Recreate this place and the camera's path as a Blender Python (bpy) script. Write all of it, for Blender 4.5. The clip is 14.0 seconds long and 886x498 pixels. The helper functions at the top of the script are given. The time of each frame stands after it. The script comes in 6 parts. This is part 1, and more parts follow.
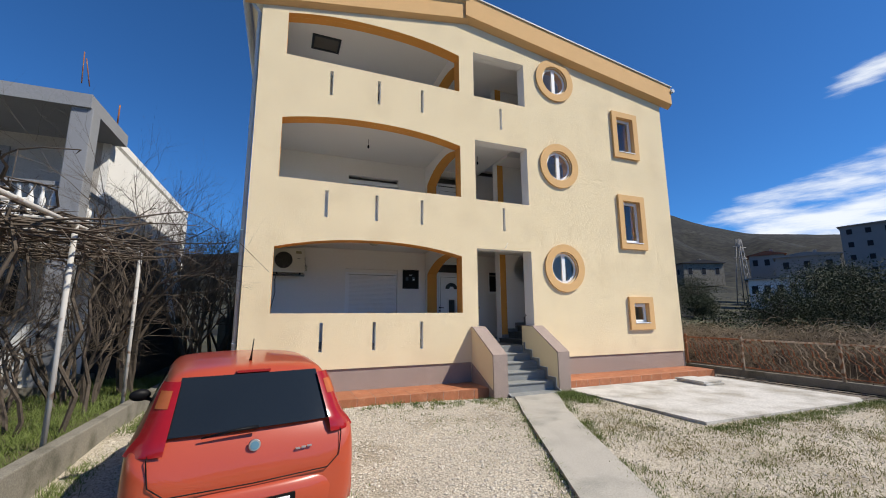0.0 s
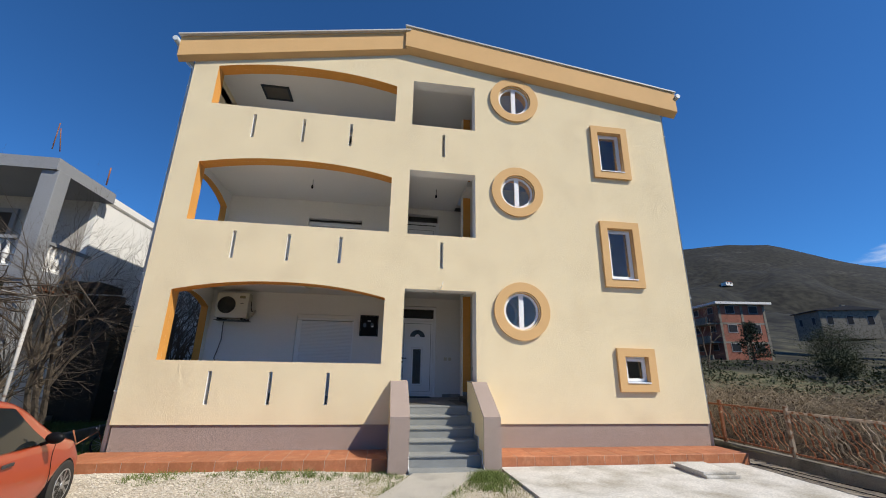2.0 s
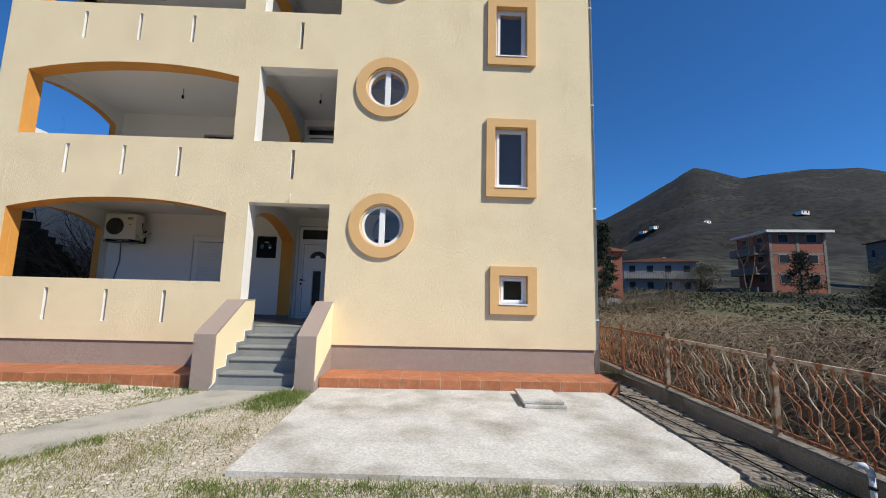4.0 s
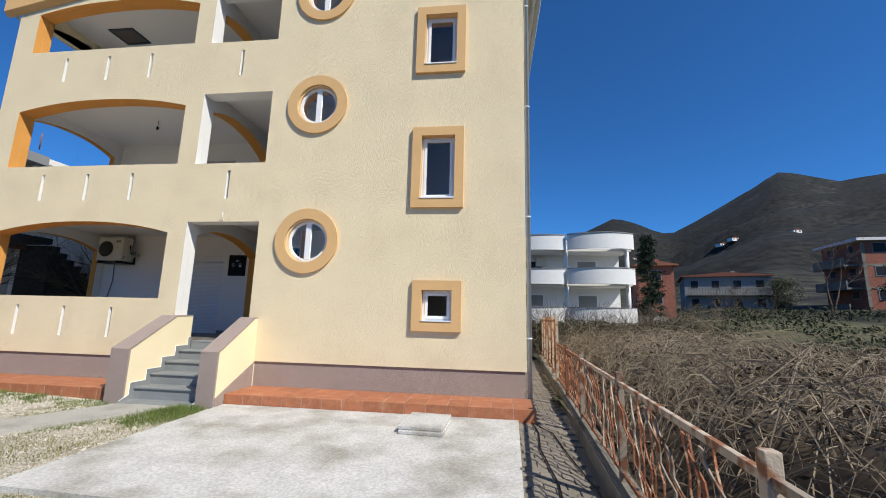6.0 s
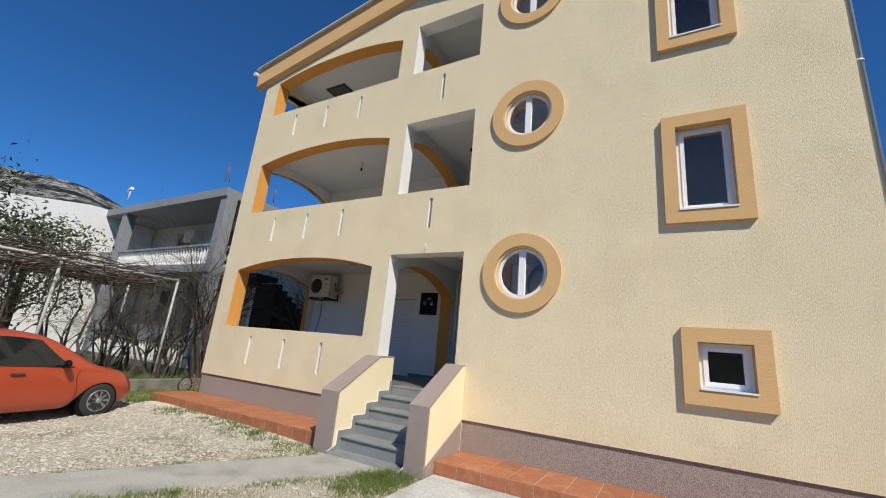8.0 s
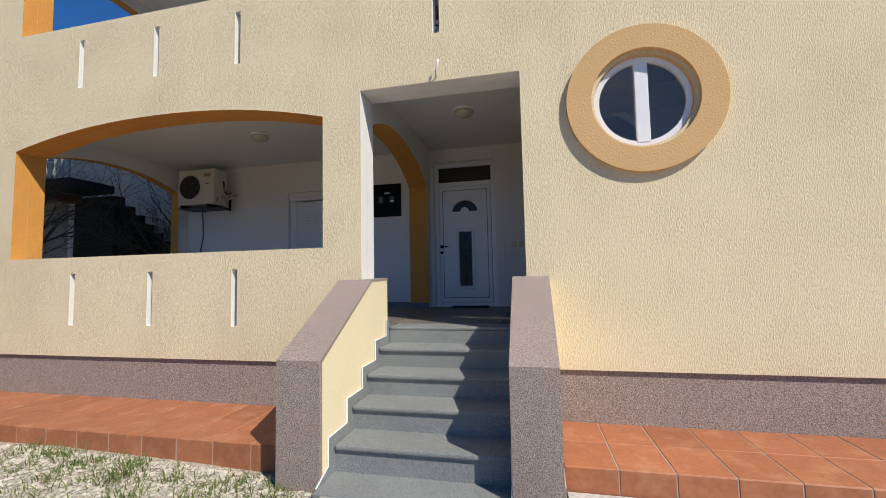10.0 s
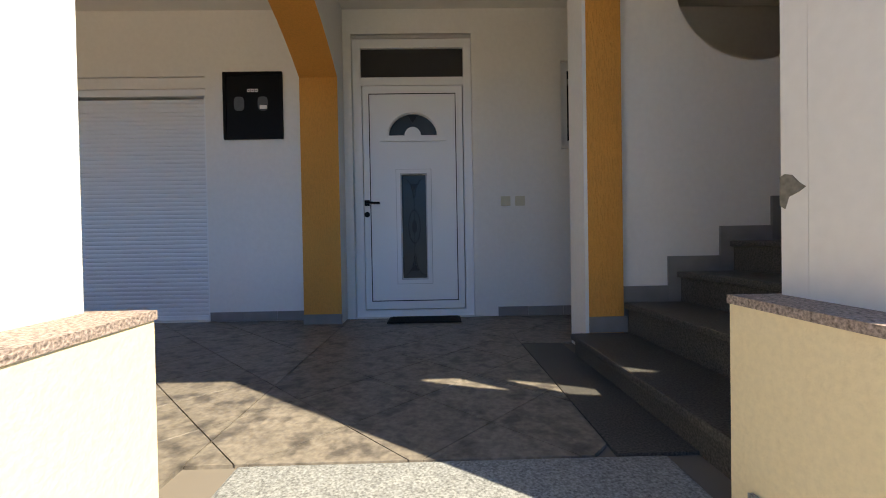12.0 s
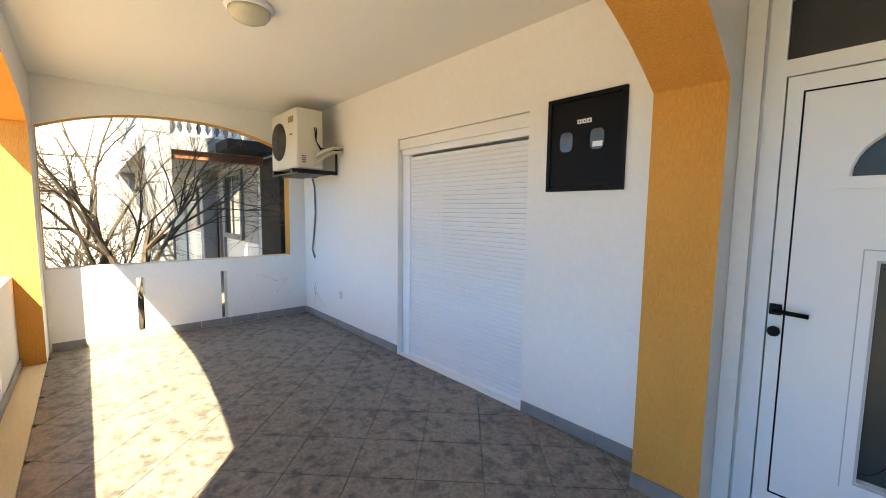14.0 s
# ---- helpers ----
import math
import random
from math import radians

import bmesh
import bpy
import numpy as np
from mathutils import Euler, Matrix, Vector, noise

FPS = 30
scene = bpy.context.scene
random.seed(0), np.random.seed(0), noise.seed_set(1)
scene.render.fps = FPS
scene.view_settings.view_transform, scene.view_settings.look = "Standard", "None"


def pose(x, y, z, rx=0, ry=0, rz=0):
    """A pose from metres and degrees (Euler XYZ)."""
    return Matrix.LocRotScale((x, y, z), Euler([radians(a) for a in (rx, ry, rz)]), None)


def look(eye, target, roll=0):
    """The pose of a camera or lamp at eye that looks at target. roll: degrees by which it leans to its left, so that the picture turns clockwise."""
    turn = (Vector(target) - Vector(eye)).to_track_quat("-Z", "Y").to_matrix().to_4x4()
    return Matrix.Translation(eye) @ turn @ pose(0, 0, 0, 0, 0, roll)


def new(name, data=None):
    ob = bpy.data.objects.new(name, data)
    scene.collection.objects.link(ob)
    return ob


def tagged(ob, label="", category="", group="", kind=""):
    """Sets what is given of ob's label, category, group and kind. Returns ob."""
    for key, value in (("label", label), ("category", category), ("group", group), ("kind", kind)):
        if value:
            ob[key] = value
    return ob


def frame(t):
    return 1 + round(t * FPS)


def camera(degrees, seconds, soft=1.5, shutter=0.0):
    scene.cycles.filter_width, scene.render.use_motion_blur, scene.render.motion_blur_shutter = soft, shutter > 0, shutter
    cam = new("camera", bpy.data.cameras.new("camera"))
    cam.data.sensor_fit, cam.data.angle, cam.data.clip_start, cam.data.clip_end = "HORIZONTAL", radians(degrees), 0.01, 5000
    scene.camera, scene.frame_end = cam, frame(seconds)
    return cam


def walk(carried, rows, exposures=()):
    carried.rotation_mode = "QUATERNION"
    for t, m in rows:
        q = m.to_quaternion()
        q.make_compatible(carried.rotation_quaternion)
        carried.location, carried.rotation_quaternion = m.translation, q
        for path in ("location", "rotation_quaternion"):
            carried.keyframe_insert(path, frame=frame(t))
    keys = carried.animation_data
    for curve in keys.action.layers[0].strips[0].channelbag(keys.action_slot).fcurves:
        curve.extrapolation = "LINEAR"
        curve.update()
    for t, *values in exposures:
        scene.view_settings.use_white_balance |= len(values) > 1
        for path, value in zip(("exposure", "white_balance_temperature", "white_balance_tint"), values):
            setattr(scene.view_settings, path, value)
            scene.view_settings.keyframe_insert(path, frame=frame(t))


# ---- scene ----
cam = camera(96.1, 14.0, soft=1.0)
PATH = [
    (0, (-5.9, -8.585, 1.688), (-5.166, -6.755, 2.021), -0.4),
    (0.5, (-4.959, -8.595, 1.697), (-4.318, -6.734, 2.051), -0.6),
    (1, (-4.033, -8.526, 1.715), (-3.5, -6.643, 2.127), -0.1),
    (1.5, (-2.984, -8.514, 1.672), (-2.581, -6.622, 2.178), 0.6),
    (2, (-1.984, -8.423, 1.699), (-1.706, -6.527, 2.273), 1.0),
    (2.5, (-0.973, -8.28, 1.677), (-0.806, -6.363, 2.225), 1.1),
    (3, (-0.053, -7.963, 1.619), (0.058, -6.017, 2.066), 1.0),
    (3.5, (0.99, -7.771, 1.557), (1.056, -5.802, 1.896), 1.1),
    (4, (2.032, -7.673, 1.533), (2.085, -5.689, 1.784), 1.4),
    (4.2, (2.438, -7.641, 1.568), (2.489, -5.653, 1.782), 1.8),
    (6.3, (4.638, -7.165, 1.541), (4.274, -5.241, 1.948), 1.7),
    (6.5, (4.471, -7.144, 1.585), (4.013, -5.265, 2.094), 2.3),
    (7, (4.091, -7.04, 1.717), (3.409, -5.29, 2.405), 4.8),
    (7.5, (3.677, -6.539, 1.685), (2.811, -4.866, 2.357), 6.4),
    (8, (2.99, -5.953, 1.599), (2.028, -4.273, 2.102), 5.4),
    (8.2, (2.754, -5.669, 1.58), (1.781, -3.979, 2.023), 4.8),
    (10.3, (-0.255, -3.147, 1.456), (-0.571, -1.179, 1.568), -1.6),
    (10.5, (-0.38, -2.799, 1.465), (-0.639, -0.818, 1.566), -1.7),
    (11, (-0.63, -1.911, 1.477), (-0.742, 0.085, 1.54), -2.3),
    (11.5, (-0.764, -1.142, 1.528), (-0.773, 0.858, 1.55), -1.9),
    (12, (-0.812, -0.534, 1.582), (-0.778, 1.466, 1.558), -1.0),
    (12.2, (-0.829, -0.33, 1.637), (-0.821, 1.669, 1.585), -0.7),
    (12.5, (-0.821, -0.117, 1.801), (-0.9, 1.879, 1.697), -0.4),
    (13, (-0.824, 0.209, 2.0), (-1.171, 2.172, 1.844), -0.0),
    (13.5, (-0.907, 0.504, 2.236), (-1.807, 2.279, 2.034), 0.6),
    (14, (-1.097, 0.647, 2.367), (-2.578, 1.978, 2.182), 0.7),
]
walk(cam, [(t, look(eye, target, roll)) for t, eye, target, roll in PATH],
     exposures=[(0.0, 0.14, 6800, 10), (4.0, 0.12, 6700, 8), (6.5, 0.13, 6450, 8), (8.2, -0.08, 6600, 8), (10.5, -0.05, 6600, 9), (11.5, 0.12, 6700, 9), (12.0, 1.3, 7900, 8), (12.5, 2.85, 8400, 6),
                (13.0, 3.08, 9200, 5), (13.5, 3.05, 9100, 4), (14.0, 2.68, 9000, 4)])
SKY, SUN_POWER = 0.117, 4.9

# ---- world, sun ----
SUN = Vector((0.755, -0.572, 1.0)).normalized()
world = bpy.data.worlds.new("sky")
scene.world = world
world.use_nodes = True
wn, wl = world.node_tree.nodes, world.node_tree.links
wn.clear()
sky = wn.new("ShaderNodeTexSky")
sky.sky_type, sky.sun_disc = "NISHITA", False
sky.sun_elevation, sky.sun_rotation = math.asin(SUN.z), math.atan2(SUN.x, SUN.y)
sky.altitude, sky.air_density, sky.dust_density, sky.ozone_density = 1500, 0.9, 0.1, 8.0
tc, sep = wn.new("ShaderNodeTexCoord"), wn.new("ShaderNodeSeparateXYZ")
wl.new(tc.outputs["Generated"], sep.inputs[0])
# wispy clouds: a bank low over the hills on the sunny side, and a streak above it
def wmath(op, a, b=None, clamp=False):
    k = wn.new("ShaderNodeMath")
    k.operation, k.use_clamp = op, clamp
    for sock, v in zip(k.inputs, (a, b)):
        if isinstance(v, (int, float)):
            sock.default_value = v
        elif v is not None:
            wl.new(v, sock)
    return k.outputs[0]


def wrange(v, a, b):
    r = wn.new("ShaderNodeMapRange")
    r.interpolation_type = "SMOOTHSTEP"
    r.inputs["From Min"].default_value, r.inputs["From Max"].default_value = a, b
    wl.new(v, r.inputs["Value"])
    return r.outputs[0]


stretch, cloud = wn.new("ShaderNodeMapping"), wn.new("ShaderNodeTexNoise")
stretch.inputs["Scale"].default_value = (3.0, 3.0, 15.0)
stretch.inputs["Rotation"].default_value = (0.0, 0.28, 0.35)
cloud.inputs["Scale"].default_value, cloud.inputs["Detail"].default_value, cloud.inputs["Roughness"].default_value = 2.4, 10, 0.58
wl.new(tc.outputs["Generated"], stretch.inputs["Vector"])
wl.new(stretch.outputs[0], cloud.inputs["Vector"])
bearing = wmath("ARCTAN2", sep.outputs["X"], sep.outputs["Y"])
bank_top = wmath("ADD", wmath("MULTIPLY", bearing, 0.25), -0.012)
bank = wmath("MULTIPLY", wrange(wmath("SUBTRACT", bank_top, sep.outputs["Z"]), -0.02, 0.05), wmath("MULTIPLY", wrange(bearing, 0.84, 1.08), wrange(bearing, 2.6, 1.9)))
mid = wmath("ADD", wmath("MULTIPLY", bearing, 0.32), -0.012)
streak = wmath("MULTIPLY", wrange(wmath("ABSOLUTE", wmath("SUBTRACT", mid, sep.outputs["Z"])), 0.045, 0.0), wmath("MULTIPLY", wrange(bearing, 1.11, 1.22), wrange(bearing, 1.9, 1.5)))
cover = wmath("MAXIMUM", bank, wmath("MULTIPLY", streak, 0.9))
thick = wmath("ADD", wmath("MULTIPLY", cover, 0.5), cloud.outputs["Fac"])
m2 = wn.new("ShaderNodeMath")
m2.operation = "MULTIPLY"
wl.new(wrange(thick, 0.78, 1.16), m2.inputs[0])
m2.inputs[1].default_value = 0.9
cmix = wn.new("ShaderNodeMix")
cmix.data_type = "RGBA"
tint = wn.new("ShaderNodeMix")
tint.data_type, tint.blend_type = "RGBA", "MULTIPLY"
tint.inputs["Factor"].default_value = 1.0
tint.inputs["B"].default_value = (0.40, 0.84, 1.13, 1)
wl.new(m2.outputs[0], cmix.inputs["Factor"])
wl.new(sky.outputs[0], tint.inputs["A"])
wl.new(tint.outputs["Result"], cmix.inputs["A"])
cmix.inputs["B"].default_value = (7.5, 8.0, 8.6, 1)
bg, wout = wn.new("ShaderNodeBackground"), wn.new("ShaderNodeOutputWorld")
bg.inputs["Strength"].default_value = SKY
wl.new(cmix.outputs["Result"], bg.inputs["Color"])
wl.new(bg.outputs[0], wout.inputs[0])
sun_data = bpy.data.lights.new("sun", "SUN")
sun_data.energy, sun_data.angle, sun_data.color = SUN_POWER, radians(0.5), (1.0, 0.95, 0.87)
new("sun", sun_data).matrix_world = look(SUN * 60, (0, 0, 0))


# ---- materials ----
def material(name, colour, rough=0.8, metal=0.0, vary=0.12, scale=3.0, fine=0.0, fine_scale=80.0, bump=0.0, bump_scale=120.0,
             stretch=(1, 1, 1), bump_stretch=None, groove_shade=0.0, second=None, second_scale=1.5, second_at=(0.5, 0.7), per_object=0.0, spec=0.3, coat=0.0, dist=0.01):
    """A surface of one base colour with blotches, grain, an optional second colour in patches, and relief."""
    m = bpy.data.materials.new(name)
    m.use_nodes = True
    n, l = m.node_tree.nodes, m.node_tree.links
    p = n["Principled BSDF"]
    p.inputs["Roughness"].default_value, p.inputs["Metallic"].default_value = rough, metal
    p.inputs["Specular IOR Level"].default_value, p.inputs["Coat Weight"].default_value = spec, coat
    pos = n.new("ShaderNodeNewGeometry").outputs["Position"]
    mp = n.new("ShaderNodeMapping")
    mp.inputs["Scale"].default_value = stretch
    l.new(pos, mp.inputs["Vector"])

    def noise_of(size, detail=5, mapped=mp):
        t = n.new("ShaderNodeTexNoise")
        t.inputs["Scale"].default_value, t.inputs["Detail"].default_value = size, detail
        l.new(mapped.outputs[0], t.inputs["Vector"])
        return t.outputs["Fac"]

    def mixed(a, b, fac, blend="MIX"):
        x = n.new("ShaderNodeMix")
        x.data_type, x.blend_type = "RGBA", blend
        for sock, v in ((x.inputs["A"], a), (x.inputs["B"], b), (x.inputs["Factor"], fac)):
            if isinstance(v, (tuple, float, int)):
                sock.default_value = (*v, 1) if isinstance(v, tuple) else v
            else:
                l.new(v, sock)
        return x.outputs["Result"]

    def ranged(v, lo, hi, a=0.0, b=1.0):
        r = n.new("ShaderNodeMapRange")
        for k, w in zip(("From Min", "From Max", "To Min", "To Max"), (lo, hi, a, b)):
            r.inputs[k].default_value = w
        l.new(v, r.inputs["Value"])
        return r.outputs[0]

    c = colour
    if second:
        c = mixed(c, second, ranged(noise_of(second_scale, 8), *second_at))
    low, high = tuple(max(0, v * (1 - vary)) for v in colour), tuple(v * (1 + vary) for v in colour)
    if second:
        c = mixed(c, mixed((1 - vary,) * 3, (1 + vary,) * 3, noise_of(scale)), 1.0, "MULTIPLY")
    else:
        c = mixed(low, high, noise_of(scale))
    if fine:
        c = mixed(c, mixed((1 - fine,) * 3, (1 + fine,) * 3, ranged(noise_of(fine_scale, 3), 0.3, 0.7)), 1.0, "MULTIPLY")
    if per_object:
        r = n.new("ShaderNodeObjectInfo").outputs["Random"]
        c = mixed(c, mixed((1 - per_object,) * 3, (1 + per_object,) * 3, r), 1.0, "MULTIPLY")
    if isinstance(c, tuple):
        p.inputs["Base Color"].default_value = (*c, 1)
    else:
        l.new(c, p.inputs["Base Color"])
    if bump:
        mb = mp
        if bump_stretch:
            mb = n.new("ShaderNodeMapping")
            mb.inputs["Scale"].default_value = bump_stretch
            l.new(pos, mb.inputs["Vector"])
        b = n.new("ShaderNodeBump")
        b.inputs["Strength"].default_value, b.inputs["Distance"].default_value = bump, dist
        relief = noise_of(bump_scale, 4, mb)
        if groove_shade:
            # raked render: flat skin broken by short sharp grooves
            groove = ranged(relief, 0.42, 0.53)
            mask = ranged(noise_of(2.2, 3, mp), 0.36, 0.62, 0.5, 1.0)
            k = n.new("ShaderNodeMix")
            k.data_type = "FLOAT"
            k.inputs["A"].default_value = 1.0
            l.new(mask, k.inputs["Factor"])
            l.new(groove, k.inputs["B"])
            relief = k.outputs["Result"]
            # base colour is darkened in the grooves too, standing for their shade
            c2 = mixed(c, mixed((1 - groove_shade,) * 3, (1.0, 1.0, 1.0), relief), 1.0, "MULTIPLY")
            l.new(c2, p.inputs["Base Color"])
        l.new(relief, b.inputs["Height"])
        l.new(b.outputs[0], p.inputs["Normal"])
    return m


def glass(name, tint=(0.9, 0.95, 0.95), rough=0.02):
    m = bpy.data.materials.new(name)
    m.use_nodes = True
    p = m.node_tree.nodes["Principled BSDF"]
    p.inputs["Base Color"].default_value = (*tint, 1)
    p.inputs["Roughness"].default_value, p.inputs["Transmission Weight"].default_value, p.inputs["IOR"].default_value = rough, 1.0, 1.45
    return m


STUCCO = material("cream_stucco", (0.84, 0.705, 0.46), 0.9, vary=0.04, scale=0.8, fine=0.05, fine_scale=60, bump=0.5, bump_scale=150, groove_shade=0.09,
                  bump_stretch=(1.0, 1.0, 0.20), dist=0.006, second=(0.785, 0.65, 0.42), second_scale=0.9)
SMOOTH = material("cream_render", (0.83, 0.705, 0.46), 0.9, vary=0.05, scale=1.5, fine=0.04, fine_scale=70, bump=0.35, bump_scale=60, dist=0.006)
ORANGE = material("orange_plaster", (0.70, 0.325, 0.075), 0.85, vary=0.08, scale=2.0, fine=0.05, fine_scale=90, bump=0.5, bump_scale=120, groove_shade=0.08,
                  bump_stretch=(1, 1, 0.2), dist=0.006)
TRIM = material("apricot_trim", (0.68, 0.425, 0.19), 0.85, vary=0.07, scale=2.0, fine=0.06, bump=0.45, bump_scale=60, dist=0.008)
WHITE = material("white_plaster", (0.80, 0.78, 0.74), 0.9, vary=0.03, scale=1.2, fine=0.02, fine_scale=30, bump=0.12, bump_scale=25, dist=0.006)
CEIL = material("ceiling_white", (0.74, 0.72, 0.68), 0.9, vary=0.03, scale=1.0, bump=0.06, bump_scale=20)
PLINTH = material("washed_grit_plinth", (0.325, 0.258, 0.222), 0.9, vary=0.08, scale=2.0, fine=0.6, fine_scale=150, bump=0.9, bump_scale=150, dist=0.005)
GRANITE = material("grey_granite", (0.235, 0.245, 0.24), 0.5, vary=0.2, scale=3.0, fine=0.55, fine_scale=150, bump=0.1, bump_scale=150, dist=0.003)
# darker granite for the inner stairs and the strip beside them
DARKGRANITE = material("dark_granite", (0.075, 0.072, 0.066), 0.55, vary=0.3, scale=3.0, fine=0.6, fine_scale=140, bump=0.1, bump_scale=150, dist=0.003)
TERRA = material("terracotta_tile", (0.38, 0.145, 0.07), 0.55, vary=0.18, scale=5.0, fine=0.1, fine_scale=30, per_object=0.10, bump=0.1, bump_scale=40,
                 second=(0.45, 0.20, 0.105), second_scale=6)
TILE = material("mottled_stone_tile", (0.205, 0.182, 0.15), 0.42, vary=0.22, scale=16.0, fine=0.26, fine_scale=48, per_object=0.06,
                second=(0.095, 0.085, 0.075), second_scale=13.0, second_at=(0.48, 0.66), bump=0.1, bump_scale=12, dist=0.01)
GROUT = material("grout", (0.19, 0.168, 0.14), 0.95, vary=0.1)
SKIRT = material("grey_skirting_tile", (0.24, 0.235, 0.23), 0.5, vary=0.25, scale=9.0, per_object=0.08)
PVC = material("white_pvc", (0.82, 0.83, 0.83), 0.35, vary=0.015, scale=2.0)
BLACK = material("black_enamel", (0.005, 0.005, 0.006), 0.5, vary=0.1, spec=0.15)
RUBBER = material("black_rubber", (0.012, 0.012, 0.012), 0.8, vary=0.2, bump=0.3, bump_scale=300)
GLASS = glass("window_glass")
# grey that stands for the gloom of unseen rooms behind the openings
DARK_ROOM = material("dim_room_fill", (0.30, 0.31, 0.32), 0.9, vary=0.1)
CONCRETE = material("pale_concrete", (0.52, 0.505, 0.47), 0.92, vary=0.2, scale=3.0, fine=0.2, fine_scale=40, second=(0.33, 0.31, 0.265), second_scale=1.3, second_at=(0.46, 0.68),
                    bump=0.25, bump_scale=35, dist=0.006)
PATHMAT = material("worn_concrete", (0.40, 0.375, 0.325), 0.95, vary=0.12, scale=1.8, fine=0.2, fine_scale=70, second=(0.30, 0.29, 0.25), second_scale=2.2,
                   bump=0.3, bump_scale=60, dist=0.006)
OLDCON = material("stained_concrete", (0.215, 0.20, 0.165), 0.95, vary=0.2, scale=2.2, fine=0.2, fine_scale=60, second=(0.11, 0.105, 0.08), second_scale=2.5,
                  bump=0.4, bump_scale=30, dist=0.01)
GRAVEL = material("pale_gravel", (0.46, 0.41, 0.325), 0.95, vary=0.12, scale=0.7, fine=0.5, fine_scale=48, second=(0.27, 0.23, 0.165), second_scale=1.1,
                  second_at=(0.52, 0.72), bump=0.9, bump_scale=60, dist=0.02)
PEBBLE = material("limestone_chips", (0.54, 0.49, 0.405), 0.9, vary=0.4, scale=14.0)
SOIL = material("earth_and_grass", (0.07, 0.072, 0.032), 0.95, vary=0.3, scale=0.6, fine=0.3, fine_scale=25, second=(0.13, 0.105, 0.06), second_scale=0.5,
                bump=0.6, bump_scale=12, dist=0.05)
GRASS = material("grass_blades", (0.125, 0.165, 0.04), 0.7, vary=0.35, scale=2.5)
PAVER = material("grey_paver", (0.22, 0.19, 0.15), 0.9, vary=0.15, scale=3, fine=0.15, fine_scale=70, per_object=0.12, bump=0.3, bump_scale=70, dist=0.005)
GUTTER = material("pale_blue_gutter", (0.55, 0.60, 0.63), 0.45, vary=0.06)
ROOFMAT = material("roof_sheet", (0.55, 0.55, 0.55), 0.5, vary=0.1)


# ---- building helpers ----
def finish(name, bm, mat, parent=None, label="", smooth=False):
    me = bpy.data.meshes.new(name)
    bmesh.ops.recalc_face_normals(bm, faces=bm.faces[:])
    bm.to_mesh(me)
    bm.free()
    for m in mat if isinstance(mat, (list, tuple)) else (mat,):
        me.materials.append(m)
    if smooth:
        me.polygons.foreach_set("use_smooth", [True] * len(me.polygons))
    ob = new(name, me)
    if parent:
        ob.parent = parent
    if label:
        tagged(ob, label)
    return ob


def part(name, bm, mat, parent, label="", smooth=False):
    """One mesh as a part under a thing or under a part."""
    return finish(name, bm, mat, parent, label, smooth)


def thing(name, label, category, at=(0, 0, 0), turn=0.0, group="", kind=""):
    ob = new(name)
    ob.matrix_world = pose(*at, 0, 0, turn)
    return tagged(ob, label, category, group, kind)


def structure(name, bm, mat, label, category, smooth=False):
    return tagged(finish(name, bm, mat, smooth=smooth), label, category, "", "structure")


def add_box(bm, x0, x1, y0, y1, z0, z1, bevel=0.0, mi=0):
    v = [bm.verts.new((x, y, z)) for x in (x0, x1) for y in (y0, y1) for z in (z0, z1)]
    fs = [bm.faces.new([v[i] for i in q]) for q in ((0, 1, 3, 2), (4, 6, 7, 5), (0, 4, 5, 1), (2, 3, 7, 6), (0, 2, 6, 4), (1, 5, 7, 3))]
    for f in fs:
        f.material_index = mi
    if bevel:
        bmesh.ops.bevel(bm, geom=list({e for f in fs for e in f.edges}), offset=bevel, segments=2, affect="EDGES", profile=0.6)
    return bm


def box(x0, x1, y0, y1, z0, z1, bevel=0.0):
    return add_box(bmesh.new(), x0, x1, y0, y1, z0, z1, bevel)


def add_prism(bm, loop, low, high, axis="y", mi=0):
    """A closed outline (pairs) drawn across an axis and pulled along it."""
    def at(u, v, w):
        return {"y": (u, w, v), "x": (w, u, v), "z": (u, v, w)}[axis]
    a, b = [bm.verts.new(at(u, v, low)) for u, v in loop], [bm.verts.new(at(u, v, high)) for u, v in loop]
    fs = [bm.faces.new(a), bm.faces.new(b[::-1])]
    for i in range(len(loop)):
        j = (i + 1) % len(loop)
        fs.append(bm.faces.new((a[i], a[j], b[j], b[i])))
    for f in fs:
        f.material_index = mi
    return bm


def prism(loop, low, high, axis="y"):
    return add_prism(bmesh.new(), loop, low, high, axis)


def add_sheet(bm, outer, holes, low, high, axis="y", back=0):
    """A wall: an outline with holes, pulled to its thickness. The holes' own faces take material 1, 2 .. as given with each hole."""
    def at(u, v, w):
        return {"y": (u, w, v), "x": (w, u, v), "z": (u, v, w)}[axis]
    tmp = bmesh.new()
    edges, marks = [], {}
    for loop, mi in [(outer, 0)] + holes:
        vs = [tmp.verts.new(at(u, v, low)) for u, v in loop]
        for i in range(len(vs)):
            e = tmp.edges.new((vs[i], vs[(i + 1) % len(vs)]))
            edges.append(e)
            marks[e] = mi(loop[i], loop[(i + 1) % len(loop)]) if callable(mi) else mi
    tmp.normal_update()
    bmesh.ops.triangle_fill(tmp, use_beauty=True, use_dissolve=False, edges=edges)
    tmp.verts.index_update()
    va, vb = [], []
    for v in tmp.verts:
        co = list(v.co)
        va.append(bm.verts.new(co))
        co["xyz".index(axis)] = high
        vb.append(bm.verts.new(co))
    for f in tmp.faces:
        ids = [v.index for v in f.verts]
        bm.faces.new([va[i] for i in ids])
        bm.faces.new([vb[i] for i in reversed(ids)]).material_index = back
    for e in edges:
        i, j = e.verts[0].index, e.verts[1].index
        f = bm.faces.new((va[i], va[j], vb[j], vb[i]))
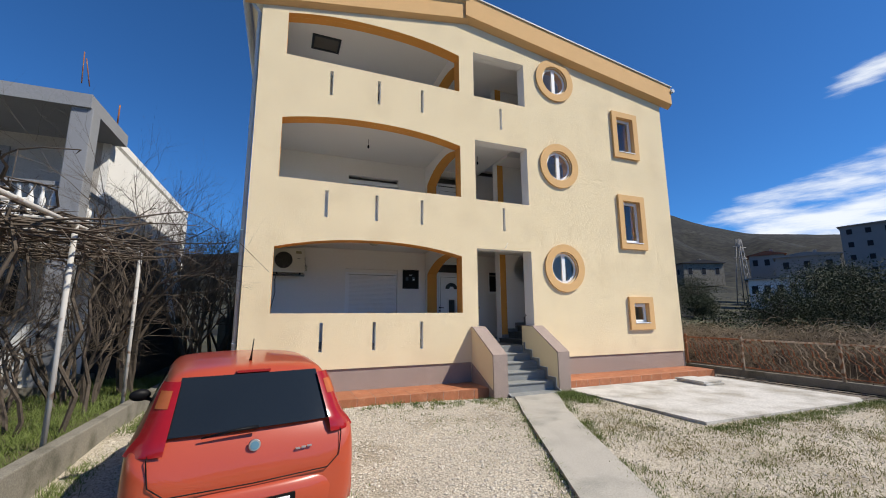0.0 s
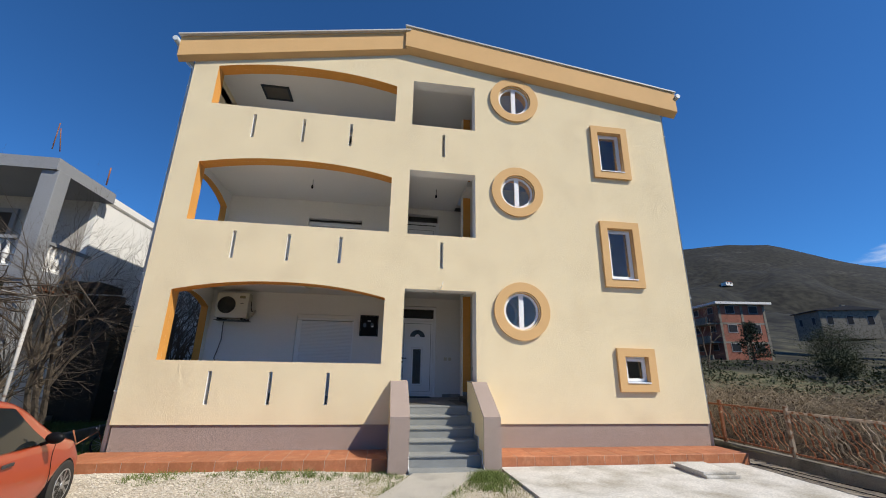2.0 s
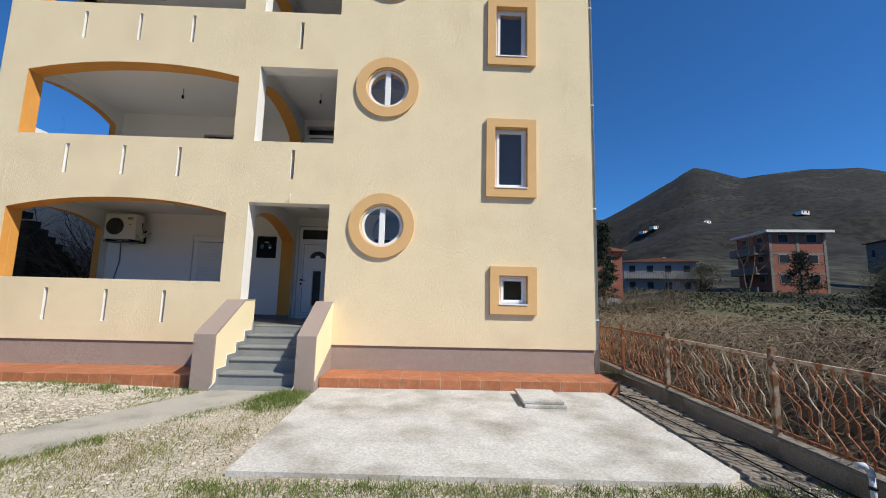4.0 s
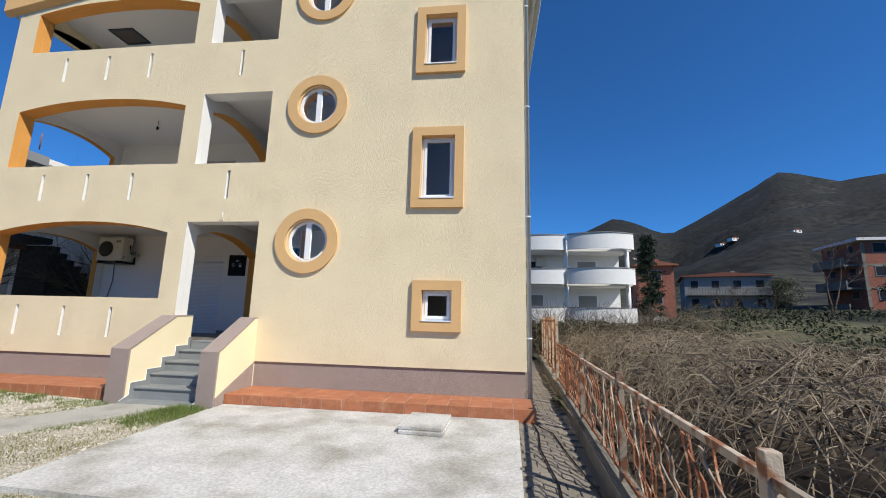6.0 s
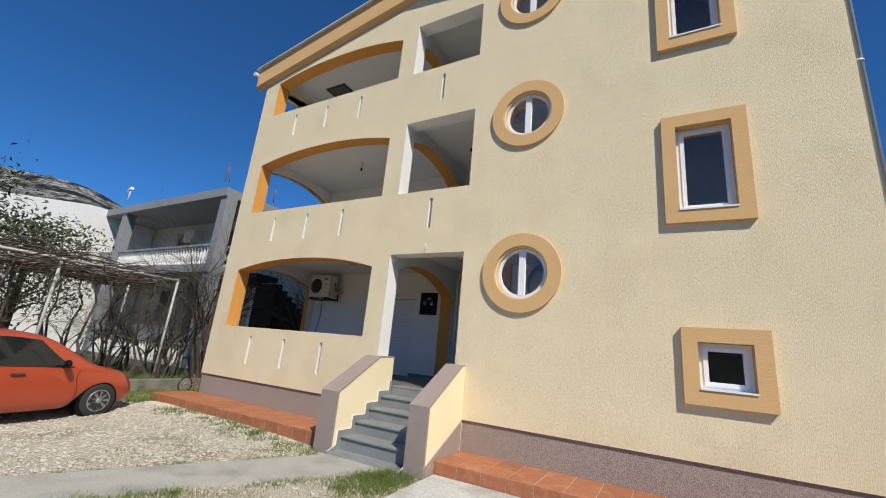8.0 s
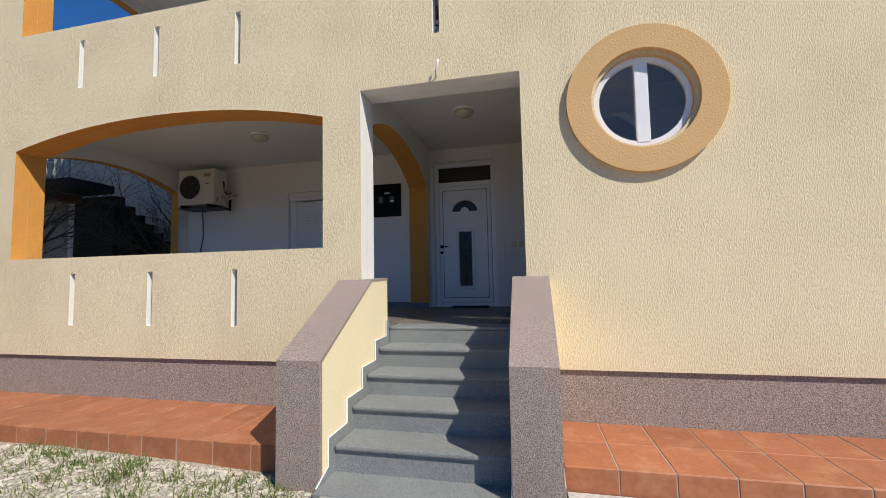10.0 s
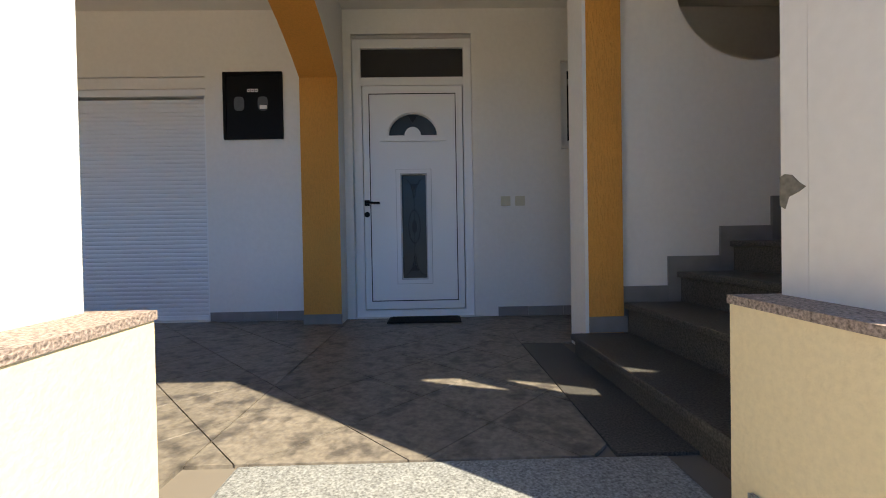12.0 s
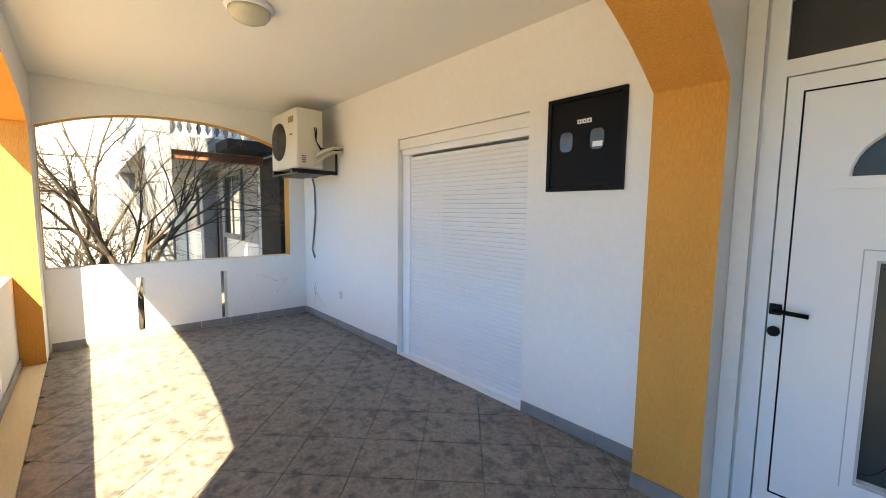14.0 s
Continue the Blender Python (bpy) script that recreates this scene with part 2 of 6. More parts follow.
        f.material_index = marks[e]
    tmp.free()
    return bm


def circle(cx, cz, r, n=48, start=0.0, sweep=2 * math.pi):
    return [(cx + r * math.cos(start + sweep * i / n), cz + r * math.sin(start + sweep * i / n)) for i in range(n + (sweep < 6.28))]


def rect(x0, x1, z0, z1):
    return [(x0, z0), (x1, z0), (x1, z1), (x0, z1)]


def arch(x0, x1, z0, spring, crown, n=20):
    """A flat-arched opening: sill z0, springing and crown heights."""
    pts = [(x0, z0), (x1, z0)]
    for i in range(n + 1):
        u = i / n
        pts.append((x1 + (x0 - x1) * u, spring + (crown - spring) * (1 - abs(2 * u - 1) ** 2.2)))
    return pts


def add_tube(bm, points, radius, sides=8, mi=0, caps=True):
    """A round bar along points; radius: one number, or one a point."""
    radii = radius if isinstance(radius, (list, tuple)) else [radius] * len(points)
    pts, rings = [Vector(p) for p in points], []
    for i, p in enumerate(pts):
        d = (pts[min(i + 1, len(pts) - 1)] - pts[max(i - 1, 0)]).normalized()
        s = d.cross(Vector((0, 0, 1)) if abs(d.z) < 0.9 else Vector((1, 0, 0))).normalized()
        t = d.cross(s)
        rings.append([bm.verts.new(p + radii[i] * (math.cos(a) * s + math.sin(a) * t)) for a in (2 * math.pi * k / sides for k in range(sides))])
    for r, q in zip(rings, rings[1:]):
        for k in range(sides):
            f = bm.faces.new((r[k], r[(k + 1) % sides], q[(k + 1) % sides], q[k]))
            f.material_index, f.smooth = mi, True
    if caps and sides > 2:
        bm.faces.new(rings[0][::-1]).material_index = mi
        bm.faces.new(rings[-1]).material_index = mi
    return bm


def tube(points, radius, sides=8):
    return add_tube(bmesh.new(), points, radius, sides)


def add_turned(bm, outline, centre=(0, 0, 0), n=16, mi=0, axis="z"):
    """A lathe shape: pairs of radius and height."""
    rings = []
    for r, h in outline:
        ring = []
        for k in range(n):
            a = 2 * math.pi * k / n
            u, v = r * math.cos(a), r * math.sin(a)
            co = {"z": (u, v, h), "x": (h, u, v), "y": (u, h, v)}[axis]
            ring.append(bm.verts.new(Vector(centre) + Vector(co)))
        rings.append(ring)
    for r, q in zip(rings, rings[1:]):
        for k in range(n):
            f = bm.faces.new((r[k], r[(k + 1) % n], q[(k + 1) % n], q[k]))
            f.material_index, f.smooth = mi, True
    bm.faces.new(rings[0][::-1]).material_index = mi
    bm.faces.new(rings[-1]).material_index = mi
    return bm


def turned(outline, centre=(0, 0, 0), n=16, axis="z"):
    return add_turned(bmesh.new(), outline, centre, n, 0, axis)


def ease(a, b, v):
    u = min(1.0, max(0.0, (v - a) / (b - a)))
    return u * u * (3 - 2 * u)


# ---- ground: one sheet out to the hills ----
RIDGE = ((-180, 3), (-120, 6), (-100, 10), (-88, 13), (-80, 13.6), (-77.5, 13.9), (-74, 13.9), (-70, 12.8), (-66, 11), (-58, 9), (-40, 7.5), (-10, 8), (6, 9.5), (10, 10.8), (13, 12),
         (17.1, 13.7), (19.4, 12.8), (22.7, 11.3), (24, 11.3), (28.6, 13.5), (32.6, 15.7), (34.7, 16.9), (36.4, 16.4), (39.7, 14.8), (45.3, 14.8), (49.5, 14.1), (51.3, 13.2),
         (54.1, 11.7), (56.3, 10.7), (60.5, 9.2), (62.4, 8.8), (67.3, 8.2), (80, 6), (100, 4), (140, 3), (180, 3))


CREST = 2.0 * 1.075 ** 85


def ridge(az):
    for (a, e), (b, f) in zip(RIDGE, RIDGE[1:]):
        if az <= b:
            return e + (f - e) * (az - a) / (b - a)
    return 3.0


def land(x, y):
    r, az = math.hypot(x, y), math.degrees(math.atan2(x, y))
    if r < 8:
        return -0.06
    full = CREST * math.tan(radians(ridge(az)))
    k = (r / CREST) ** 1.6 if r <= CREST else 1 - 0.9 * ease(CREST, 1900, r)
    h = full * k * ease(8, 40, r)
    h += noise.fractal(Vector((x, y, 0)) / 120, 1.0, 2.0, 5) * 0.055 * r * ease(80, 300, r) * (0.08 + 0.92 * ease(900, 450, r) if r > 450 else 1)
    return h - 0.06


def build_ground():
    radii = [0] + [2.0 * 1.075 ** i for i in range(98)]
    steps = 300
    verts, faces = [(0, 0, -0.06)], []
    for r in radii[1:]:
        for k in range(steps):
            a = 2 * math.pi * k / steps
            x, y = r * math.sin(a), r * math.cos(a)
            verts.append((x, y, land(x, y)))
    for k in range(steps):
        faces.append((0, 1 + (k + 1) % steps, 1 + k))
    for i in range(len(radii) - 2):
        for k in range(steps):
            a, b = 1 + i * steps + k, 1 + i * steps + (k + 1) % steps
            faces.append((a, b, b + steps, a + steps))
    me = bpy.data.meshes.new("ground")
    me.from_pydata(verts, [], faces)
    me.polygons.foreach_set("use_smooth", [True] * len(faces))
    me.materials.append(HILL)
    return tagged(new("ground", me), "scrubby ground rising to dark wooded hills", "ground", "", "structure")


def hill_material():
    """Meadow near by, dark scrub on the slopes, grey rock near the tops."""
    m = material("hillside", (0.048, 0.046, 0.026), 0.95, vary=0.5, scale=0.03, fine=0.5, fine_scale=0.3, bump=0.0)
    n, l = m.node_tree.nodes, m.node_tree.links
    p = n["Principled BSDF"]
    old = p.inputs["Base Color"].links[0].from_socket
    geo = n.new("ShaderNodeNewGeometry")
    z = n.new("ShaderNodeSeparateXYZ")
    l.new(geo.outputs["Position"], z.inputs[0])

    def noise_at(scale, detail):
        t = n.new("ShaderNodeTexNoise")
        t.inputs["Scale"].default_value, t.inputs["Detail"].default_value = scale, detail
        l.new(geo.outputs["Position"], t.inputs["Vector"])
        return t.outputs["Fac"]

    def mapped(v, a, b):
        r = n.new("ShaderNodeMapRange")
        r.inputs["From Min"].default_value, r.inputs["From Max"].default_value = a, b
        l.new(v, r.inputs["Value"])
        return r.outputs[0]

    def times(a, b):
        k = n.new("ShaderNodeMath")
        k.operation = "MULTIPLY"
        l.new(a, k.inputs[0])
        l.new(b, k.inputs[1])
        return k.outputs[0]

    def over(a, colour, fac):
        x = n.new("ShaderNodeMix")
        x.data_type = "RGBA"
        l.new(a, x.inputs["A"])
        x.inputs["B"].default_value = (*colour, 1)
        l.new(fac, x.inputs["Factor"])
        return x.outputs["Result"]

    c = over(old, (0.0145, 0.0148, 0.0105), mapped(z.outputs["Z"], 4, 30))
    c = over(c, (0.042, 0.04, 0.034), times(mapped(noise_at(0.018, 12), 0.54, 0.66), mapped(z.outputs["Z"], 60, 220)))
    west = n.new("ShaderNodeMapRange")
    west.inputs["From Min"].default_value, west.inputs["From Max"].default_value = -120, -400
    l.new(z.outputs["X"], west.inputs["Value"])
    c = over(c, (0.27, 0.26, 0.24), times(times(mapped(noise_at(0.03, 12), 0.42, 0.56), mapped(z.outputs["Z"], 70, 180)), west.outputs[0]))
    speck = n.new("ShaderNodeMix")
    speck.data_type, speck.blend_type = "RGBA", "MULTIPLY"
    speck.inputs["Factor"].default_value = 1.0
    l.new(c, speck.inputs["A"])
    grey = n.new("ShaderNodeMapRange")
    grey.inputs["From Min"].default_value, grey.inputs["From Max"].default_value, grey.inputs["To Min"].default_value, grey.inputs["To Max"].default_value = 0.38, 0.64, 0.12, 1.5
    l.new(noise_at(0.16, 12), grey.inputs["Value"])
    l.new(grey.outputs[0], speck.inputs["B"])
    l.new(speck.outputs["Result"], p.inputs["Base Color"])
    return m


HILL = hill_material()
build_ground()


def uneven_sheet(name, outline, z, step, rough, mat, label, lift=None):
    """A sheet of ground with an uneven face inside an outline of (x, y) points."""
    xs, ys = [p[0] for p in outline], [p[1] for p in outline]

    def inside(x, y):
        hit = False
        for (ax, ay), (bx, by) in zip(outline, outline[1:] + outline[:1]):
            if (ay > y) != (by > y) and x < (bx - ax) * (y - ay) / (by - ay) + ax:
                hit = not hit
        return hit
    verts, faces, index = [], [], {}
    nx, ny = int((max(xs) - min(xs)) / step), int((max(ys) - min(ys)) / step)
    for i in range(nx + 1):
        for j in range(ny + 1):
            x, y = min(xs) + i * (max(xs) - min(xs)) / nx, min(ys) + j * (max(ys) - min(ys)) / ny
            index[i, j] = len(verts)
            h = z + rough * noise.fractal(Vector((x, y, 3)) * 0.9, 1.0, 2.0, 4) + (lift(x, y) if lift else 0)
            verts.append((x, y, h))
    for i in range(nx):
        for j in range(ny):
            q = [index[i, j], index[i + 1, j], index[i + 1, j + 1], index[i, j + 1]]
            cx, cy = sum(verts[k][0] for k in q) / 4, sum(verts[k][1] for k in q) / 4
            if inside(cx, cy):
                faces.append(q)
    me = bpy.data.meshes.new(name)
    me.from_pydata(verts, [], faces)
    me.polygons.foreach_set("use_smooth", [True] * len(faces))
    me.materials.append(mat)
    return tagged(new(name, me), label, "ground", "", "structure")


def fence_x(y):
    """The fence runs a little askew to the house."""
    return 5.85 + 0.062 * (y + 1.21)


def yard_lift(x, y):
    return 0.055 * ease(-1.6, -4.0, x) * ease(-2.6, -1.2, y) - 0.03 * ease(-3.5, -5.0, x) * ease(-2.0, -3.0, y)


uneven_sheet("ground_gravel", [(-8.3, -16), (6.2, -16), (6.2, 9), (5.2, 9), (5.2, 0.3), (-6.7, 0.3), (-6.7, 9), (-8.3, 9)], -0.005, 0.12, 0.018, GRAVEL,
             "pale crushed limestone yard with weeds", yard_lift)
uneven_sheet("ground_garden", [(-24, -16), (-8.12, -16), (-8.12, 9), (-24, 9)], 0.24, 0.3, 0.05, SOIL, "raised strip of grass and soil behind a kerb")
uneven_sheet("ground_field", [(5.3, -16), (34, -16), (34, 34), (7.5, 34), (5.95, 0.5)], 0.1, 0.45, 0.12, SOIL, "overgrown field behind the fence",
             lambda x, y: max(0.0, land(x, y)) + 0.02)

bm = prism([(-1.34, -1.12), (-0.24, -1.12), (-0.62, -1.7), (-1.1, -2.5), (-2.55, -5.5), (-4.3, -9.2), (-5.6, -12), (-6.4, -12), (-5.0, -9.0), (-3.25, -5.3), (-1.9, -2.3), (-1.55, -1.6)], -0.05, 0.045, "z")
structure("pavement_path", bm, PATHMAT, "worn narrow concrete footpath leading to the steps", "path")
bm = prism([(0.22, -0.8), (5.0, -0.8), (4.85, -3.95), (4.55, -4.14), (0.32, -4.02)], -0.05, 0.04, "z")
structure("pavement_slab", bm, CONCRETE, "pale cast concrete slab in front of the house", "concrete slab")
structure("pavement_bed", prism([(4.86, -8.0), (fence_x(-8) - 0.08, -8.0), (fence_x(9) - 0.08, 9.0), (4.86, 9.0)], -0.08, 0.0, "z"), GROUT, "sand bed of the side passage paving", "paving")

# ---- the house: front wall ----
X0, X1, XR = -6.65, 5.2, -1.7
FLOORS = (0.95, 3.75, 6.58)


def top_of(x):
    return 8.42 + (x - X0) * 0.95 / (XR - X0) if x < XR else 9.37 - (x - XR) * 0.97 / (X1 - XR)


ARCHES = ((1.765, 3.10, 3.34), (4.575, 5.90, 6.13), (7.39, 8.40, 8.64))
MIDS = ((0.95, 3.32), (4.56, 6.14), (7.36, 8.62))
ROUNDS = (2.93, 5.78, 8.36)
WINDOWS = ((3.33, 3.88, 1.455, 2.015), (3.23, 3.88, 3.742, 5.005), (3.235, 3.88, 6.53, 7.655))
ENTRY = [(-1.56, 0.64), (-1.56, MIDS[0][1]), (0.0, MIDS[0][1]), (0.0, 0.64)]
outer = [(X0, 0.64), *ENTRY, (X1, 0.64), (X1, top_of(X1)), (XR, 9.37), (X0, 8.42)]


def arch_side(p, q):
    return 0 if abs(p[1] - q[1]) < 1e-4 and abs(p[0] - q[0]) > 2 else 1


holes_out, holes_in = [], []
for (sill, spring, crown), (lo, hi), zc, win, fl in zip(ARCHES, MIDS, ROUNDS, WINDOWS, FLOORS):
    holes_out.append((arch(-6.12, -1.97, sill, spring, crown), arch_side))
    holes_in.append((arch(-6.12, -1.97, max(fl, 0.66), spring, crown), arch_side))
    if lo > 1:
        holes_out.append((rect(-1.56, 0.0, lo, hi), 2))
        holes_in.append((rect(-1.56, 0.0, fl, hi), 2))
    for h in (holes_out, holes_in):
        h.append((circle(1.03, zc, 0.40 if h is holes_out or zc > 3 else 0.66), 3))
        h.append((rect(*win), 3))
    for x in (-5.14, -4.05, -2.98):
        holes_out.append((rect(x - 0.035, x + 0.035, sill - 0.78, sill - 0.19), 2))
for z in (3.80, 6.55):
    holes_out.append((rect(-0.81, -0.74, z, z + 0.6), 2))
bm = bmesh.new()
add_sheet(bm, outer, holes_out, 0.0, 0.15, back=2)
add_sheet(bm, [(X0 + 0.004, 0.64), *ENTRY, (X1 - 0.004, 0.64), (X1 - 0.004, top_of(X1) - 0.01), (XR, 9.36), (X0 + 0.004, 8.41)], holes_in, 0.152, 0.32, back=2)
for f in bm.faces:
    c = f.calc_center_median()
    if c.z < 3.33 and -1.565 < c.x < 0.005 and 0.001 < c.y < 0.319:
        f.material_index = 2
wall_front = structure("wall_front", bm, [STUCCO, ORANGE, WHITE, TRIM], "cream scratch-rendered front wall with arched balcony openings", "wall")

# side and rear walls, plinth
side_holes = [(arch(0.335, 2.70, s, sp + 0.03, cr + 0.03), lambda p, q: 0 if abs(p[1] - q[1]) < 1e-4 and abs(p[0] - q[0]) > 1.5 else 1) for s, sp, cr in ARCHES]
for s, sp, cr in ARCHES:
    for y in (1.06, 1.88):
        side_holes.append((rect(y - 0.035, y + 0.035, s - 0.76, s - 0.15), 2))
bm = bmesh.new()
add_sheet(bm, [(0.322, 0.64), (9.0, 0.64), (9.0, 8.42), (0.322, 8.42)], side_holes, X0, X0 + 0.17, "x", 2)
structure("wall_left", bm, [STUCCO, ORANGE, WHITE], "cream side wall with an arched opening on each floor", "wall")
structure("wall_right", box(X1 - 0.25, X1, 0.322, 9.0, 0.64, 8.38), STUCCO, "cream plain side wall", "wall")
structure("wall_rear", box(X0 + 0.17, X1 - 0.25, 8.8, 9.0, 0.64, 8.4), STUCCO, "cream rear wall", "wall")
for name, xa, xb, ya in (("baseboard_plinth", X0 + 0.03, -1.502, 0.03), ("baseboard_plinth_1", -1.498, -0.062, 0.40), ("baseboard_plinth_2", -0.058, X1 - 0.03, 0.03)):
    structure(name, box(xa, xb, ya, 8.97, -0.1, 0.638), PLINTH, "pinkish washed-grit plinth round the house", "plinth")

# floors and ceilings
for i, (z, name) in enumerate(zip(FLOORS, ("floor", "floor_1", "floor_2"))):
    lo = 0.645 if i == 0 else z - 0.12
    bm = box(X0 + 0.175, -0.002 if i else 4.94, 0.325 if i else 0.37, 8.79, lo, z - 0.012)
    structure(name, bm, [CEIL, GROUT][i == 0], "floor slab with tiled top" if i else "bed of the tiled porch floor", "floor")
for name, z, t in (("ceiling", 3.605, 0.01), ("ceiling_1", 6.37, 0.01), ("ceiling_2", 8.86, 0.06)):
    bm = box(X0 + 0.172, 4.94 if name == "ceiling_2" else 0.0, 0.322, 4.5, z, z + t)
    structure(name, bm, CEIL, "plain white plastered ceiling", "ceiling")

# back wall of the porches with door, shutter and window openings
for i, z in enumerate(FLOORS):
    d = z - 0.95
    top = (3.61, 6.37, 8.86)[i]
    holes = [(rect(-4.28, -2.76, z + 0.002, min(3.05 + d, top - 0.05)), 0), (rect(-1.513, -0.483, z + 0.002, min(3.38 + d, top - 0.05)), 0)]
    if i == 0:
        holes.append((rect(0.29, 0.96, 2.41, 3.15), 0))
    bm = add_sheet(bmesh.new(), rect(X0 + 0.172, 4.94, z - 0.004, top), holes, 2.91, 3.11)
    structure("wall_porch" if not i else "wall_porch_%d" % i, bm, WHITE, "white plastered wall behind the porch", "wall")
    # added wall, unseen in itself, gives the openings a dim backing
    structure("wall_inner" if not i else "wall_inner_%d" % i, box(-4.4, 4.9, 3.6, 3.7, z, top - 0.01), DARK_ROOM, "added wall in dim grey, standing for dark rooms behind the openings", "wall")

# cross arch between the two bays, with its back pilaster, and the stairwell wall with a round opening
for i, z in enumerate(FLOORS):
    d = z - 0.95
    top = (3.605, 6.37, 8.86)[i]
    spring, crown = (3.10 + d, 3.41 + d) if i < 2 else (8.35, 8.62)
    loop = [(0.325, top), (0.325, spring + 0.02)]
    for k in range(17):
        u = k / 16
        yy = 0.34 + (2.70 - 0.34) * u
        loop.append((yy, spring - 0.16 * u + (crown - spring) * (1 - abs(2 * u - 1) ** 2.3) * (1 - 0.1 * u)))
    loop += [(2.70, z), (2.905, z), (2.905, top)]
    bm = prism(loop, -1.89, -1.585, "x")
    for f in bm.faces:
        c = f.calc_center_median()
        if abs(c.x + 1.89) < 0.01 or abs(c.x + 1.585) < 0.01:
            f.material_index = 1
    structure("trim_arch" if not i else "trim_arch_%d" % i, bm, [ORANGE, WHITE], "orange scratch-rendered arch between the porch bays", "arch")
    holes = [(circle(1.06, 3.09 + d, 0.47), 0)] if i == 0 else []
    bm = add_sheet(bmesh.new(), rect(0.25, 4.94, z, top), holes, 1.76, 1.95)
    structure("wall_stair" if not i else "wall_stair_%d" % i, bm, WHITE, "white stairwell wall", "wall")
    bm = box(0.03, 0.05, 1.71, 1.95, z, top, 0.0)
    add_box(bm, 0.05, 0.25, 1.712, 1.95, z, top, 0.0, 1)
    structure("trim_pilaster" if not i else "trim_pilaster_%d" % i, bm, [WHITE, ORANGE], "pilaster with an orange rendered face", "pilaster")

# thicker inner leaf of the front wall beside the staircase
bm = add_sheet(bmesh.new(), rect(0.001, 2.69, 0.95, 3.60), [(circle(1.03, ROUNDS[0] - 0.12, 0.90), 0)], 0.322, 0.39)
structure("wall_lining", bm, WHITE, "white plastered inside of the front wall", "wall")
structure("ceiling_hall", box(0.0, 4.94, 1.955, 2.905, 3.605, 3.615), CEIL, "plain white plastered ceiling", "ceiling")


# ---- entrance steps and their side walls ----
STEP_X0, STEP_X1 = -1.42, -0.12
steps = thing("entrance_steps", "grey granite entrance steps with rounded nosings, half in shade", "stairs", (-0.77, -0.4, 0))
steps.matrix_world = pose(-0.77, -0.4, 0)
for k, (y, z) in enumerate(((-0.86, 0.25), (-0.56, 0.435), (-0.26, 0.612), (0.035, 0.79), (0.345, 0.95))):
    deep = 0.36 if k < 4 else 0.28
    bm = box(STEP_X0 + 0.02 + 0.77, STEP_X1 - 0.02 + 0.77, y + 0.4, y + deep + 0.4, z - 0.035, z, 0.012)
    part("tread", bm, GRANITE, steps, "granite tread with a rounded nosing")
    bm = box(STEP_X0 + 0.77, STEP_X1 + 0.77, y + 0.025 + 0.4, y + 0.06 + 0.4, z - 0.2, z - 0.036)
    part("riser", bm, GRANITE, steps)
    bm = box(STEP_X0 + 0.01 + 0.77, STEP_X1 - 0.01 + 0.77, y + 0.06 + 0.4, 0.345 + 0.4, z - 0.19, z - 0.037)
    part("core", bm, GRANITE, steps)
part("base_slab", box(STEP_X0 + 0.77, STEP_X1 + 0.77, -0.74, -0.4, -0.1, 0.055, 0.01), GRANITE, steps)
# white caulk line and granite skirting stepping up each side wall
for x, s in ((STEP_X0, 1), (STEP_X1, -1)):
    loop = [(-1.1, 0.055)]
    for y, z in ((-0.86, 0.25), (-0.56, 0.435), (-0.26, 0.612), (0.035, 0.79), (0.33, 0.95)):
        loop += [(y - 0.07, loop[-1][1] + (0.07 if len(loop) == 1 else 0)), (y - 0.07, z + 0.07)]
    loop += [(0.33, 1.02), (0.33, 0.0), (-1.1, 0.0)]
    loop = [(u + 0.4, v) for u, v in loop]
    a, b = sorted((x + 0.77, x + 0.77 + s * 0.012))
    part("side_skirting", prism(loop, a, b, "x"), GRANITE, steps)
    part("caulk", tube([(x + 0.77 + s * 0.006, u, v + 0.006) for u, v in loop[:-3]], 0.006, 6), PVC, steps, "white sealant line along the side wall")


def cheek(x0, x1, back, label):
    t = thing("stair_side_wall", label, "stair wall", ((x0 + x1) / 2, -0.4, 0))
    h = (x1 - x0) / 2
    prof = [(-1.02, -0.1), (-1.02, 0.87), (-0.075, 1.425), (back, 1.435), (back, -0.1)]
    loop = [(u + 0.4, v) for u, v in prof]
    part("wall_body", prism(loop, -h + 0.004, h - 0.004, "x"), SMOOTH, t, "cream rendered side")
    cap = [(-1.035, -0.1), (-1.035, 0.885), (-0.08, 1.44), (back + 0.005, 1.45), (back + 0.005, 1.43), (-0.075, 1.42), (-1.0, 0.87), (-1.0, -0.1)]
    part("coping", prism([(u + 0.4, v) for u, v in cap], -h, h, "x"), PLINTH, t, "washed-grit coping down to the ground")
    base = [(-1.0, -0.1), (-1.0, 0.16), (-0.02, 0.62), (-0.02, -0.1)]
    side = h if x0 > -1 else -h - 0.012
    part("plinth_band", prism([(u + 0.4, v) for u, v in base], side, side + 0.012, "x"), PLINTH, t)
    return t


cheek(-1.76, -1.42, 0.335, "cream rendered stair side wall with grit coping")
cheek(-0.12, 0.19, 0.40, "cream rendered stair side wall with grit coping")

# ---- cornice, roof and gutters ----
def cornice(xa, xb, za, zb, y0, drop, rise):
    """A raking moulding: a face board over a sloped underside."""
    bm = bmesh.new()
    prof = [(0.004, drop[0]), (y0, drop[1]), (y0, rise), (0.004, rise)]
    va = [bm.verts.new((xa, y, za + z)) for y, z in prof]
    vb = [bm.verts.new((xb, y, zb + z)) for y, z in prof]
    bm.faces.new(va)
    bm.faces.new(vb[::-1])
    for i in range(4):
        bm.faces.new((va[i], va[(i + 1) % 4], vb[(i + 1) % 4], vb[i]))
    return bm


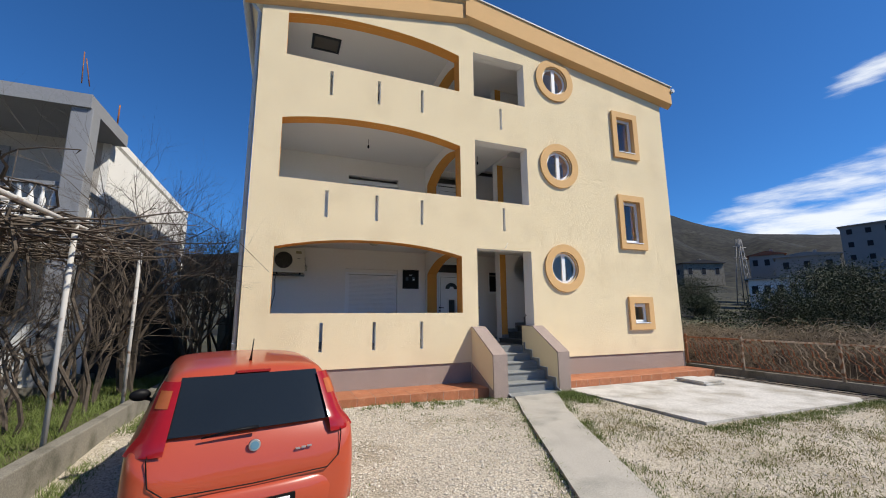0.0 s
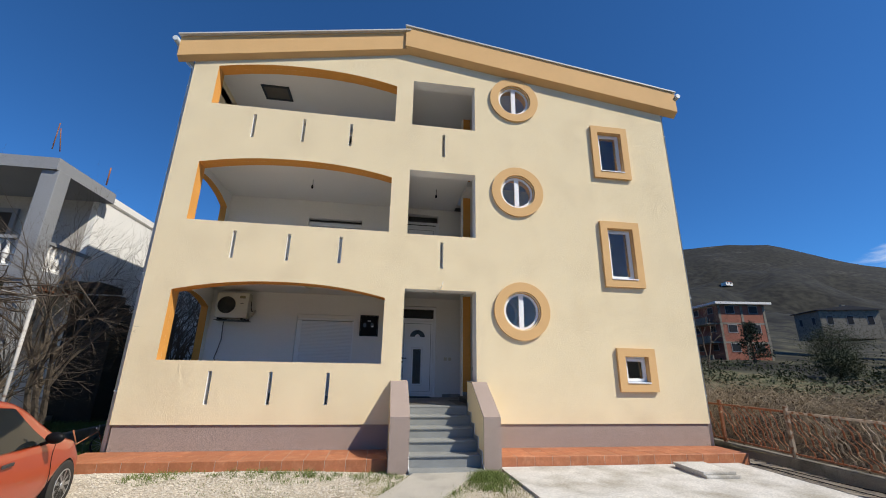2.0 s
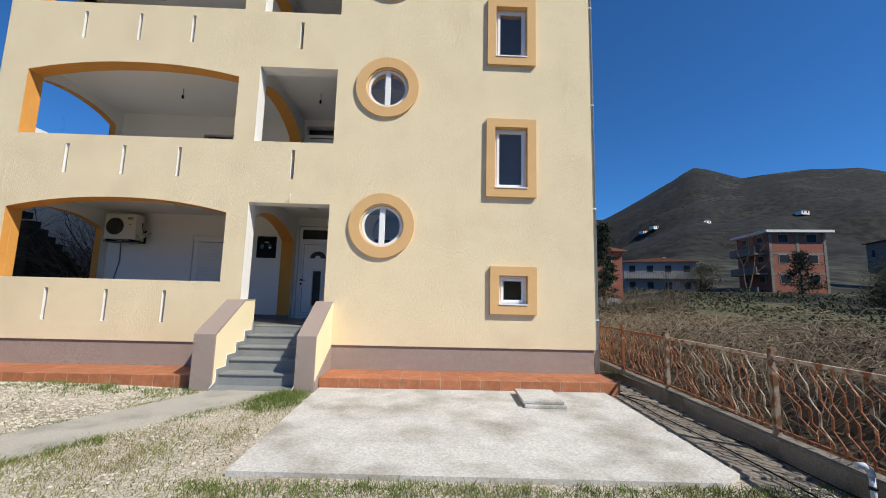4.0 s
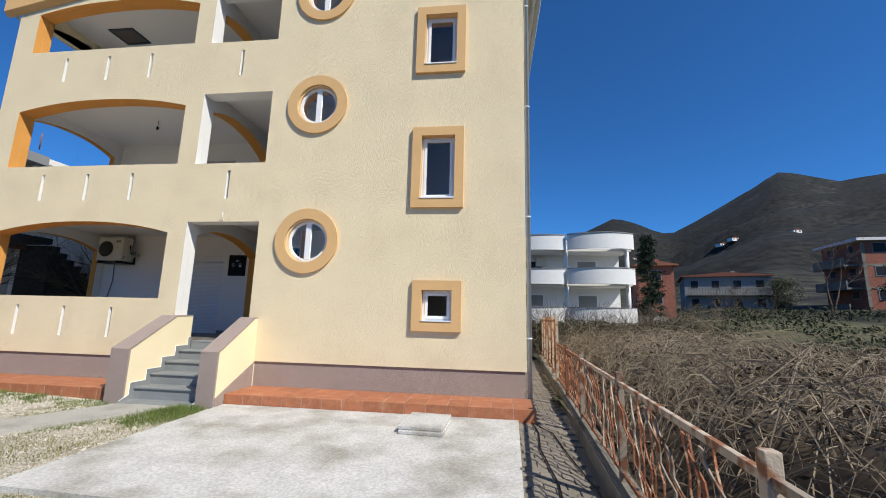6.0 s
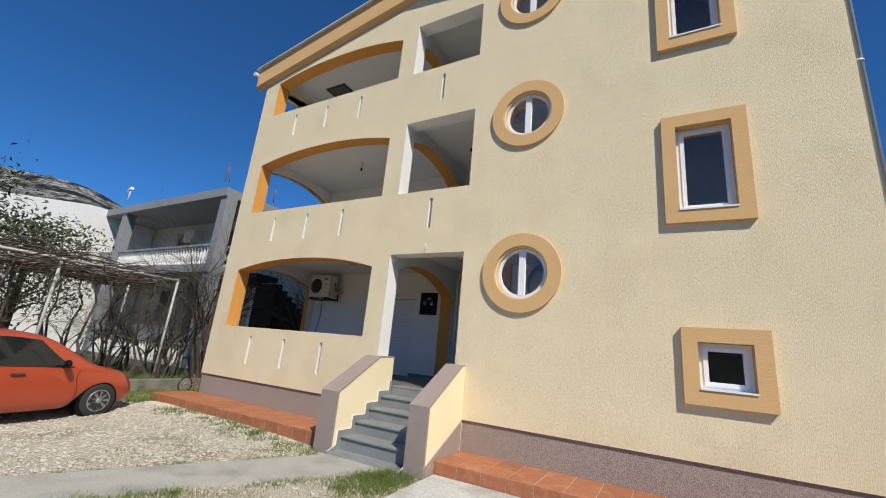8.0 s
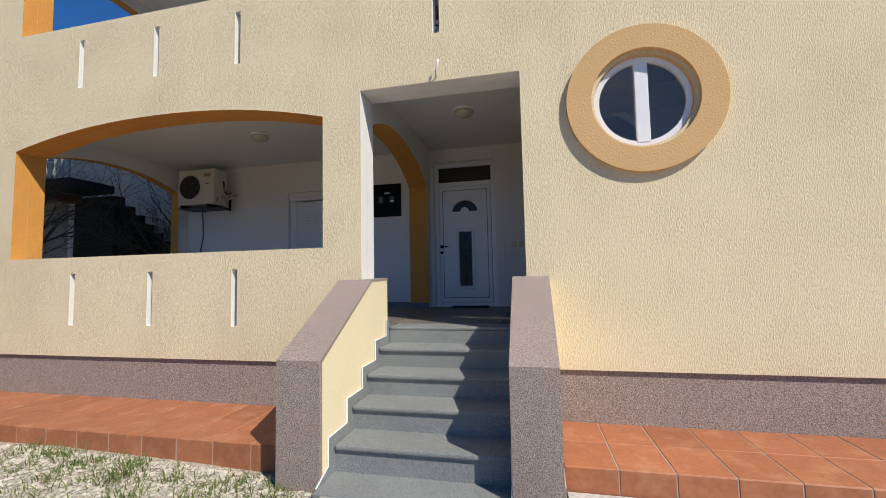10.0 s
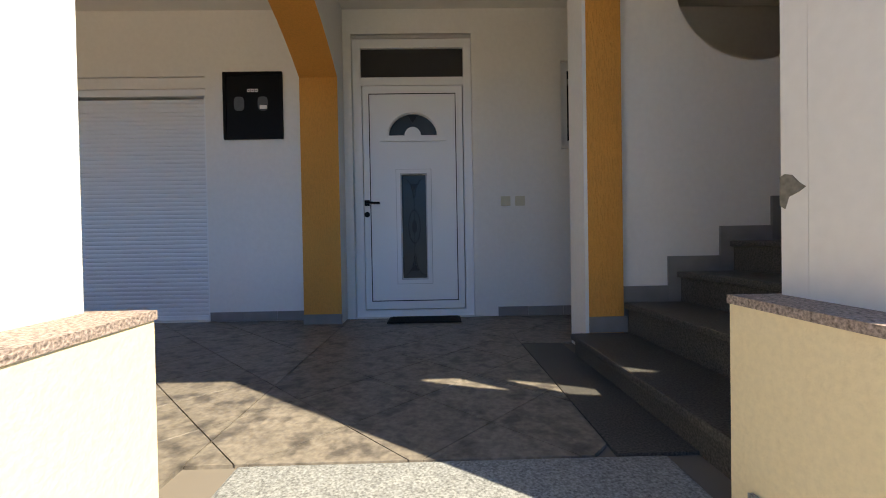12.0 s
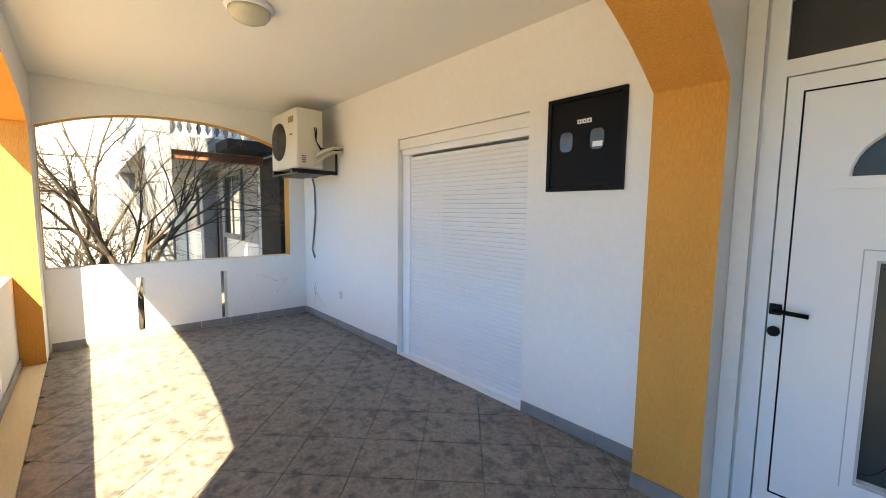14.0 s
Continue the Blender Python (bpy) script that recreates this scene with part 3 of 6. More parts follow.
roof = thing("house_roof", "low-pitched roof with an apricot cornice and metal edge", "roof", (0, 0, 0))
part("cornice", cornice(-7.0, XR, top_of(X0) - 0.067, 9.37, -0.12, (0.03, 0.12), 0.64), TRIM, roof, "apricot raking cornice")
part("cornice", cornice(XR - 0.12, 5.6, 9.387, top_of(X1) - 0.056, -0.17, (0.03, 0.14), 0.74), TRIM, roof, "apricot raking cornice")
for xa, xb, za, zb, up in ((-7.03, XR, 8.353, 9.37, 0.64), (XR - 0.14, 5.63, 9.387, 8.34, 0.74)):
    bm = bmesh.new()
    for x, z in ((xa, za), (xb, zb)):
        for y in (-0.2, 9.15):
            for d in (0.002, 0.035):
                bm.verts.new((x, y, z + up + d))
    bm.verts.ensure_lookup_table()
    v = bm.verts
    for q in ((0, 1, 3, 2), (4, 6, 7, 5), (0, 4, 5, 1), (2, 3, 7, 6), (0, 2, 6, 4), (1, 5, 7, 3)):
        bm.faces.new([v[i] for i in q])
    part("roof_sheet", bm, ROOFMAT, roof, "thin pale metal roof edge")
    # closing infill between wall tops and roof sheet
bm = prism([(X0, 8.425), (X0 + 0.17, 8.425), (X0 + 0.17, 8.93), (X1 - 0.25, 8.93), (X1 - 0.25, 8.385), (X1, 8.385), (X1 + 0.3, 8.98), (XR, 10.0), (X0 - 0.3, 8.92)], 0.325, 9.0, "y")
add_prism(bm, [(X0, 8.425), (XR, 9.375), (X1, 8.405), (X1 + 0.3, 8.98), (XR, 10.0), (X0 - 0.3, 8.92)], 0.01, 0.323, "y")
part("roof_body", bm, SMOOTH, roof)
for x, z in ((-7.06, 8.86), (5.66, 8.96)):
    bm = bmesh.new()
    add_tube(bm, [(x, -0.22, z), (x, 9.1, z)], 0.065, 10)
    part("gutter", bm, GUTTER, roof, "pale metal gutter")
for x, y, gx, gz in ((5.26, 0.10, 5.66, 8.9), (-6.71, 0.10, -7.06, 8.8)):
    pipe = thing("downpipe", "pale blue-grey metal rainwater downpipe at the house corner", "downpipe", (x, y, 0))
    bm = tube([(gx - x, -0.1, gz), (gx - x, -0.1, gz - 0.12), (0, 0, gz - 0.5), (0, 0, 0.1)], 0.042, 10)
    part("pipe", bm, GUTTER, pipe)
    for z in (1.2, 3.4, 5.6, 7.8):
        part("bracket", turned([(0.05, z - 0.015), (0.05, z + 0.015)], n=12), GUTTER, pipe)


# ---- windows ----
def pane_part(bm, parent, mat=GLASS):
    p = part("pane", bm, mat, parent, "clear glass pane")
    p.visible_shadow = False
    return p


def round_window(zc):
    w = thing("window_round", "round white window in an apricot moulded ring", "window", (1.03, 0, zc), group="round stairwell windows")
    bm = add_sheet(bmesh.new(), circle(0, 0, 0.635, 64), [(circle(0, 0, 0.43, 64), 0)], -0.05, -0.002)
    bmesh.ops.bevel(bm, geom=[e for e in bm.edges if len(e.link_faces) == 2 and e.calc_face_angle(0) > 1.0 and e.verts[0].co.y < -0.04 and e.verts[1].co.y < -0.04], offset=0.012, segments=2, affect="EDGES")
    part("ring_moulding", bm, TRIM, w, "apricot plaster ring")
    bm = add_sheet(bmesh.new(), circle(0, 0, 0.396, 64), [(circle(0, 0, 0.35, 64), 0)], 0.045, 0.085)
    part("window_frame", bm, PVC, w, "white PVC frame")
    part("mullion", box(-0.055, 0.055, 0.04, 0.09, -0.36, 0.36, 0.006), PVC, w)
    for s in (-1, 1):
        a = math.acos(0.05 / 0.35)
        pts = [(0.35 * math.sin(t) * 1.0, 0.35 * math.cos(t)) for t in [math.pi / 2 - a + 2 * a * i / 24 for i in range(25)]]
        pane_part(prism([(s * u, v) for u, v in pts], 0.072, 0.076), w)
    return w


for zc in ROUNDS:
    round_window(zc)


def rect_window(x0, x1, z0, z1, m, label):
    w = thing("window_rectangular", label, "window", ((x0 + x1) / 2, 0, z0))
    a, h = (x1 - x0) / 2, z1 - z0
    bm = add_sheet(bmesh.new(), rect(-a - m, a + m, -m, h + m), [(rect(-a - 0.002, a + 0.002, -0.002, h + 0.002), 0)], -0.07, -0.002)
    part("surround", bm, TRIM, w, "apricot plaster surround")
    bm = add_sheet(bmesh.new(), rect(-a + 0.004, a - 0.004, 0.004, h - 0.004), [(rect(-a + 0.075, a - 0.075, 0.075, h - 0.075), 0)], 0.065, 0.12)
    part("window_frame", bm, PVC, w, "white PVC frame")
    bm = add_sheet(bmesh.new(), rect(-a + 0.05, a - 0.05, 0.05, h - 0.05), [(rect(-a + 0.10, a - 0.10, 0.10, h - 0.10), 0)], 0.05, 0.064)
    part("sash", bm, PVC, w)
    pane_part(box(-a + 0.1, a - 0.1, 0.088, 0.092, 0.1, h - 0.1), w)
    part("window_sill", box(-a, a, -0.085, 0.0645, 0.0, 0.022), PVC, w, "white metal sill")
    return w


rect_window(*WINDOWS[0], 0.175, "small square white window in an apricot surround")
rect_window(*WINDOWS[1], 0.175, "tall white window in an apricot surround")
rect_window(*WINDOWS[2], 0.175, "white window in an apricot surround")
# partition and room floors are added to close off the space behind the panes
structure("wall_partition", box(2.7, 2.8, 0.33, 1.75, 0.95, 8.85), DARK_ROOM, "added partition in dim grey, standing for dark rooms behind the windows", "wall")
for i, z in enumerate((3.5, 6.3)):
    structure("floor_room_%d" % i, box(2.81, 4.94, 0.33, 1.75, z - 0.15, z), DARK_ROOM, "added floor of an unseen room behind the windows", "floor")
    structure("floor_landing_%d" % i, box(0.005, 2.69, 1.0, 1.75, z, z + 0.15), CEIL, "stair landing slab", "floor")


# ---- entrance doors, shutters ----
def front_door(z, short=False):
    d = thing("front_door", "closed white PVC front door with etched glass and transom", "door", (-0.998, 2.95, z), group="porch doors")
    top = 2.42 if not short else 2.2
    bm = add_sheet(bmesh.new(), rect(-0.512, 0.512, 0.004, top), [(rect(-0.44, 0.44, 0.065, 2.02), 0), (rect(-0.445, 0.445, 2.09, top - 0.075), 0)], 0.0, 0.075)
    part("door_frame", bm, PVC, d, "white PVC frame with transom bar")
    tr = part("transom_pane", box(-0.445, 0.445, 0.03, 0.036, 2.09, top - 0.075), SMOKED, d, "dark smoked transom glass")
    leaf_holes = [(rect(-0.105, 0.105, 0.34, 1.24), 0), ([(0.21 * math.cos(math.pi * i / 16), 1.58 + 0.19 * math.sin(math.pi * i / 16)) for i in range(17)]
                   + [(-0.07, 1.58)] + [(-0.07 * math.cos(math.pi * i / 8), 1.58 + 0.07 * math.sin(math.pi * i / 8)) for i in range(1, 8)] + [(0.07, 1.58)], 0)]
    bm = add_sheet(bmesh.new(), rect(-0.432, 0.432, 0.075, 2.012), leaf_holes, -0.006, 0.05)
    leaf = part("leaf", bm, PVC, d, "white panelled door leaf")
    bm = add_sheet(bmesh.new(), rect(-0.379, 0.376, 0.142, 1.947), [(rect(-0.372, 0.369, 0.149, 1.94), 0)], -0.0085, -0.0055)
    part("gasket", bm, BLACK, leaf, "thin black gasket line")
    for r0, r1 in ((rect(-0.15, 0.15, 0.295, 1.285), rect(-0.105, 0.105, 0.34, 1.24)), (rect(-0.135, 0.135, 0.31, 1.27), rect(-0.115, 0.115, 0.33, 1.25))):
        y = -0.022 if r0[0][0] < -0.14 else -0.034
        part("moulding", add_sheet(bmesh.new(), r0, [(r1, 0)], y, -0.0055), PVC, leaf)
    # thin grey outlines draw the shading along the pane moulding's edges
    part("bead", add_sheet(bmesh.new(), rect(-0.155, 0.155, 0.29, 1.29), [(rect(-0.1505, 0.1505, 0.2945, 1.2855), 0)], -0.0075, -0.0058), EDGESHADE, leaf, "fine grey outline standing for shade at the moulding's edge")
    part("bead", add_sheet(bmesh.new(), rect(-0.1145, 0.1145, 0.3305, 1.2495), [(rect(-0.106, 0.106, 0.339, 1.241), 0)], -0.0365, -0.0342), EDGESHADE, leaf)
    out = [(0.27 * math.cos(math.pi * i / 20), 1.575 + 0.25 * math.sin(math.pi * i / 20)) for i in range(21)]
    out = [(0.285, 1.53), (0.285, 1.565)] + out + [(-0.285, 1.565), (-0.285, 1.53)]
    hole = leaf_holes[1][0]
    part("moulding", add_sheet(bmesh.new(), out, [([(u * 1.03, 1.62 + (v - 1.62) * 1.05) for u, v in hole], 0)], -0.026, -0.0055), PVC, leaf)
    part("etched_pane", box(-0.107, 0.107, 0.015, 0.02, 0.335, 1.245), ETCHED, leaf, "grey etched glass")
    part("etched_pane", prism(hole, 0.015, 0.02), ETCHED, leaf, "grey etched glass")
    for zc, s in ((1.13, -1), (0.44, 1)):
        part("etching", prism([(-0.035, zc - s * 0.035), (0.035, zc - s * 0.035), (0.0, zc + s * 0.03)][::s], 0.006, 0.0145), IRONGREY, leaf)
    pts = [(0.055 * math.sin(2 * math.pi * i / 24), 0.79 + 0.15 * math.cos(2 * math.pi * i / 24)) for i in range(24)]
    inn = [(0.045 * math.sin(2 * math.pi * i / 24), 0.79 + 0.135 * math.cos(2 * math.pi * i / 24)) for i in range(24)]
    part("etching", add_sheet(bmesh.new(), pts, [(inn, 0)], 0.008, 0.0145), IRONGREY, leaf)
    part("etching", prism([(0.022 * math.sin(2 * math.pi * i / 16), 0.79 + 0.06 * math.cos(2 * math.pi * i / 16)) for i in range(16)], 0.006, 0.0145), IRONGREY, leaf)
    part("etching", box(-0.003, 0.003, 0.008, 0.0145, 0.45, 1.13), IRONGREY, leaf)
    part("etching", prism([(-0.045, 1.76), (0.045, 1.76), (0.0, 1.69)], 0.006, 0.0145), IRONGREY, leaf)
    for zc, s in ((1.215, -1), (0.365, 1)):
        for q in (-1, 1):
            part("etching", tube([(q * (0.095 - 0.088 * math.sin(1.57 * i / 6)), 0.0115, zc + s * 0.17 * (1 - math.cos(1.57 * i / 6))) for i in range(7)], 0.003, 4), IRONGREY, leaf)
    handle = part("door_handle", box(-0.428, -0.384, -0.02, -0.007, 0.975, 1.025, 0.004), BLACK, d, "black lever handle")
    part("lever", tube([(-0.406, -0.015, 1.0), (-0.406, -0.06, 1.0), (-0.29, -0.063, 0.995)], 0.010, 10), BLACK, handle)
    part("lock_rosette", turned([(0.024, -0.02), (0.022, -0.007)], (-0.406, 0, 0.90), 16, "y"), BLACK, d)
    # profiled casing round the opening
    for x, s in ((-0.512, -1), (0.512, 1)):
        a, b = sorted((x, x + s * 0.03))
        part("casing", box(a, b, -0.045, 0.0, 0.0, top, 0.006), PVC, d)
    return d


EDGESHADE = material("edge_shade_grey", (0.50, 0.50, 0.50), 0.6, vary=0.05)
SMOKED = material("smoked_glass", (0.03, 0.03, 0.032), 0.12, vary=0.1, spec=0.5)
ETCHED = material("etched_glass", (0.035, 0.042, 0.044), 0.3, vary=0.2, scale=6, spec=0.35)
IRONGREY = material("dark_etching", (0.02, 0.022, 0.024), 0.4, vary=0.1)
front_door(0.95)
front_door(3.75, True)
front_door(6.58, True)
# stepped plaster reveal round the entrance door
bm = bmesh.new()
for i, (o, y) in enumerate(((0.20, 2.895), (0.13, 2.885), (0.075, 2.895))):
    add_sheet(bm, [(-1.513 - o * 0.34, 0.955), (-1.513 - o * 0.34, 3.385 + o * 0.8), (-0.483 + o, 3.385 + o * 0.8), (-0.483 + o, 0.955), (-0.485, 0.955), (-0.485, 3.383), (-1.511, 3.383), (-1.511, 0.955)], [], y, 2.9085)
structure("trim_door", bm, WHITE, "stepped white plaster moulding round the door", "door surround")

SHUTTER = material("white_shutter_slats", (0.78, 0.785, 0.785), 0.45, vary=0.02)


def roller_shutter(z, h):
    s = thing("roller_shutter", "closed white roller shutter with fine slats", "roller shutter", (-3.485, 2.985, z), group="porch shutters")
    part("shutter_box", box(-0.792, 0.718, -0.03, 0.14, h - 0.03, h + 0.09, 0.004), PVC, s, "white shutter head box")
    for x, w in ((-0.792, 0.114), (0.678, 0.04)):
        part("guide_rail", box(x, x + w, -0.015, 0.03, 0.0, h - 0.032, 0.003), PVC, s)
    n = int((h - 0.06) / 0.037)
    prof = []
    for k in range(7):
        a = math.pi * k / 6
        prof.append((-0.004 * math.sin(a), 0.0345 * k / 6))
    loop = prof + [(0.008, 0.0345), (0.008, 0.0)]
    me = finish("slat", prism(loop, -0.676, 0.676, "x"), SHUTTER, s)
    me.location = (0, 0, 0.045)
    for k in range(1, n):
        ob = new("slat", me.data)
        ob.parent, ob.location = s, (0, 0, 0.045 + 0.037 * k)
    part("bottom_rail", box(-0.676, 0.676, -0.01, 0.012, 0.006, 0.044, 0.004), PVC, s)
    return s


roller_shutter(0.95, 1.98)
roller_shutter(3.75, 1.9)
roller_shutter(6.58, 1.75)
structure("trim_shutter", box(-4.278, -2.762, 2.93, 3.10, 2.955, 3.045), WHITE, "plaster lintel over the shutter", "lintel")

# ---- porch fittings ----
meter = thing("meter_cabinet", "black steel electricity meter cabinet set on the wall", "meter cabinet", (-2.35, 2.91, 2.51))
part("body", add_sheet(bmesh.new(), rect(-0.25, 0.25, -0.005, 0.565), [(rect(-0.225, 0.225, 0.02, 0.54), 0)], -0.022, 0.0), BLACK, meter)
door_plate = part("door", box(-0.223, 0.223, -0.015, -0.002, 0.022, 0.538, 0.003), BLACK, meter, "black door with two glazed ports")
for x in (-0.115, 0.085):
    pts = [(x + 0.043 * abs(math.cos(a)) ** 0.6 * math.copysign(1, math.cos(a)), 0.295 + 0.06 * abs(math.sin(a)) ** 0.6 * math.copysign(1, math.sin(a))) for a in [2 * math.pi * i / 28 for i in range(28)]]
    part("port", prism(pts, -0.019, -0.0145), material("meter_port", (0.10, 0.115, 0.13), 0.15, vary=0.2, scale=20, spec=0.5), door_plate, "grey glass inspection port")
part("sticker", box(0.06, 0.12, -0.0215, -0.0192, 0.25, 0.28), PVC, door_plate, "small white sticker")
for k in range(3):
    bm = add_sheet(bmesh.new(), rect(-0.045 + k * 0.032, -0.019 + k * 0.032, 0.395, 0.42), [(circle(-0.032 + k * 0.032, 0.4075, 0.006, 10), 0)], -0.019, -0.0152)
    part("seal_hasp", bm, PVC, door_plate, "pale metal seal hasp")


def wall_switch(x):
    s = thing("light_switch", "cream plastic light switch on the white wall", "light switch", (x, 2.91, 1.946), group="switches beside the door")
    part("plate", box(-0.042, 0.042, -0.009, 0.0, -0.042, 0.042, 0.004), SWITCHMAT, s)
    part("rocker", box(-0.03, 0.03, -0.014, -0.0092, -0.03, 0.03, 0.003), SWITCHMAT, s)


SWITCHMAT = material("cream_plastic", (0.62, 0.58, 0.44), 0.4, vary=0.03)
wall_switch(-0.205)
wall_switch(-0.08)
sock = thing("wall_socket", "small grey conduit outlet low on the wall", "socket", (-5.45, 2.91, 1.35))
part("plate", box(-0.03, 0.03, -0.008, 0.0, -0.045, 0.045, 0.003), SWITCHMAT, sock)
mat_ob = thing("doormat", "black rubber doormat lying before the entrance door", "doormat", (-0.918, 2.775, 0.952))
part("mat_body", box(-0.30, 0.30, -0.122, 0.122, 0.0, 0.012, 0.004), RUBBER, mat_ob)
for k in range(5):
    part("rib", box(-0.28, 0.28, -0.112 + k * 0.052, -0.097 + k * 0.052, 0.0125, 0.016), RUBBER, mat_ob)


def ceiling_lamp(x, y, z):
    c = thing("ceiling_lamp", "unlit oval ceiling lamp with a ribbed glass dome", "ceiling lamp", (x, y, z), group="porch ceiling lamps")
    part("base_ring", turned([(0.135, 0.0), (0.14, -0.02), (0.125, -0.035)], n=32), PVC, c, "white metal base ring")
    part("dome", turned([(0.122, -0.036), (0.118, -0.055), (0.10, -0.08), (0.065, -0.098), (0.02, -0.105)], n=32), LAMPGLASS, c, "yellowish frosted glass dome")


LAMPGLASS = material("frosted_lamp_glass", (0.52, 0.50, 0.38), 0.25, vary=0.12, scale=30, spec=0.5)
ceiling_lamp(-3.79, 1.46, 3.605)
ceiling_lamp(-0.73, 1.36, 3.605)
for x, y, z in ((-4.0, 1.45, 6.37), (-0.75, 1.45, 6.37)):
    c = thing("bare_lamp_holder", "bare lamp holder hanging on a short cable", "lamp holder", (x, y, z))
    part("cable", tube([(0, 0, 0), (0.01, 0, -0.16)], 0.006, 6), BLACK, c)
    part("holder", turned([(0.012, -0.16), (0.025, -0.18), (0.025, -0.24), (0.018, -0.25)], n=12), BLACK, c)
hatch = thing("ceiling_hatch", "open square hatch frame in the balcony ceiling", "hatch", (-5.2, 1.4, 8.86))
part("hatch_frame", add_sheet(bmesh.new(), rect(-0.36, 0.36, -0.30, 0.30), [(rect(-0.30, 0.30, -0.24, 0.24), 0)], -0.03, -0.001, "z"), IRONGREY, hatch)
part("hatch_panel", box(-0.298, 0.298, -0.238, 0.238, -0.015, -0.002), material("dark_wood_hatch", (0.10, 0.09, 0.075), 0.8, vary=0.2), hatch)

# small fitting over the entrance and a chip in the reveal
spike = thing("cable_bracket", "small bent white cable bracket over the entrance", "bracket", (-0.78, 0, 3.36))
part("arm", tube([(0, 0.0, 0.0), (0.005, -0.05, 0.02), (0.03, -0.07, 0.10), (0.035, -0.07, 0.13)], 0.009, 8), PVC, spike)
chip_bm = bmesh.new()
chip_pts = [(0.0, -0.06), (0.02, -0.075), (0.035, -0.03), (0.075, -0.015), (0.10, 0.0), (0.075, 0.02), (0.05, 0.05), (0.02, 0.06), (0.0, 0.05)]
add_prism(chip_bm, [(0.391 - u * 0.65, 1.695 + v * 0.6) for u, v in chip_pts], -0.0015, 0.0008, "x")
structure("trim_chip", chip_bm, OLDCON, "patch of broken plaster showing grey mortar", "damage")

# outdoor unit of the air conditioner
AC = material("aged_white_enamel", (0.62, 0.59, 0.50), 0.45, vary=0.06, scale=4)
GRILLE = material("grey_grille_wire", (0.14, 0.135, 0.12), 0.5, vary=0.1)
ac = thing("air_conditioner_unit", "aged white air conditioner outdoor unit on wall brackets", "air conditioner", (-5.80, 2.56, 2.83))
part("casing", box(-0.385, 0.385, -0.17, 0.13, 0.0, 0.645, 0.018), AC, ac, "aged white sheet casing")
part("fan_recess", turned([(0.215, -0.174), (0.215, -0.171)], (-0.13, 0, 0.325), 40, "y"), BLACK, ac)
for r in (0.03, 0.055, 0.08, 0.105, 0.13, 0.155, 0.18, 0.205):
    bm = bmesh.new()
    pts = [(-0.13 + r * math.cos(a), -0.182, 0.325 + r * math.sin(a)) for a in [2 * math.pi * i / 32 for i in range(33)]]
    add_tube(bm, pts, 0.004, 5, caps=False)
    part("grille_ring", bm, GRILLE, ac)
for k in range(8):
    a = math.pi * k / 4
    part("grille_spoke", tube([(-0.13 + 0.03 * math.cos(a), -0.18, 0.325 + 0.03 * math.sin(a)), (-0.13 + 0.21 * math.cos(a), -0.18, 0.325 + 0.21 * math.sin(a))], 0.004, 5), GRILLE, ac)
part("name_plate", box(0.16, 0.30, -0.1735, -0.1705, 0.50, 0.565), material("olive_plate", (0.25, 0.22, 0.12), 0.5), ac, "small olive maker's plate")
part("label", box(0.20, 0.27, -0.1735, -0.1705, 0.365, 0.378), IRONGREY, ac)
for k in range(4):
    part("vent_slot", box(0.3855, 0.388, -0.12, -0.07, 0.06 + k * 0.022, 0.07 + k * 0.022), IRONGREY, ac)
valve = part("valve_cover", box(0.385, 0.41, 0.0, 0.10, 0.04, 0.20, 0.008), AC, ac)
for k in range(2):
    part("copper_hose", tube([(0.405, 0.03 + 0.03 * k, 0.15 - 0.06 * k), (0.45, 0.03 + 0.03 * k, 0.15 - 0.06 * k), (0.455, 0.12, 0.20 - 0.06 * k), (0.44, 0.22, 0.24 - 0.05 * k), (0.43, 0.345, 0.26 - 0.05 * k)], 0.019, 8), AC, valve)
for k in range(2):
    part("power_cable", tube([(0.387, 0.03 + 0.02 * k, 0.45), (0.40, 0.03 + 0.02 * k, 0.42), (0.405, 0.04, 0.30), (0.41, 0.09, 0.23 - 0.02 * k), (0.42, 0.2, 0.22), (0.42, 0.34, 0.23)], 0.007, 6), BLACK, ac)
part("terminal_cover", box(0.385, 0.392, -0.03, 0.10, 0.45, 0.62, 0.003), AC, ac)
for x in (-0.28, 0.28):
    br = part("bracket", box(x - 0.02, x + 0.02, -0.2, 0.34, -0.045, -0.002), IRONGREY, ac, "dark steel angle bracket")
    part("upright", box(x - 0.02, x + 0.02, 0.335, 0.348, -0.045, 0.30), IRONGREY, br)
part("tray", box(-0.38, 0.40, -0.175, 0.20, -0.06, -0.046), IRONGREY, ac)
hose = [(-0.30, 0.30, -0.05), (-0.32, 0.335, -0.15), (-0.30, 0.335, -0.5), (-0.36, 0.335, -0.8), (-0.40, 0.33, -0.98), (-0.36, 0.335, -1.06), (-0.33, 0.33, -1.08)]
part("drain_hose", tube(hose, 0.012, 8), material("grey_hose", (0.16, 0.16, 0.15), 0.6), ac, "grey drain hose hanging down the wall")

# ---- inner staircase ----
inner = thing("inner_staircase", "dark granite staircase rising behind the porch wall", "stairs", (0, 1.05, 0.895))
for k in range(8):
    x, z = -0.06 + 0.305 * k, 0.17 * (k + 1)
    part("tread", box(x, x + 0.34, -0.71, 0.655, z - 0.035, z, 0.010), DARKGRANITE, inner)
    part("riser", box(x + 0.025, x + 0.05, -0.70, 0.652, z - 0.172, z - 0.036), DARKGRANITE, inner)
    part("core", box(x + 0.05, 2.6, -0.70, 0.65, z - 0.172, z - 0.037), OLDCON, inner)
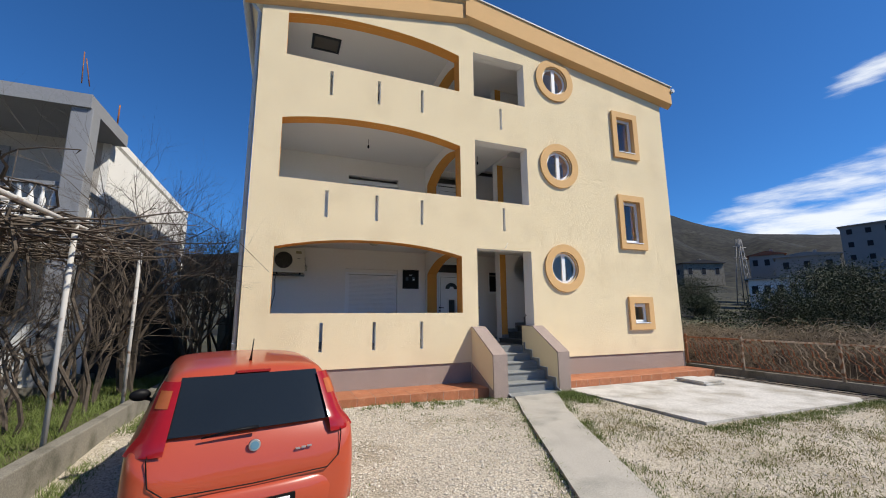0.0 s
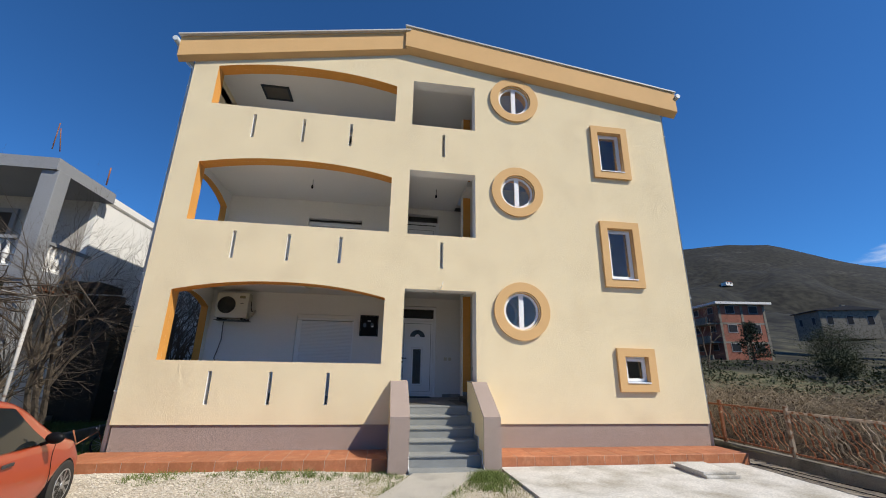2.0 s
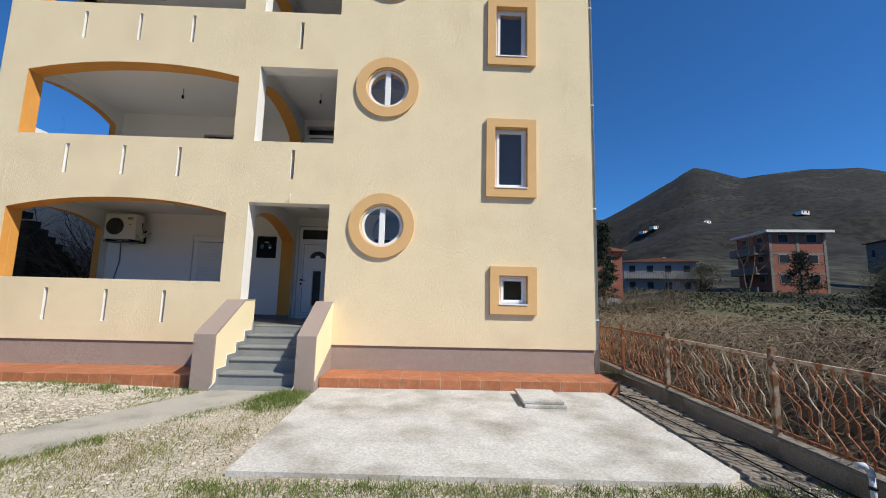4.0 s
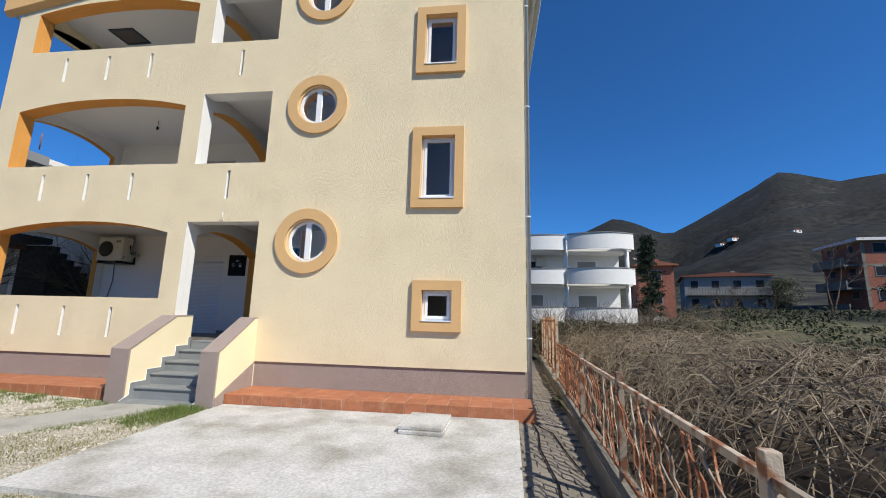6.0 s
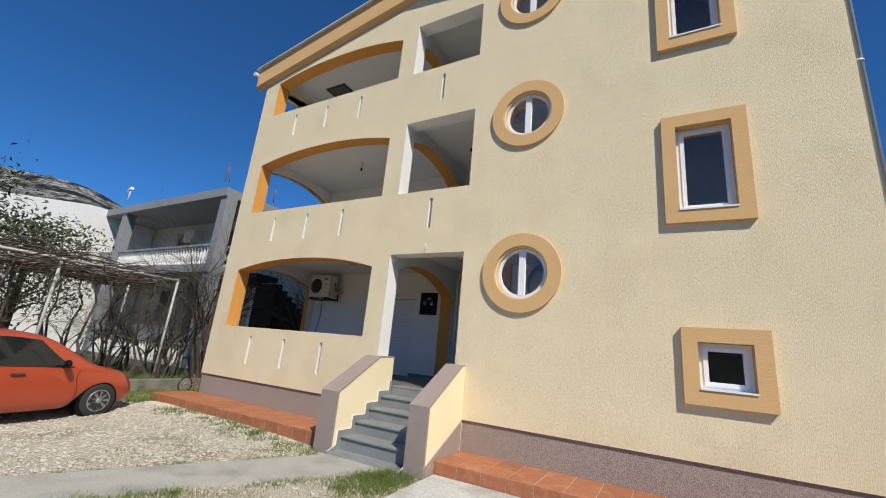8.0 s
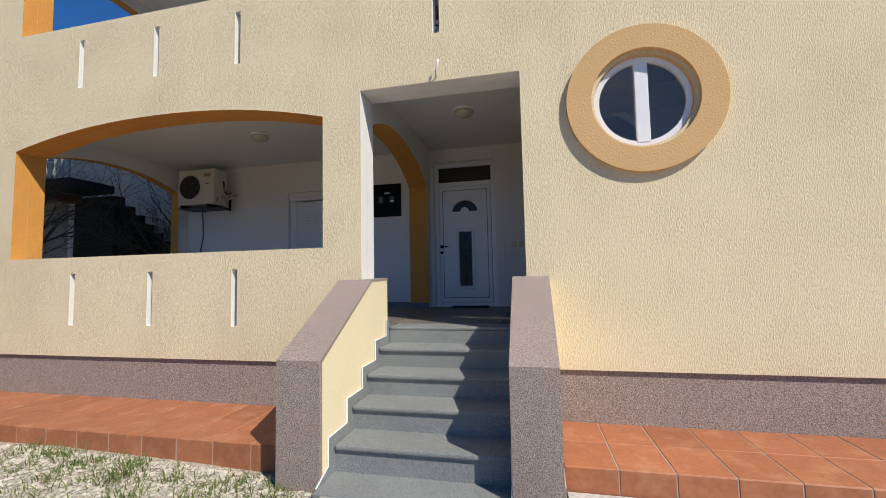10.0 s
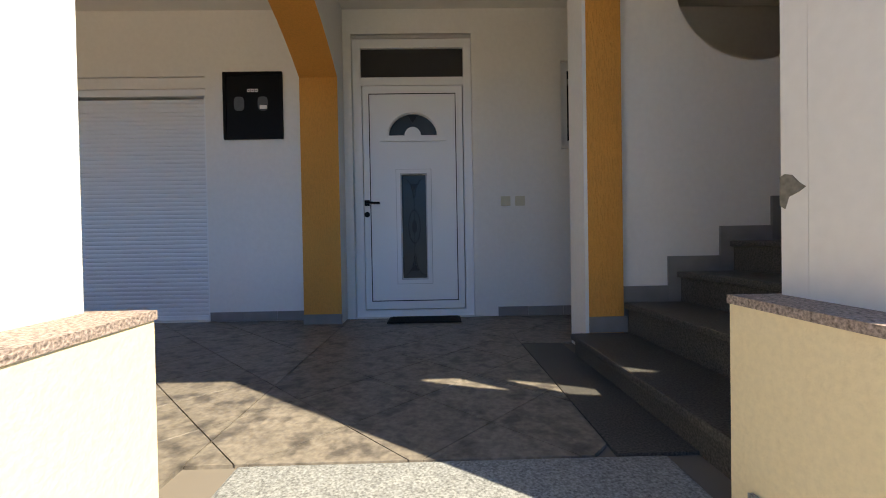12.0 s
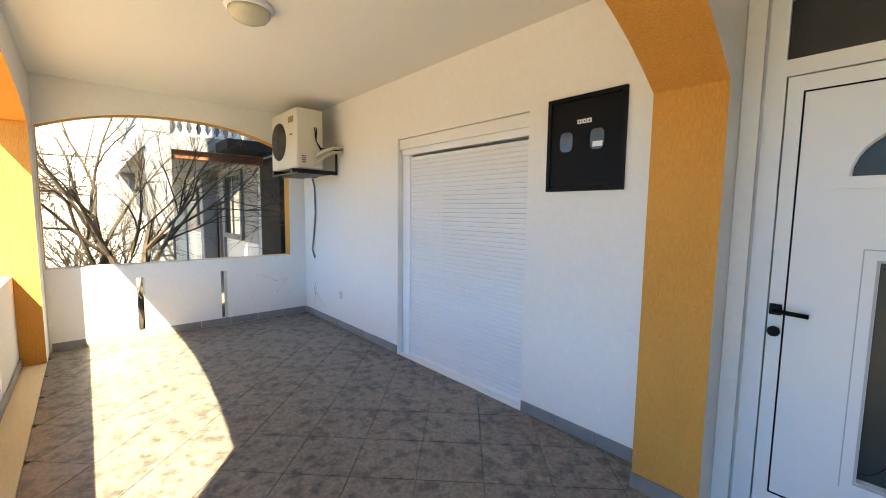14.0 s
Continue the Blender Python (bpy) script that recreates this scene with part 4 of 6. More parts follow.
    if k:
        part("side_skirting", prism([(x - 0.02, z - 0.20), (x - 0.02, z + 0.085), (x + 0.284, z + 0.085), (x + 0.284, z - 0.20)], 0.692, 0.7075), SKIRT, inner)
part("side_skirting", box(0.05, 0.262, 0.645, 0.658, 0.172, 0.26), SKIRT, inner)
sw = thing("window_small", "small dark window with a white frame beside the pilaster", "window", (0.625, 2.95, 2.41))
part("window_frame", add_sheet(bmesh.new(), rect(-0.328, 0.328, 0.002, 0.738), [(rect(-0.27, 0.27, 0.06, 0.68), 0)], 0.0, 0.06), PVC, sw)
part("pane", box(-0.27, 0.27, 0.025, 0.03, 0.06, 0.68), SMOKED, sw, "dark glass pane")
part("shutter_strip", box(-0.27, 0.27, 0.005, 0.02, 0.56, 0.60), OLDCON, sw)
part("window_sill", box(-0.34, 0.34, -0.06, 0.06, -0.02, 0.0), PVC, sw)


# ---- loose block, cables ----
blk = thing("concrete_block", "two loose pale concrete slabs stacked on the paving", "concrete slab", (3.71, -1.47, 0.04), -3)
part("lower_slab", box(-0.29, 0.30, -0.41, 0.39, 0.0, 0.045, 0.010), CONCRETE, blk)
part("upper_slab", box(-0.31, 0.28, -0.36, 0.42, 0.047, 0.092, 0.010), CONCRETE, blk)
cab = thing("garden_hose", "thin black hose lying across the paving", "hose", (5.2, -0.9, 0.02))
part("hose_body", tube([(0, 0, 0.02), (0.03, -0.5, 0.015), (-0.03, -1.2, 0.02), (0.02, -2.2, 0.015), (-0.05, -3.2, 0.03), (-0.15, -4.6, 0.03)], 0.008, 8), BLACK, cab)
part("hose_branch", tube([(0.0, 0.0, 0.02), (0.22, -0.5, 0.015), (0.26, -1.3, 0.015), (0.35, -2.3, 0.015), (0.3, -3.3, 0.015), (0.35, -4.4, 0.015)], 0.007, 8), BLACK, cab)

# ---- fence on a low wall along the right side ----
RUST = material("rusted_iron", (0.26, 0.10, 0.05), 0.85, vary=0.35, scale=6, fine=0.35, fine_scale=60, second=(0.46, 0.30, 0.19), second_scale=14, second_at=(0.56, 0.66), bump=0.3, bump_scale=90, per_object=0.25)
RUSTLIGHT = material("peeling_cream_paint", (0.40, 0.33, 0.25), 0.85, vary=0.25, scale=8, second=(0.22, 0.10, 0.05), second_scale=9, second_at=(0.48, 0.6), bump=0.3, bump_scale=90, per_object=0.3)
bm = prism([(fence_x(-9) - 0.09, -9.0), (fence_x(-9) + 0.11, -9.0), (fence_x(8.6) + 0.11, 8.6), (fence_x(8.6) - 0.09, 8.6)], -0.1, 0.20, "z")
bmesh.ops.bevel(bm, geom=[e for e in bm.edges if min(v.co.z for v in e.verts) > 0.19], offset=0.018, segments=2, affect="EDGES")
structure("wall_fence_base", bm, OLDCON, "low mossy concrete wall under the fence", "low wall")
TOPZ, SKEW = 1.02, -math.degrees(math.atan(0.062))
bar_meshes = {}


def wavy_bar(mat):
    """A flat iron bar bent to a zigzag, leaning."""
    if mat.name not in bar_meshes:
        bm = bmesh.new()
        pts = []
        for k in range(13):
            u = k / 12
            pts.append((0.004 * math.sin(k * 1.9), 0.20 - 0.40 * u + (0.0, 0.03, 0.0, -0.03)[k % 4], 0.782 - 0.70 * u))
        rings = [[bm.verts.new(Vector(p) + Vector((r * 0.005, q * 0.014, q * 0.005))) for q, r in ((-1, -1), (1, -1), (1, 1), (-1, 1))] for p in pts]
        for a, b in zip(rings, rings[1:]):
            for i in range(4):
                bm.faces.new((a[i], a[(i + 1) % 4], b[(i + 1) % 4], b[i]))
        bm.faces.new(rings[0][::-1])
        bm.faces.new(rings[-1])
        bmesh.ops.recalc_face_normals(bm, faces=bm.faces[:])
        me = bpy.data.meshes.new("bar")
        bm.to_mesh(me)
        bm.free()
        me.materials.append(mat)
        bar_meshes[mat.name] = me
    return bar_meshes[mat.name]


def fence_panel(y0, y1):
    """One iron panel between posts: rails and leaning wavy bars; the panels by the house are rusted through."""
    rusty = y0 > -2.0
    label = "rust-red iron fence panel with leaning wavy bars on a low wall" if rusty else "iron fence panel with flaking cream wavy bars on a low wall"
    f = thing("fence_panel", label, "fence", (fence_x(y0), y0, 0.2), SKEW, group="fence along the field")
    L = (y1 - y0) / math.cos(radians(SKEW))
    part("post", box(-0.03, 0.03, -0.03, 0.03, -0.01, 0.90, 0.006), RUST if rusty and y0 > 0 else RUSTLIGHT, f, "flaking cream post")
    part("rail", box(-0.016, 0.016, 0.031, L - 0.031, TOPZ - 0.2 - 0.04, TOPZ - 0.2, 0.004), RUST if rusty else RUSTLIGHT, f, "flaking top rail")
    part("rail", box(-0.012, 0.012, 0.031, L - 0.031, 0.05, 0.08, 0.004), RUST, f)
    n = int((L - 0.45) / 0.115)
    for k in range(n + 1):
        ob = new("bar", wavy_bar(RUST if rusty or random.random() < 0.5 else RUSTLIGHT))
        ob.parent = f
        ob.location = (random.uniform(-0.004, 0.004), 0.22 + k * (L - 0.44) / n, 0)
        ob.rotation_euler = (random.uniform(-0.03, 0.03), 0, random.uniform(-0.3, 0.3))


POSTS = [-9.89, -7.72, -5.55, -3.38, -1.21, 0.5, 2.2]
for a, b in zip(POSTS, POSTS[1:]):
    fence_panel(a, b)
# taller rusty railing further along the same wall
for y0 in (2.25, 4.3, 6.35):
    g = thing("tall_railing", "tall rust-red iron railing panel on the low wall", "railing", (fence_x(y0), y0, 0.2), SKEW, group="tall railing")
    for y in (0.0, 1.0):
        part("post", box(-0.03, 0.03, y - 0.03, y + 0.03, -0.01, 1.42, 0.006), RUSTLIGHT, g, "pale flaking post")
    for z in (0.12, 1.3):
        part("rail", box(-0.014, 0.014, 0.032, 2.02, z, z + 0.04), RUST, g)
    for k in range(17):
        if abs(k - 8) > 0:
            part("bar", tube([(0.02, 0.08 + k * 0.115, 0.1), (0.02, 0.08 + k * 0.115, 1.36)], 0.011, 6), RUST, g)
standpipe = thing("standpipe", "short galvanised water standpipe beside the low wall", "water pipe", (fence_x(-4.5) - 0.17, -4.5, 0.0))
part("riser_pipe", tube([(0, 0, -0.05), (0, 0, 0.26)], 0.02, 12), GUTTER, standpipe)
part("elbow", tube([(0, 0, 0.255), (-0.005, 0.005, 0.30), (-0.035, 0.02, 0.325), (-0.08, 0.04, 0.32)], 0.026, 12), GUTTER, standpipe, "dull galvanised elbow")
part("clamp", turned([(0.03, 0.16), (0.03, 0.185)], n=14), IRONGREY, standpipe)

# ---- kerb wall on the left ----
structure("wall_kerb", box(-8.24, -8.08, -14.0, 2.6, -0.1, 0.33, 0.02), OLDCON, "low stained concrete kerb wall", "low wall")

# ---- red hatchback ----
PAINT = material("red_car_paint", (0.40, 0.06, 0.023), 0.32, vary=0.05, scale=3, spec=0.5, coat=0.6, fine=0.05, fine_scale=200)
DUSTPLASTIC = material("grey_plastic", (0.05, 0.05, 0.05), 0.6, vary=0.15)
CARGLASS = material("tinted_car_glass", (0.012, 0.015, 0.016), 0.06, vary=0.2, scale=2, spec=0.6)
TAIL = material("red_tail_lens", (0.28, 0.008, 0.012), 0.15, vary=0.15, scale=18, spec=0.6)
AMBER = material("amber_lens", (0.38, 0.10, 0.03), 0.15, vary=0.2, scale=25, spec=0.6)
CLEAR = material("headlamp_lens", (0.55, 0.57, 0.58), 0.1, vary=0.25, scale=25, spec=0.6)
ALLOY = material("wheel_silver", (0.42, 0.42, 0.42), 0.35, 0.6, vary=0.1)
TYRE = material("dusty_tyre", (0.035, 0.033, 0.03), 0.9, vary=0.2, scale=8)

# stations from tail to nose: y, half width low, half width at the belt, belt height, half width of the roof, top height, bottom height
CAR = [
    (-2.005, 0.60, 0.58, 0.70, 0.50, 0.72, 0.36), (-1.985, 0.72, 0.70, 0.78, 0.60, 0.80, 0.30), (-1.93, 0.79, 0.775, 0.90, 0.66, 0.945, 0.25), (-1.86, 0.815, 0.80, 0.945, 0.645, 1.05, 0.22),
    (-1.74, 0.83, 0.815, 0.95, 0.61, 1.25, 0.2), (-1.62, 0.838, 0.822, 0.945, 0.585, 1.425, 0.18), (-1.50, 0.84, 0.825, 0.94, 0.585, 1.455, 0.18), (-1.1, 0.842, 0.825, 0.925, 0.60, 1.482, 0.17),
    (-0.6, 0.842, 0.825, 0.91, 0.61, 1.49, 0.16), (-0.1, 0.842, 0.825, 0.90, 0.605, 1.475, 0.16), (0.25, 0.842, 0.822, 0.895, 0.595, 1.43, 0.16), (0.5, 0.842, 0.82, 0.89, 0.60, 1.33, 0.16),
    (0.8, 0.842, 0.815, 0.885, 0.63, 1.14, 0.17), (1.08, 0.84, 0.80, 0.87, 0.66, 0.965, 0.18), (1.3, 0.83, 0.78, 0.84, 0.62, 0.90, 0.19), (1.6, 0.80, 0.73, 0.79, 0.55, 0.845, 0.2),
    (1.82, 0.73, 0.64, 0.72, 0.46, 0.77, 0.21), (1.95, 0.62, 0.54, 0.63, 0.38, 0.66, 0.24), (2.02, 0.48, 0.42, 0.52, 0.30, 0.54, 0.30)]


def car_at(y):
    for a, b in zip(CAR, CAR[1:]):
        if a[0] <= y <= b[0]:
            u = (y - a[0]) / (b[0] - a[0])
            return [p + (q - p) * u for p, q in zip(a, b)]
    return list(CAR[-1] if y > 0 else CAR[0])


def car_section(y):
    """Half outline, from the middle of the floor round to the middle of the top."""
    _, w, wb, zb, wr, zt, z0 = car_at(y)
    mid = z0 + (zb - z0) * 0.55
    up = zt - zb
    return [(0, z0), (w * 0.80, z0), (w * 0.93, z0 + 0.04), (w * 0.985, z0 + 0.14), (w, mid - 0.06), (w + 0.004, mid + 0.05), (wb + 0.008, zb - 0.05), (wb - 0.008, zb),
            (wb - (wb - wr) * 0.36 + 0.006 * up, zb + up * 0.36), (wb - (wb - wr) * 0.74 + 0.008 * up, zb + up * 0.72), (wr + 0.012 * up, zb + up * 0.93), (wr * 0.88, zt - 0.008 * up), (wr * 0.5, zt + 0.012), (0, zt + 0.018)]


def side_point(y, v, off):
    """A point on the glass flank: v from 0 at the belt to 1 at the roof edge."""
    _, w, wb, zb, wr, zt, z0 = car_at(y)
    up = zt - zb
    return (wb - (wb - wr) * v * 1.02 + 0.012 * up * math.sin(math.pi * v) + off, y, zb + up * 0.93 * v)


def build_car():
    car = thing("hatchback_car", "orange-red small hatchback parked on gravel, dusty", "car", (-6.335, -3.52, -0.03), 9.8)
    car["label"] = "dusty orange-red small hatchback parked on the gravel"
    car.scale = (0.92, 0.92, 0.92)
    ys = []
    for a, b in zip(CAR, CAR[1:]):
        n = max(1, int((b[0] - a[0]) / 0.12))
        ys += [a[0] + (b[0] - a[0]) * i / n for i in range(n)]
    ys.append(CAR[-1][0])
    bm = bmesh.new()
    rings = []
    for y in ys:
        half = car_section(y)
        loop = [(x, z) for x, z in half] + [(-x, z) for x, z in half[-2:0:-1]]
        ring = []
        for x, z in loop:
            # wheel arches lift the lower flank
            for wy in (-1.25, 1.255):
                r = math.hypot(y - wy, z - 0.30)
                if abs(x) > 0.6 and r < 0.34 and z < 0.62:
                    z = 0.30 + math.sqrt(max(0.0, 0.34 ** 2 - (y - wy) ** 2))
            ring.append(bm.verts.new((x, y, z)))
        rings.append(ring)
    for r, q in zip(rings, rings[1:]):
        for k in range(len(r)):
            f = bm.faces.new((r[k], r[(k + 1) % len(r)], q[(k + 1) % len(r)], q[k]))
            f.smooth = True
    bm.faces.new(rings[0])
    bm.faces.new(rings[-1][::-1])
    body = part("body", bm, PAINT, car, "orange-red painted body")
    sub = body.modifiers.new("round", "SUBSURF")
    sub.levels = sub.render_levels = 1

    def patch(name, pts, parent, mat, n=1, label=""):
        """A pane from a grid of points (rows of equal length)."""
        b = bmesh.new()
        grid = [[b.verts.new(p) for p in row] for row in pts]
        back = [[b.verts.new(Vector(p) - Vector(p).normalized() * 0.0 + Vector((0, 0, -0.001))) for p in row] for row in pts]
        for g in (grid, back):
            for i in range(len(g) - 1):
                for j in range(len(g[0]) - 1):
                    b.faces.new((g[i][j], g[i + 1][j], g[i + 1][j + 1], g[i][j + 1])).smooth = True
        return part(name, b, mat, parent, label)

    for s in (1, -1):
        for (ya, yb, yc, yd) in ((-1.43, -0.62, -1.28, -0.60), (-0.52, 0.72, -0.50, 0.20)):
            rows = []
            for i in range(9):
                u = i / 8
                row = []
                for j in range(7):
                    v = 0.06 + 0.84 * j / 6
                    y = (ya + (yb - ya) * u) * (1 - j / 6) + (yc + (yd - yc) * u) * (j / 6)
                    x, yy, z = side_point(y, v, 0.010)
                    row.append((s * x, yy, z))
                rows.append(row)
            patch("side_window", rows, car, CARGLASS, label="tinted side window")
        # door shut lines and handles
        for y in (-0.575, 0.80, -1.18):
            pts = [(s * (car_at(y)[1] + 0.006), y + 0.03 * math.sin(i), 0.36 + 0.085 * i) for i in range(7)]
            part("shut_line", tube(pts, 0.004, 4), BLACK, car)
        for y in (-1.02, -0.08):
            h = part("door_handle", box(-0.09, 0.09, -0.012, 0.012, -0.018, 0.018, 0.008), PAINT if s < 0 else DUSTPLASTIC, car)
            h.matrix_basis = pose(s * 0.85, y, 0.80, 0, 0, 90)
        mir = part("door_mirror", bmesh.new(), BLACK, car, "black door mirror")
        b = bmesh.new()
        bmesh.ops.create_icosphere(b, subdivisions=3, radius=1.0)
        for v in b.verts:
            v.co = Vector((v.co.x * 0.105, v.co.y * 0.055 - 0.02 * (v.co.x * s), v.co.z * 0.068))
        add_tube(b, [(-s * 0.03, 0, -0.03), (-s * 0.13, 0.02, -0.07)], 0.02, 8)
        for f in b.faces:
            f.smooth = True
        b.to_mesh(mir.data)
        b.free()
        mir.location = (s * 0.94, 0.52, 0.98)
        # tail lamp: tall lens between the rear window and the flank
        rows = []
        for i in range(9):
            u = i / 8
            z = 0.92 + 0.46 * u
            yr = -1.955 + 0.27 * max(0.0, (z - 1.0) / 0.38)
            _, w, wb, zb, wr, zt, z0 = car_at(max(-2.0, min(-1.2, yr + 0.12)))
            edge = wb - (wb - wr) * min(1.0, max(0.0, (z - zb) / max(0.05, zt - zb)))
            inner = 0.585 - 0.07 * u
            row = []
            for j in range(6):
                t = j / 5
                row.append((s * (inner + (edge + 0.022 - inner) * t ** 0.8), yr - 0.012 + (0.17 - 0.05 * u) * t ** 2.0, z))
            rows.append(row)
        tl = patch("tail_lamp", rows, car, TAIL, label="tall red tail lamp")
        patch("indicator_lens", [[(p[0] + s * 0.004, p[1] - 0.004, p[2]) for p in row[1:5]] for row in rows[5:8]], tl, AMBER)
        rows = []
        for i in range(5):
            row = []
            for j in range(5):
                y = 1.50 + 0.36 * i / 4
                x = car_at(y)[2] - 0.01 - 0.10 * j / 4
                row.append((s * (x + 0.012), y, car_at(y)[3] - 0.03 + 0.05 * j / 4))
            rows.append(row)
        patch("headlamp", rows, car, CLEAR, label="clear headlamp")
    # rear window and wiper
    rows = []
    for i in range(7):
        u = i / 6
        row = []
        for j in range(11):
            t = j / 10 * 2 - 1
            hw = 0.585 + (0.515 - 0.585) * u
            y = -1.895 + (-1.635 + 1.895) * u
            z = 1.005 + (1.385 - 1.005) * u
            row.append((t * hw, y - 0.028 - 0.012 * (1 - t * t) + 0.01 * abs(t) ** 3, z + 0.018))
        rows.append(row)
    rw = patch("rear_window", rows, car, CARGLASS, label="dark tinted rear window")
    part("wiper", tube([(0.02, -1.965, 1.035), (-0.15, -1.965, 1.03), (-0.36, -1.95, 1.0)], [0.014, 0.011, 0.006], 6), BLACK, car, "black rear wiper")
    part("brake_light", box(-0.13, 0.13, -1.665, -1.62, 1.412, 1.43), TAIL, car)
    part("antenna", tube([(0.0, -1.35, 1.475), (0.0, -1.42, 1.56), (0.0, -1.50, 1.68)], [0.014, 0.006, 0.004], 6), BLACK, car, "black roof antenna")
    part("badge", turned([(0.040, -0.012), (0.045, 0.0)], (0.0, -1.972, 0.905), 24, "y"), ALLOY, car, "round silver badge")
    part("badge_disc", turned([(0.030, -0.016), (0.031, 0.0)], (0.0, -1.972, 0.905), 24, "y"), material("badge_blue", (0.10, 0.22, 0.30), 0.3), car)
    for k in range(3):
        part("model_badge", box(0.30 + k * 0.045, 0.335 + k * 0.045, -1.998, -1.985, 0.83 + 0.004 * k, 0.842 + 0.004 * k), ALLOY, car)
    # tailgate seams
    pts = [(-0.66, -1.925, 0.98), (-0.675, -1.965, 0.90), (-0.65, -2.0, 0.74), (-0.55, -2.022, 0.665), (0.0, -2.03, 0.655), (0.55, -2.022, 0.665), (0.65, -2.0, 0.74), (0.675, -1.965, 0.90), (0.66, -1.925, 0.98)]
    part("tailgate_seam", tube(pts, 0.005, 5), BLACK, car)
    # bumper with plate recess
    b = bmesh.new()
    prof = [(-2.035, 0.34), (-2.055, 0.42), (-2.06, 0.52), (-2.045, 0.60), (-2.01, 0.635), (-1.90, 0.64), (-1.90, 0.30)]
    secs = []
    for x in [i / 10 * 0.80 for i in range(-10, 11)]:
        bend = 0.16 * (abs(x) / 0.8) ** 3.0
        secs.append([b.verts.new((x, y + bend, z)) for y, z in prof])
    for r, q in zip(secs, secs[1:]):
        for k in range(len(prof)):
            b.faces.new((r[k], r[(k + 1) % len(prof)], q[(k + 1) % len(prof)], q[k])).smooth = True
    b.faces.new(secs[0])
    b.faces.new(secs[-1][::-1])
    part("rear_bumper", b, PAINT, car, "orange-red rear bumper")
    part("plate_recess", box(-0.30, 0.30, -2.066, -2.02, 0.405, 0.545), BLACK, car)
    plate = part("number_plate", box(-0.26, 0.26, -2.075, -2.067, 0.42, 0.53, 0.003), PVC, car, "white number plate with black characters")
    curve = bpy.data.curves.new("plate_text", "FONT")
    curve.body, curve.size, curve.extrude, curve.align_x = "CK 255", 0.105, 0.001, "LEFT"
    txt = new("plate_text", curve)
    deps = bpy.context.evaluated_depsgraph_get()
    me = bpy.data.meshes.new_from_object(txt.evaluated_get(deps))
    bpy.data.objects.remove(txt)
    me.materials.clear()
    me.materials.append(BLACK)
    tob = new("plate_text", me)
    tob.parent = plate
    tob.matrix_basis = pose(-0.12, -2.0775, 0.438, 90, 0, 0)
    part("lower_valance", box(-0.62, 0.62, -1.98, -1.8, 0.2, 0.335, 0.02), DUSTPLASTIC, car)
    # wheels
    for x, y in ((0.745, -1.25), (-0.745, -1.25), (0.745, 1.255), (-0.745, 1.255)):
        s = 1 if x > 0 else -1
        well = part("wheel_well", turned([(0.325, -0.12), (0.325, 0.085)], (x - s * 0.02, y, 0.30), 28, "x"), BLACK, car)
        ty = [(0.18, -0.09), (0.27, -0.093), (0.295, -0.075), (0.298, 0.075), (0.27, 0.093), (0.18, 0.09)]
        wheel = part("wheel", turned(ty, (x, y, 0.297), 32, "x"), TYRE, car, "dusty black tyre")
        rim = part("rim", turned([(0.188, 0.055), (0.195, 0.092), (0.18, 0.094), (0.172, 0.062)], (0, 0, 0), 32, "x"), ALLOY, wheel, "silver wheel trim")
        rim.matrix_basis = pose(x, y, 0.297, 0, 0, 0 if s > 0 else 180)
        for k in range(9):
            a = 2 * math.pi * k / 9
            c, sn = math.cos(a), math.sin(a)
            b = bmesh.new()
            for r0, hw in ((0.035, 0.016), (0.185, 0.026)):
                for t in (-1, 1):
                    for d in (0.07, 0.09):
                        b.verts.new((d, r0 * c - t * hw * sn, r0 * sn + t * hw * c))
            b.verts.ensure_lookup_table()
            v = b.verts
            for q in ((0, 1, 3, 2), (4, 6, 7, 5), (0, 4, 5, 1), (2, 3, 7, 6), (0, 2, 6, 4), (1, 5, 7, 3)):
                b.faces.new([v[i] for i in q])
            sp = part("spoke", b, ALLOY, wheel)
            sp.matrix_basis = pose(x, y, 0.297, 0, 0, 0 if s > 0 else 180)
        hub = part("hub_cap", turned([(0.045, 0.06), (0.045, 0.096), (0.03, 0.1)], (0, 0, 0), 16, "x"), ALLOY, wheel)
        hub.matrix_basis = pose(x, y, 0.297, 0, 0, 0 if s > 0 else 180)
    return car


build_car()

# ---- neighbouring house on the left ----
GREYPAINT = material("grey_painted_concrete", (0.25, 0.26, 0.275), 0.9, vary=0.12, scale=1.5, fine=0.08, fine_scale=40, bump=0.2, bump_scale=40, dist=0.006)
WALLWHITE = material("whitewashed_wall", (0.78, 0.77, 0.74), 0.92, vary=0.08, scale=0.8, fine=0.06, fine_scale=30, bump=0.3, bump_scale=20, dist=0.01)
SHADEWALL = material("shaded_weathered_plaster", (0.42, 0.40, 0.37), 0.92, vary=0.15, scale=1.0, fine=0.1, fine_scale=30)
BROWN = material("brown_beam_paint", (0.26, 0.10, 0.05), 0.8, vary=0.15, scale=2.0)
DARKWOOD = material("dark_door", (0.03, 0.022, 0.018), 0.6, vary=0.2)
house = thing("neighbour_house", "two-storey white house with grey columns and baluster balconies", "house", (-10.0, 1.2, 0.25))
H0 = Matrix.Translation((10.0, -1.2, -0.25))


def hpart(name, bm, mat, label="", parent=None):
    bm.transform(H0)
    return part(name, bm, mat, parent or house, label)


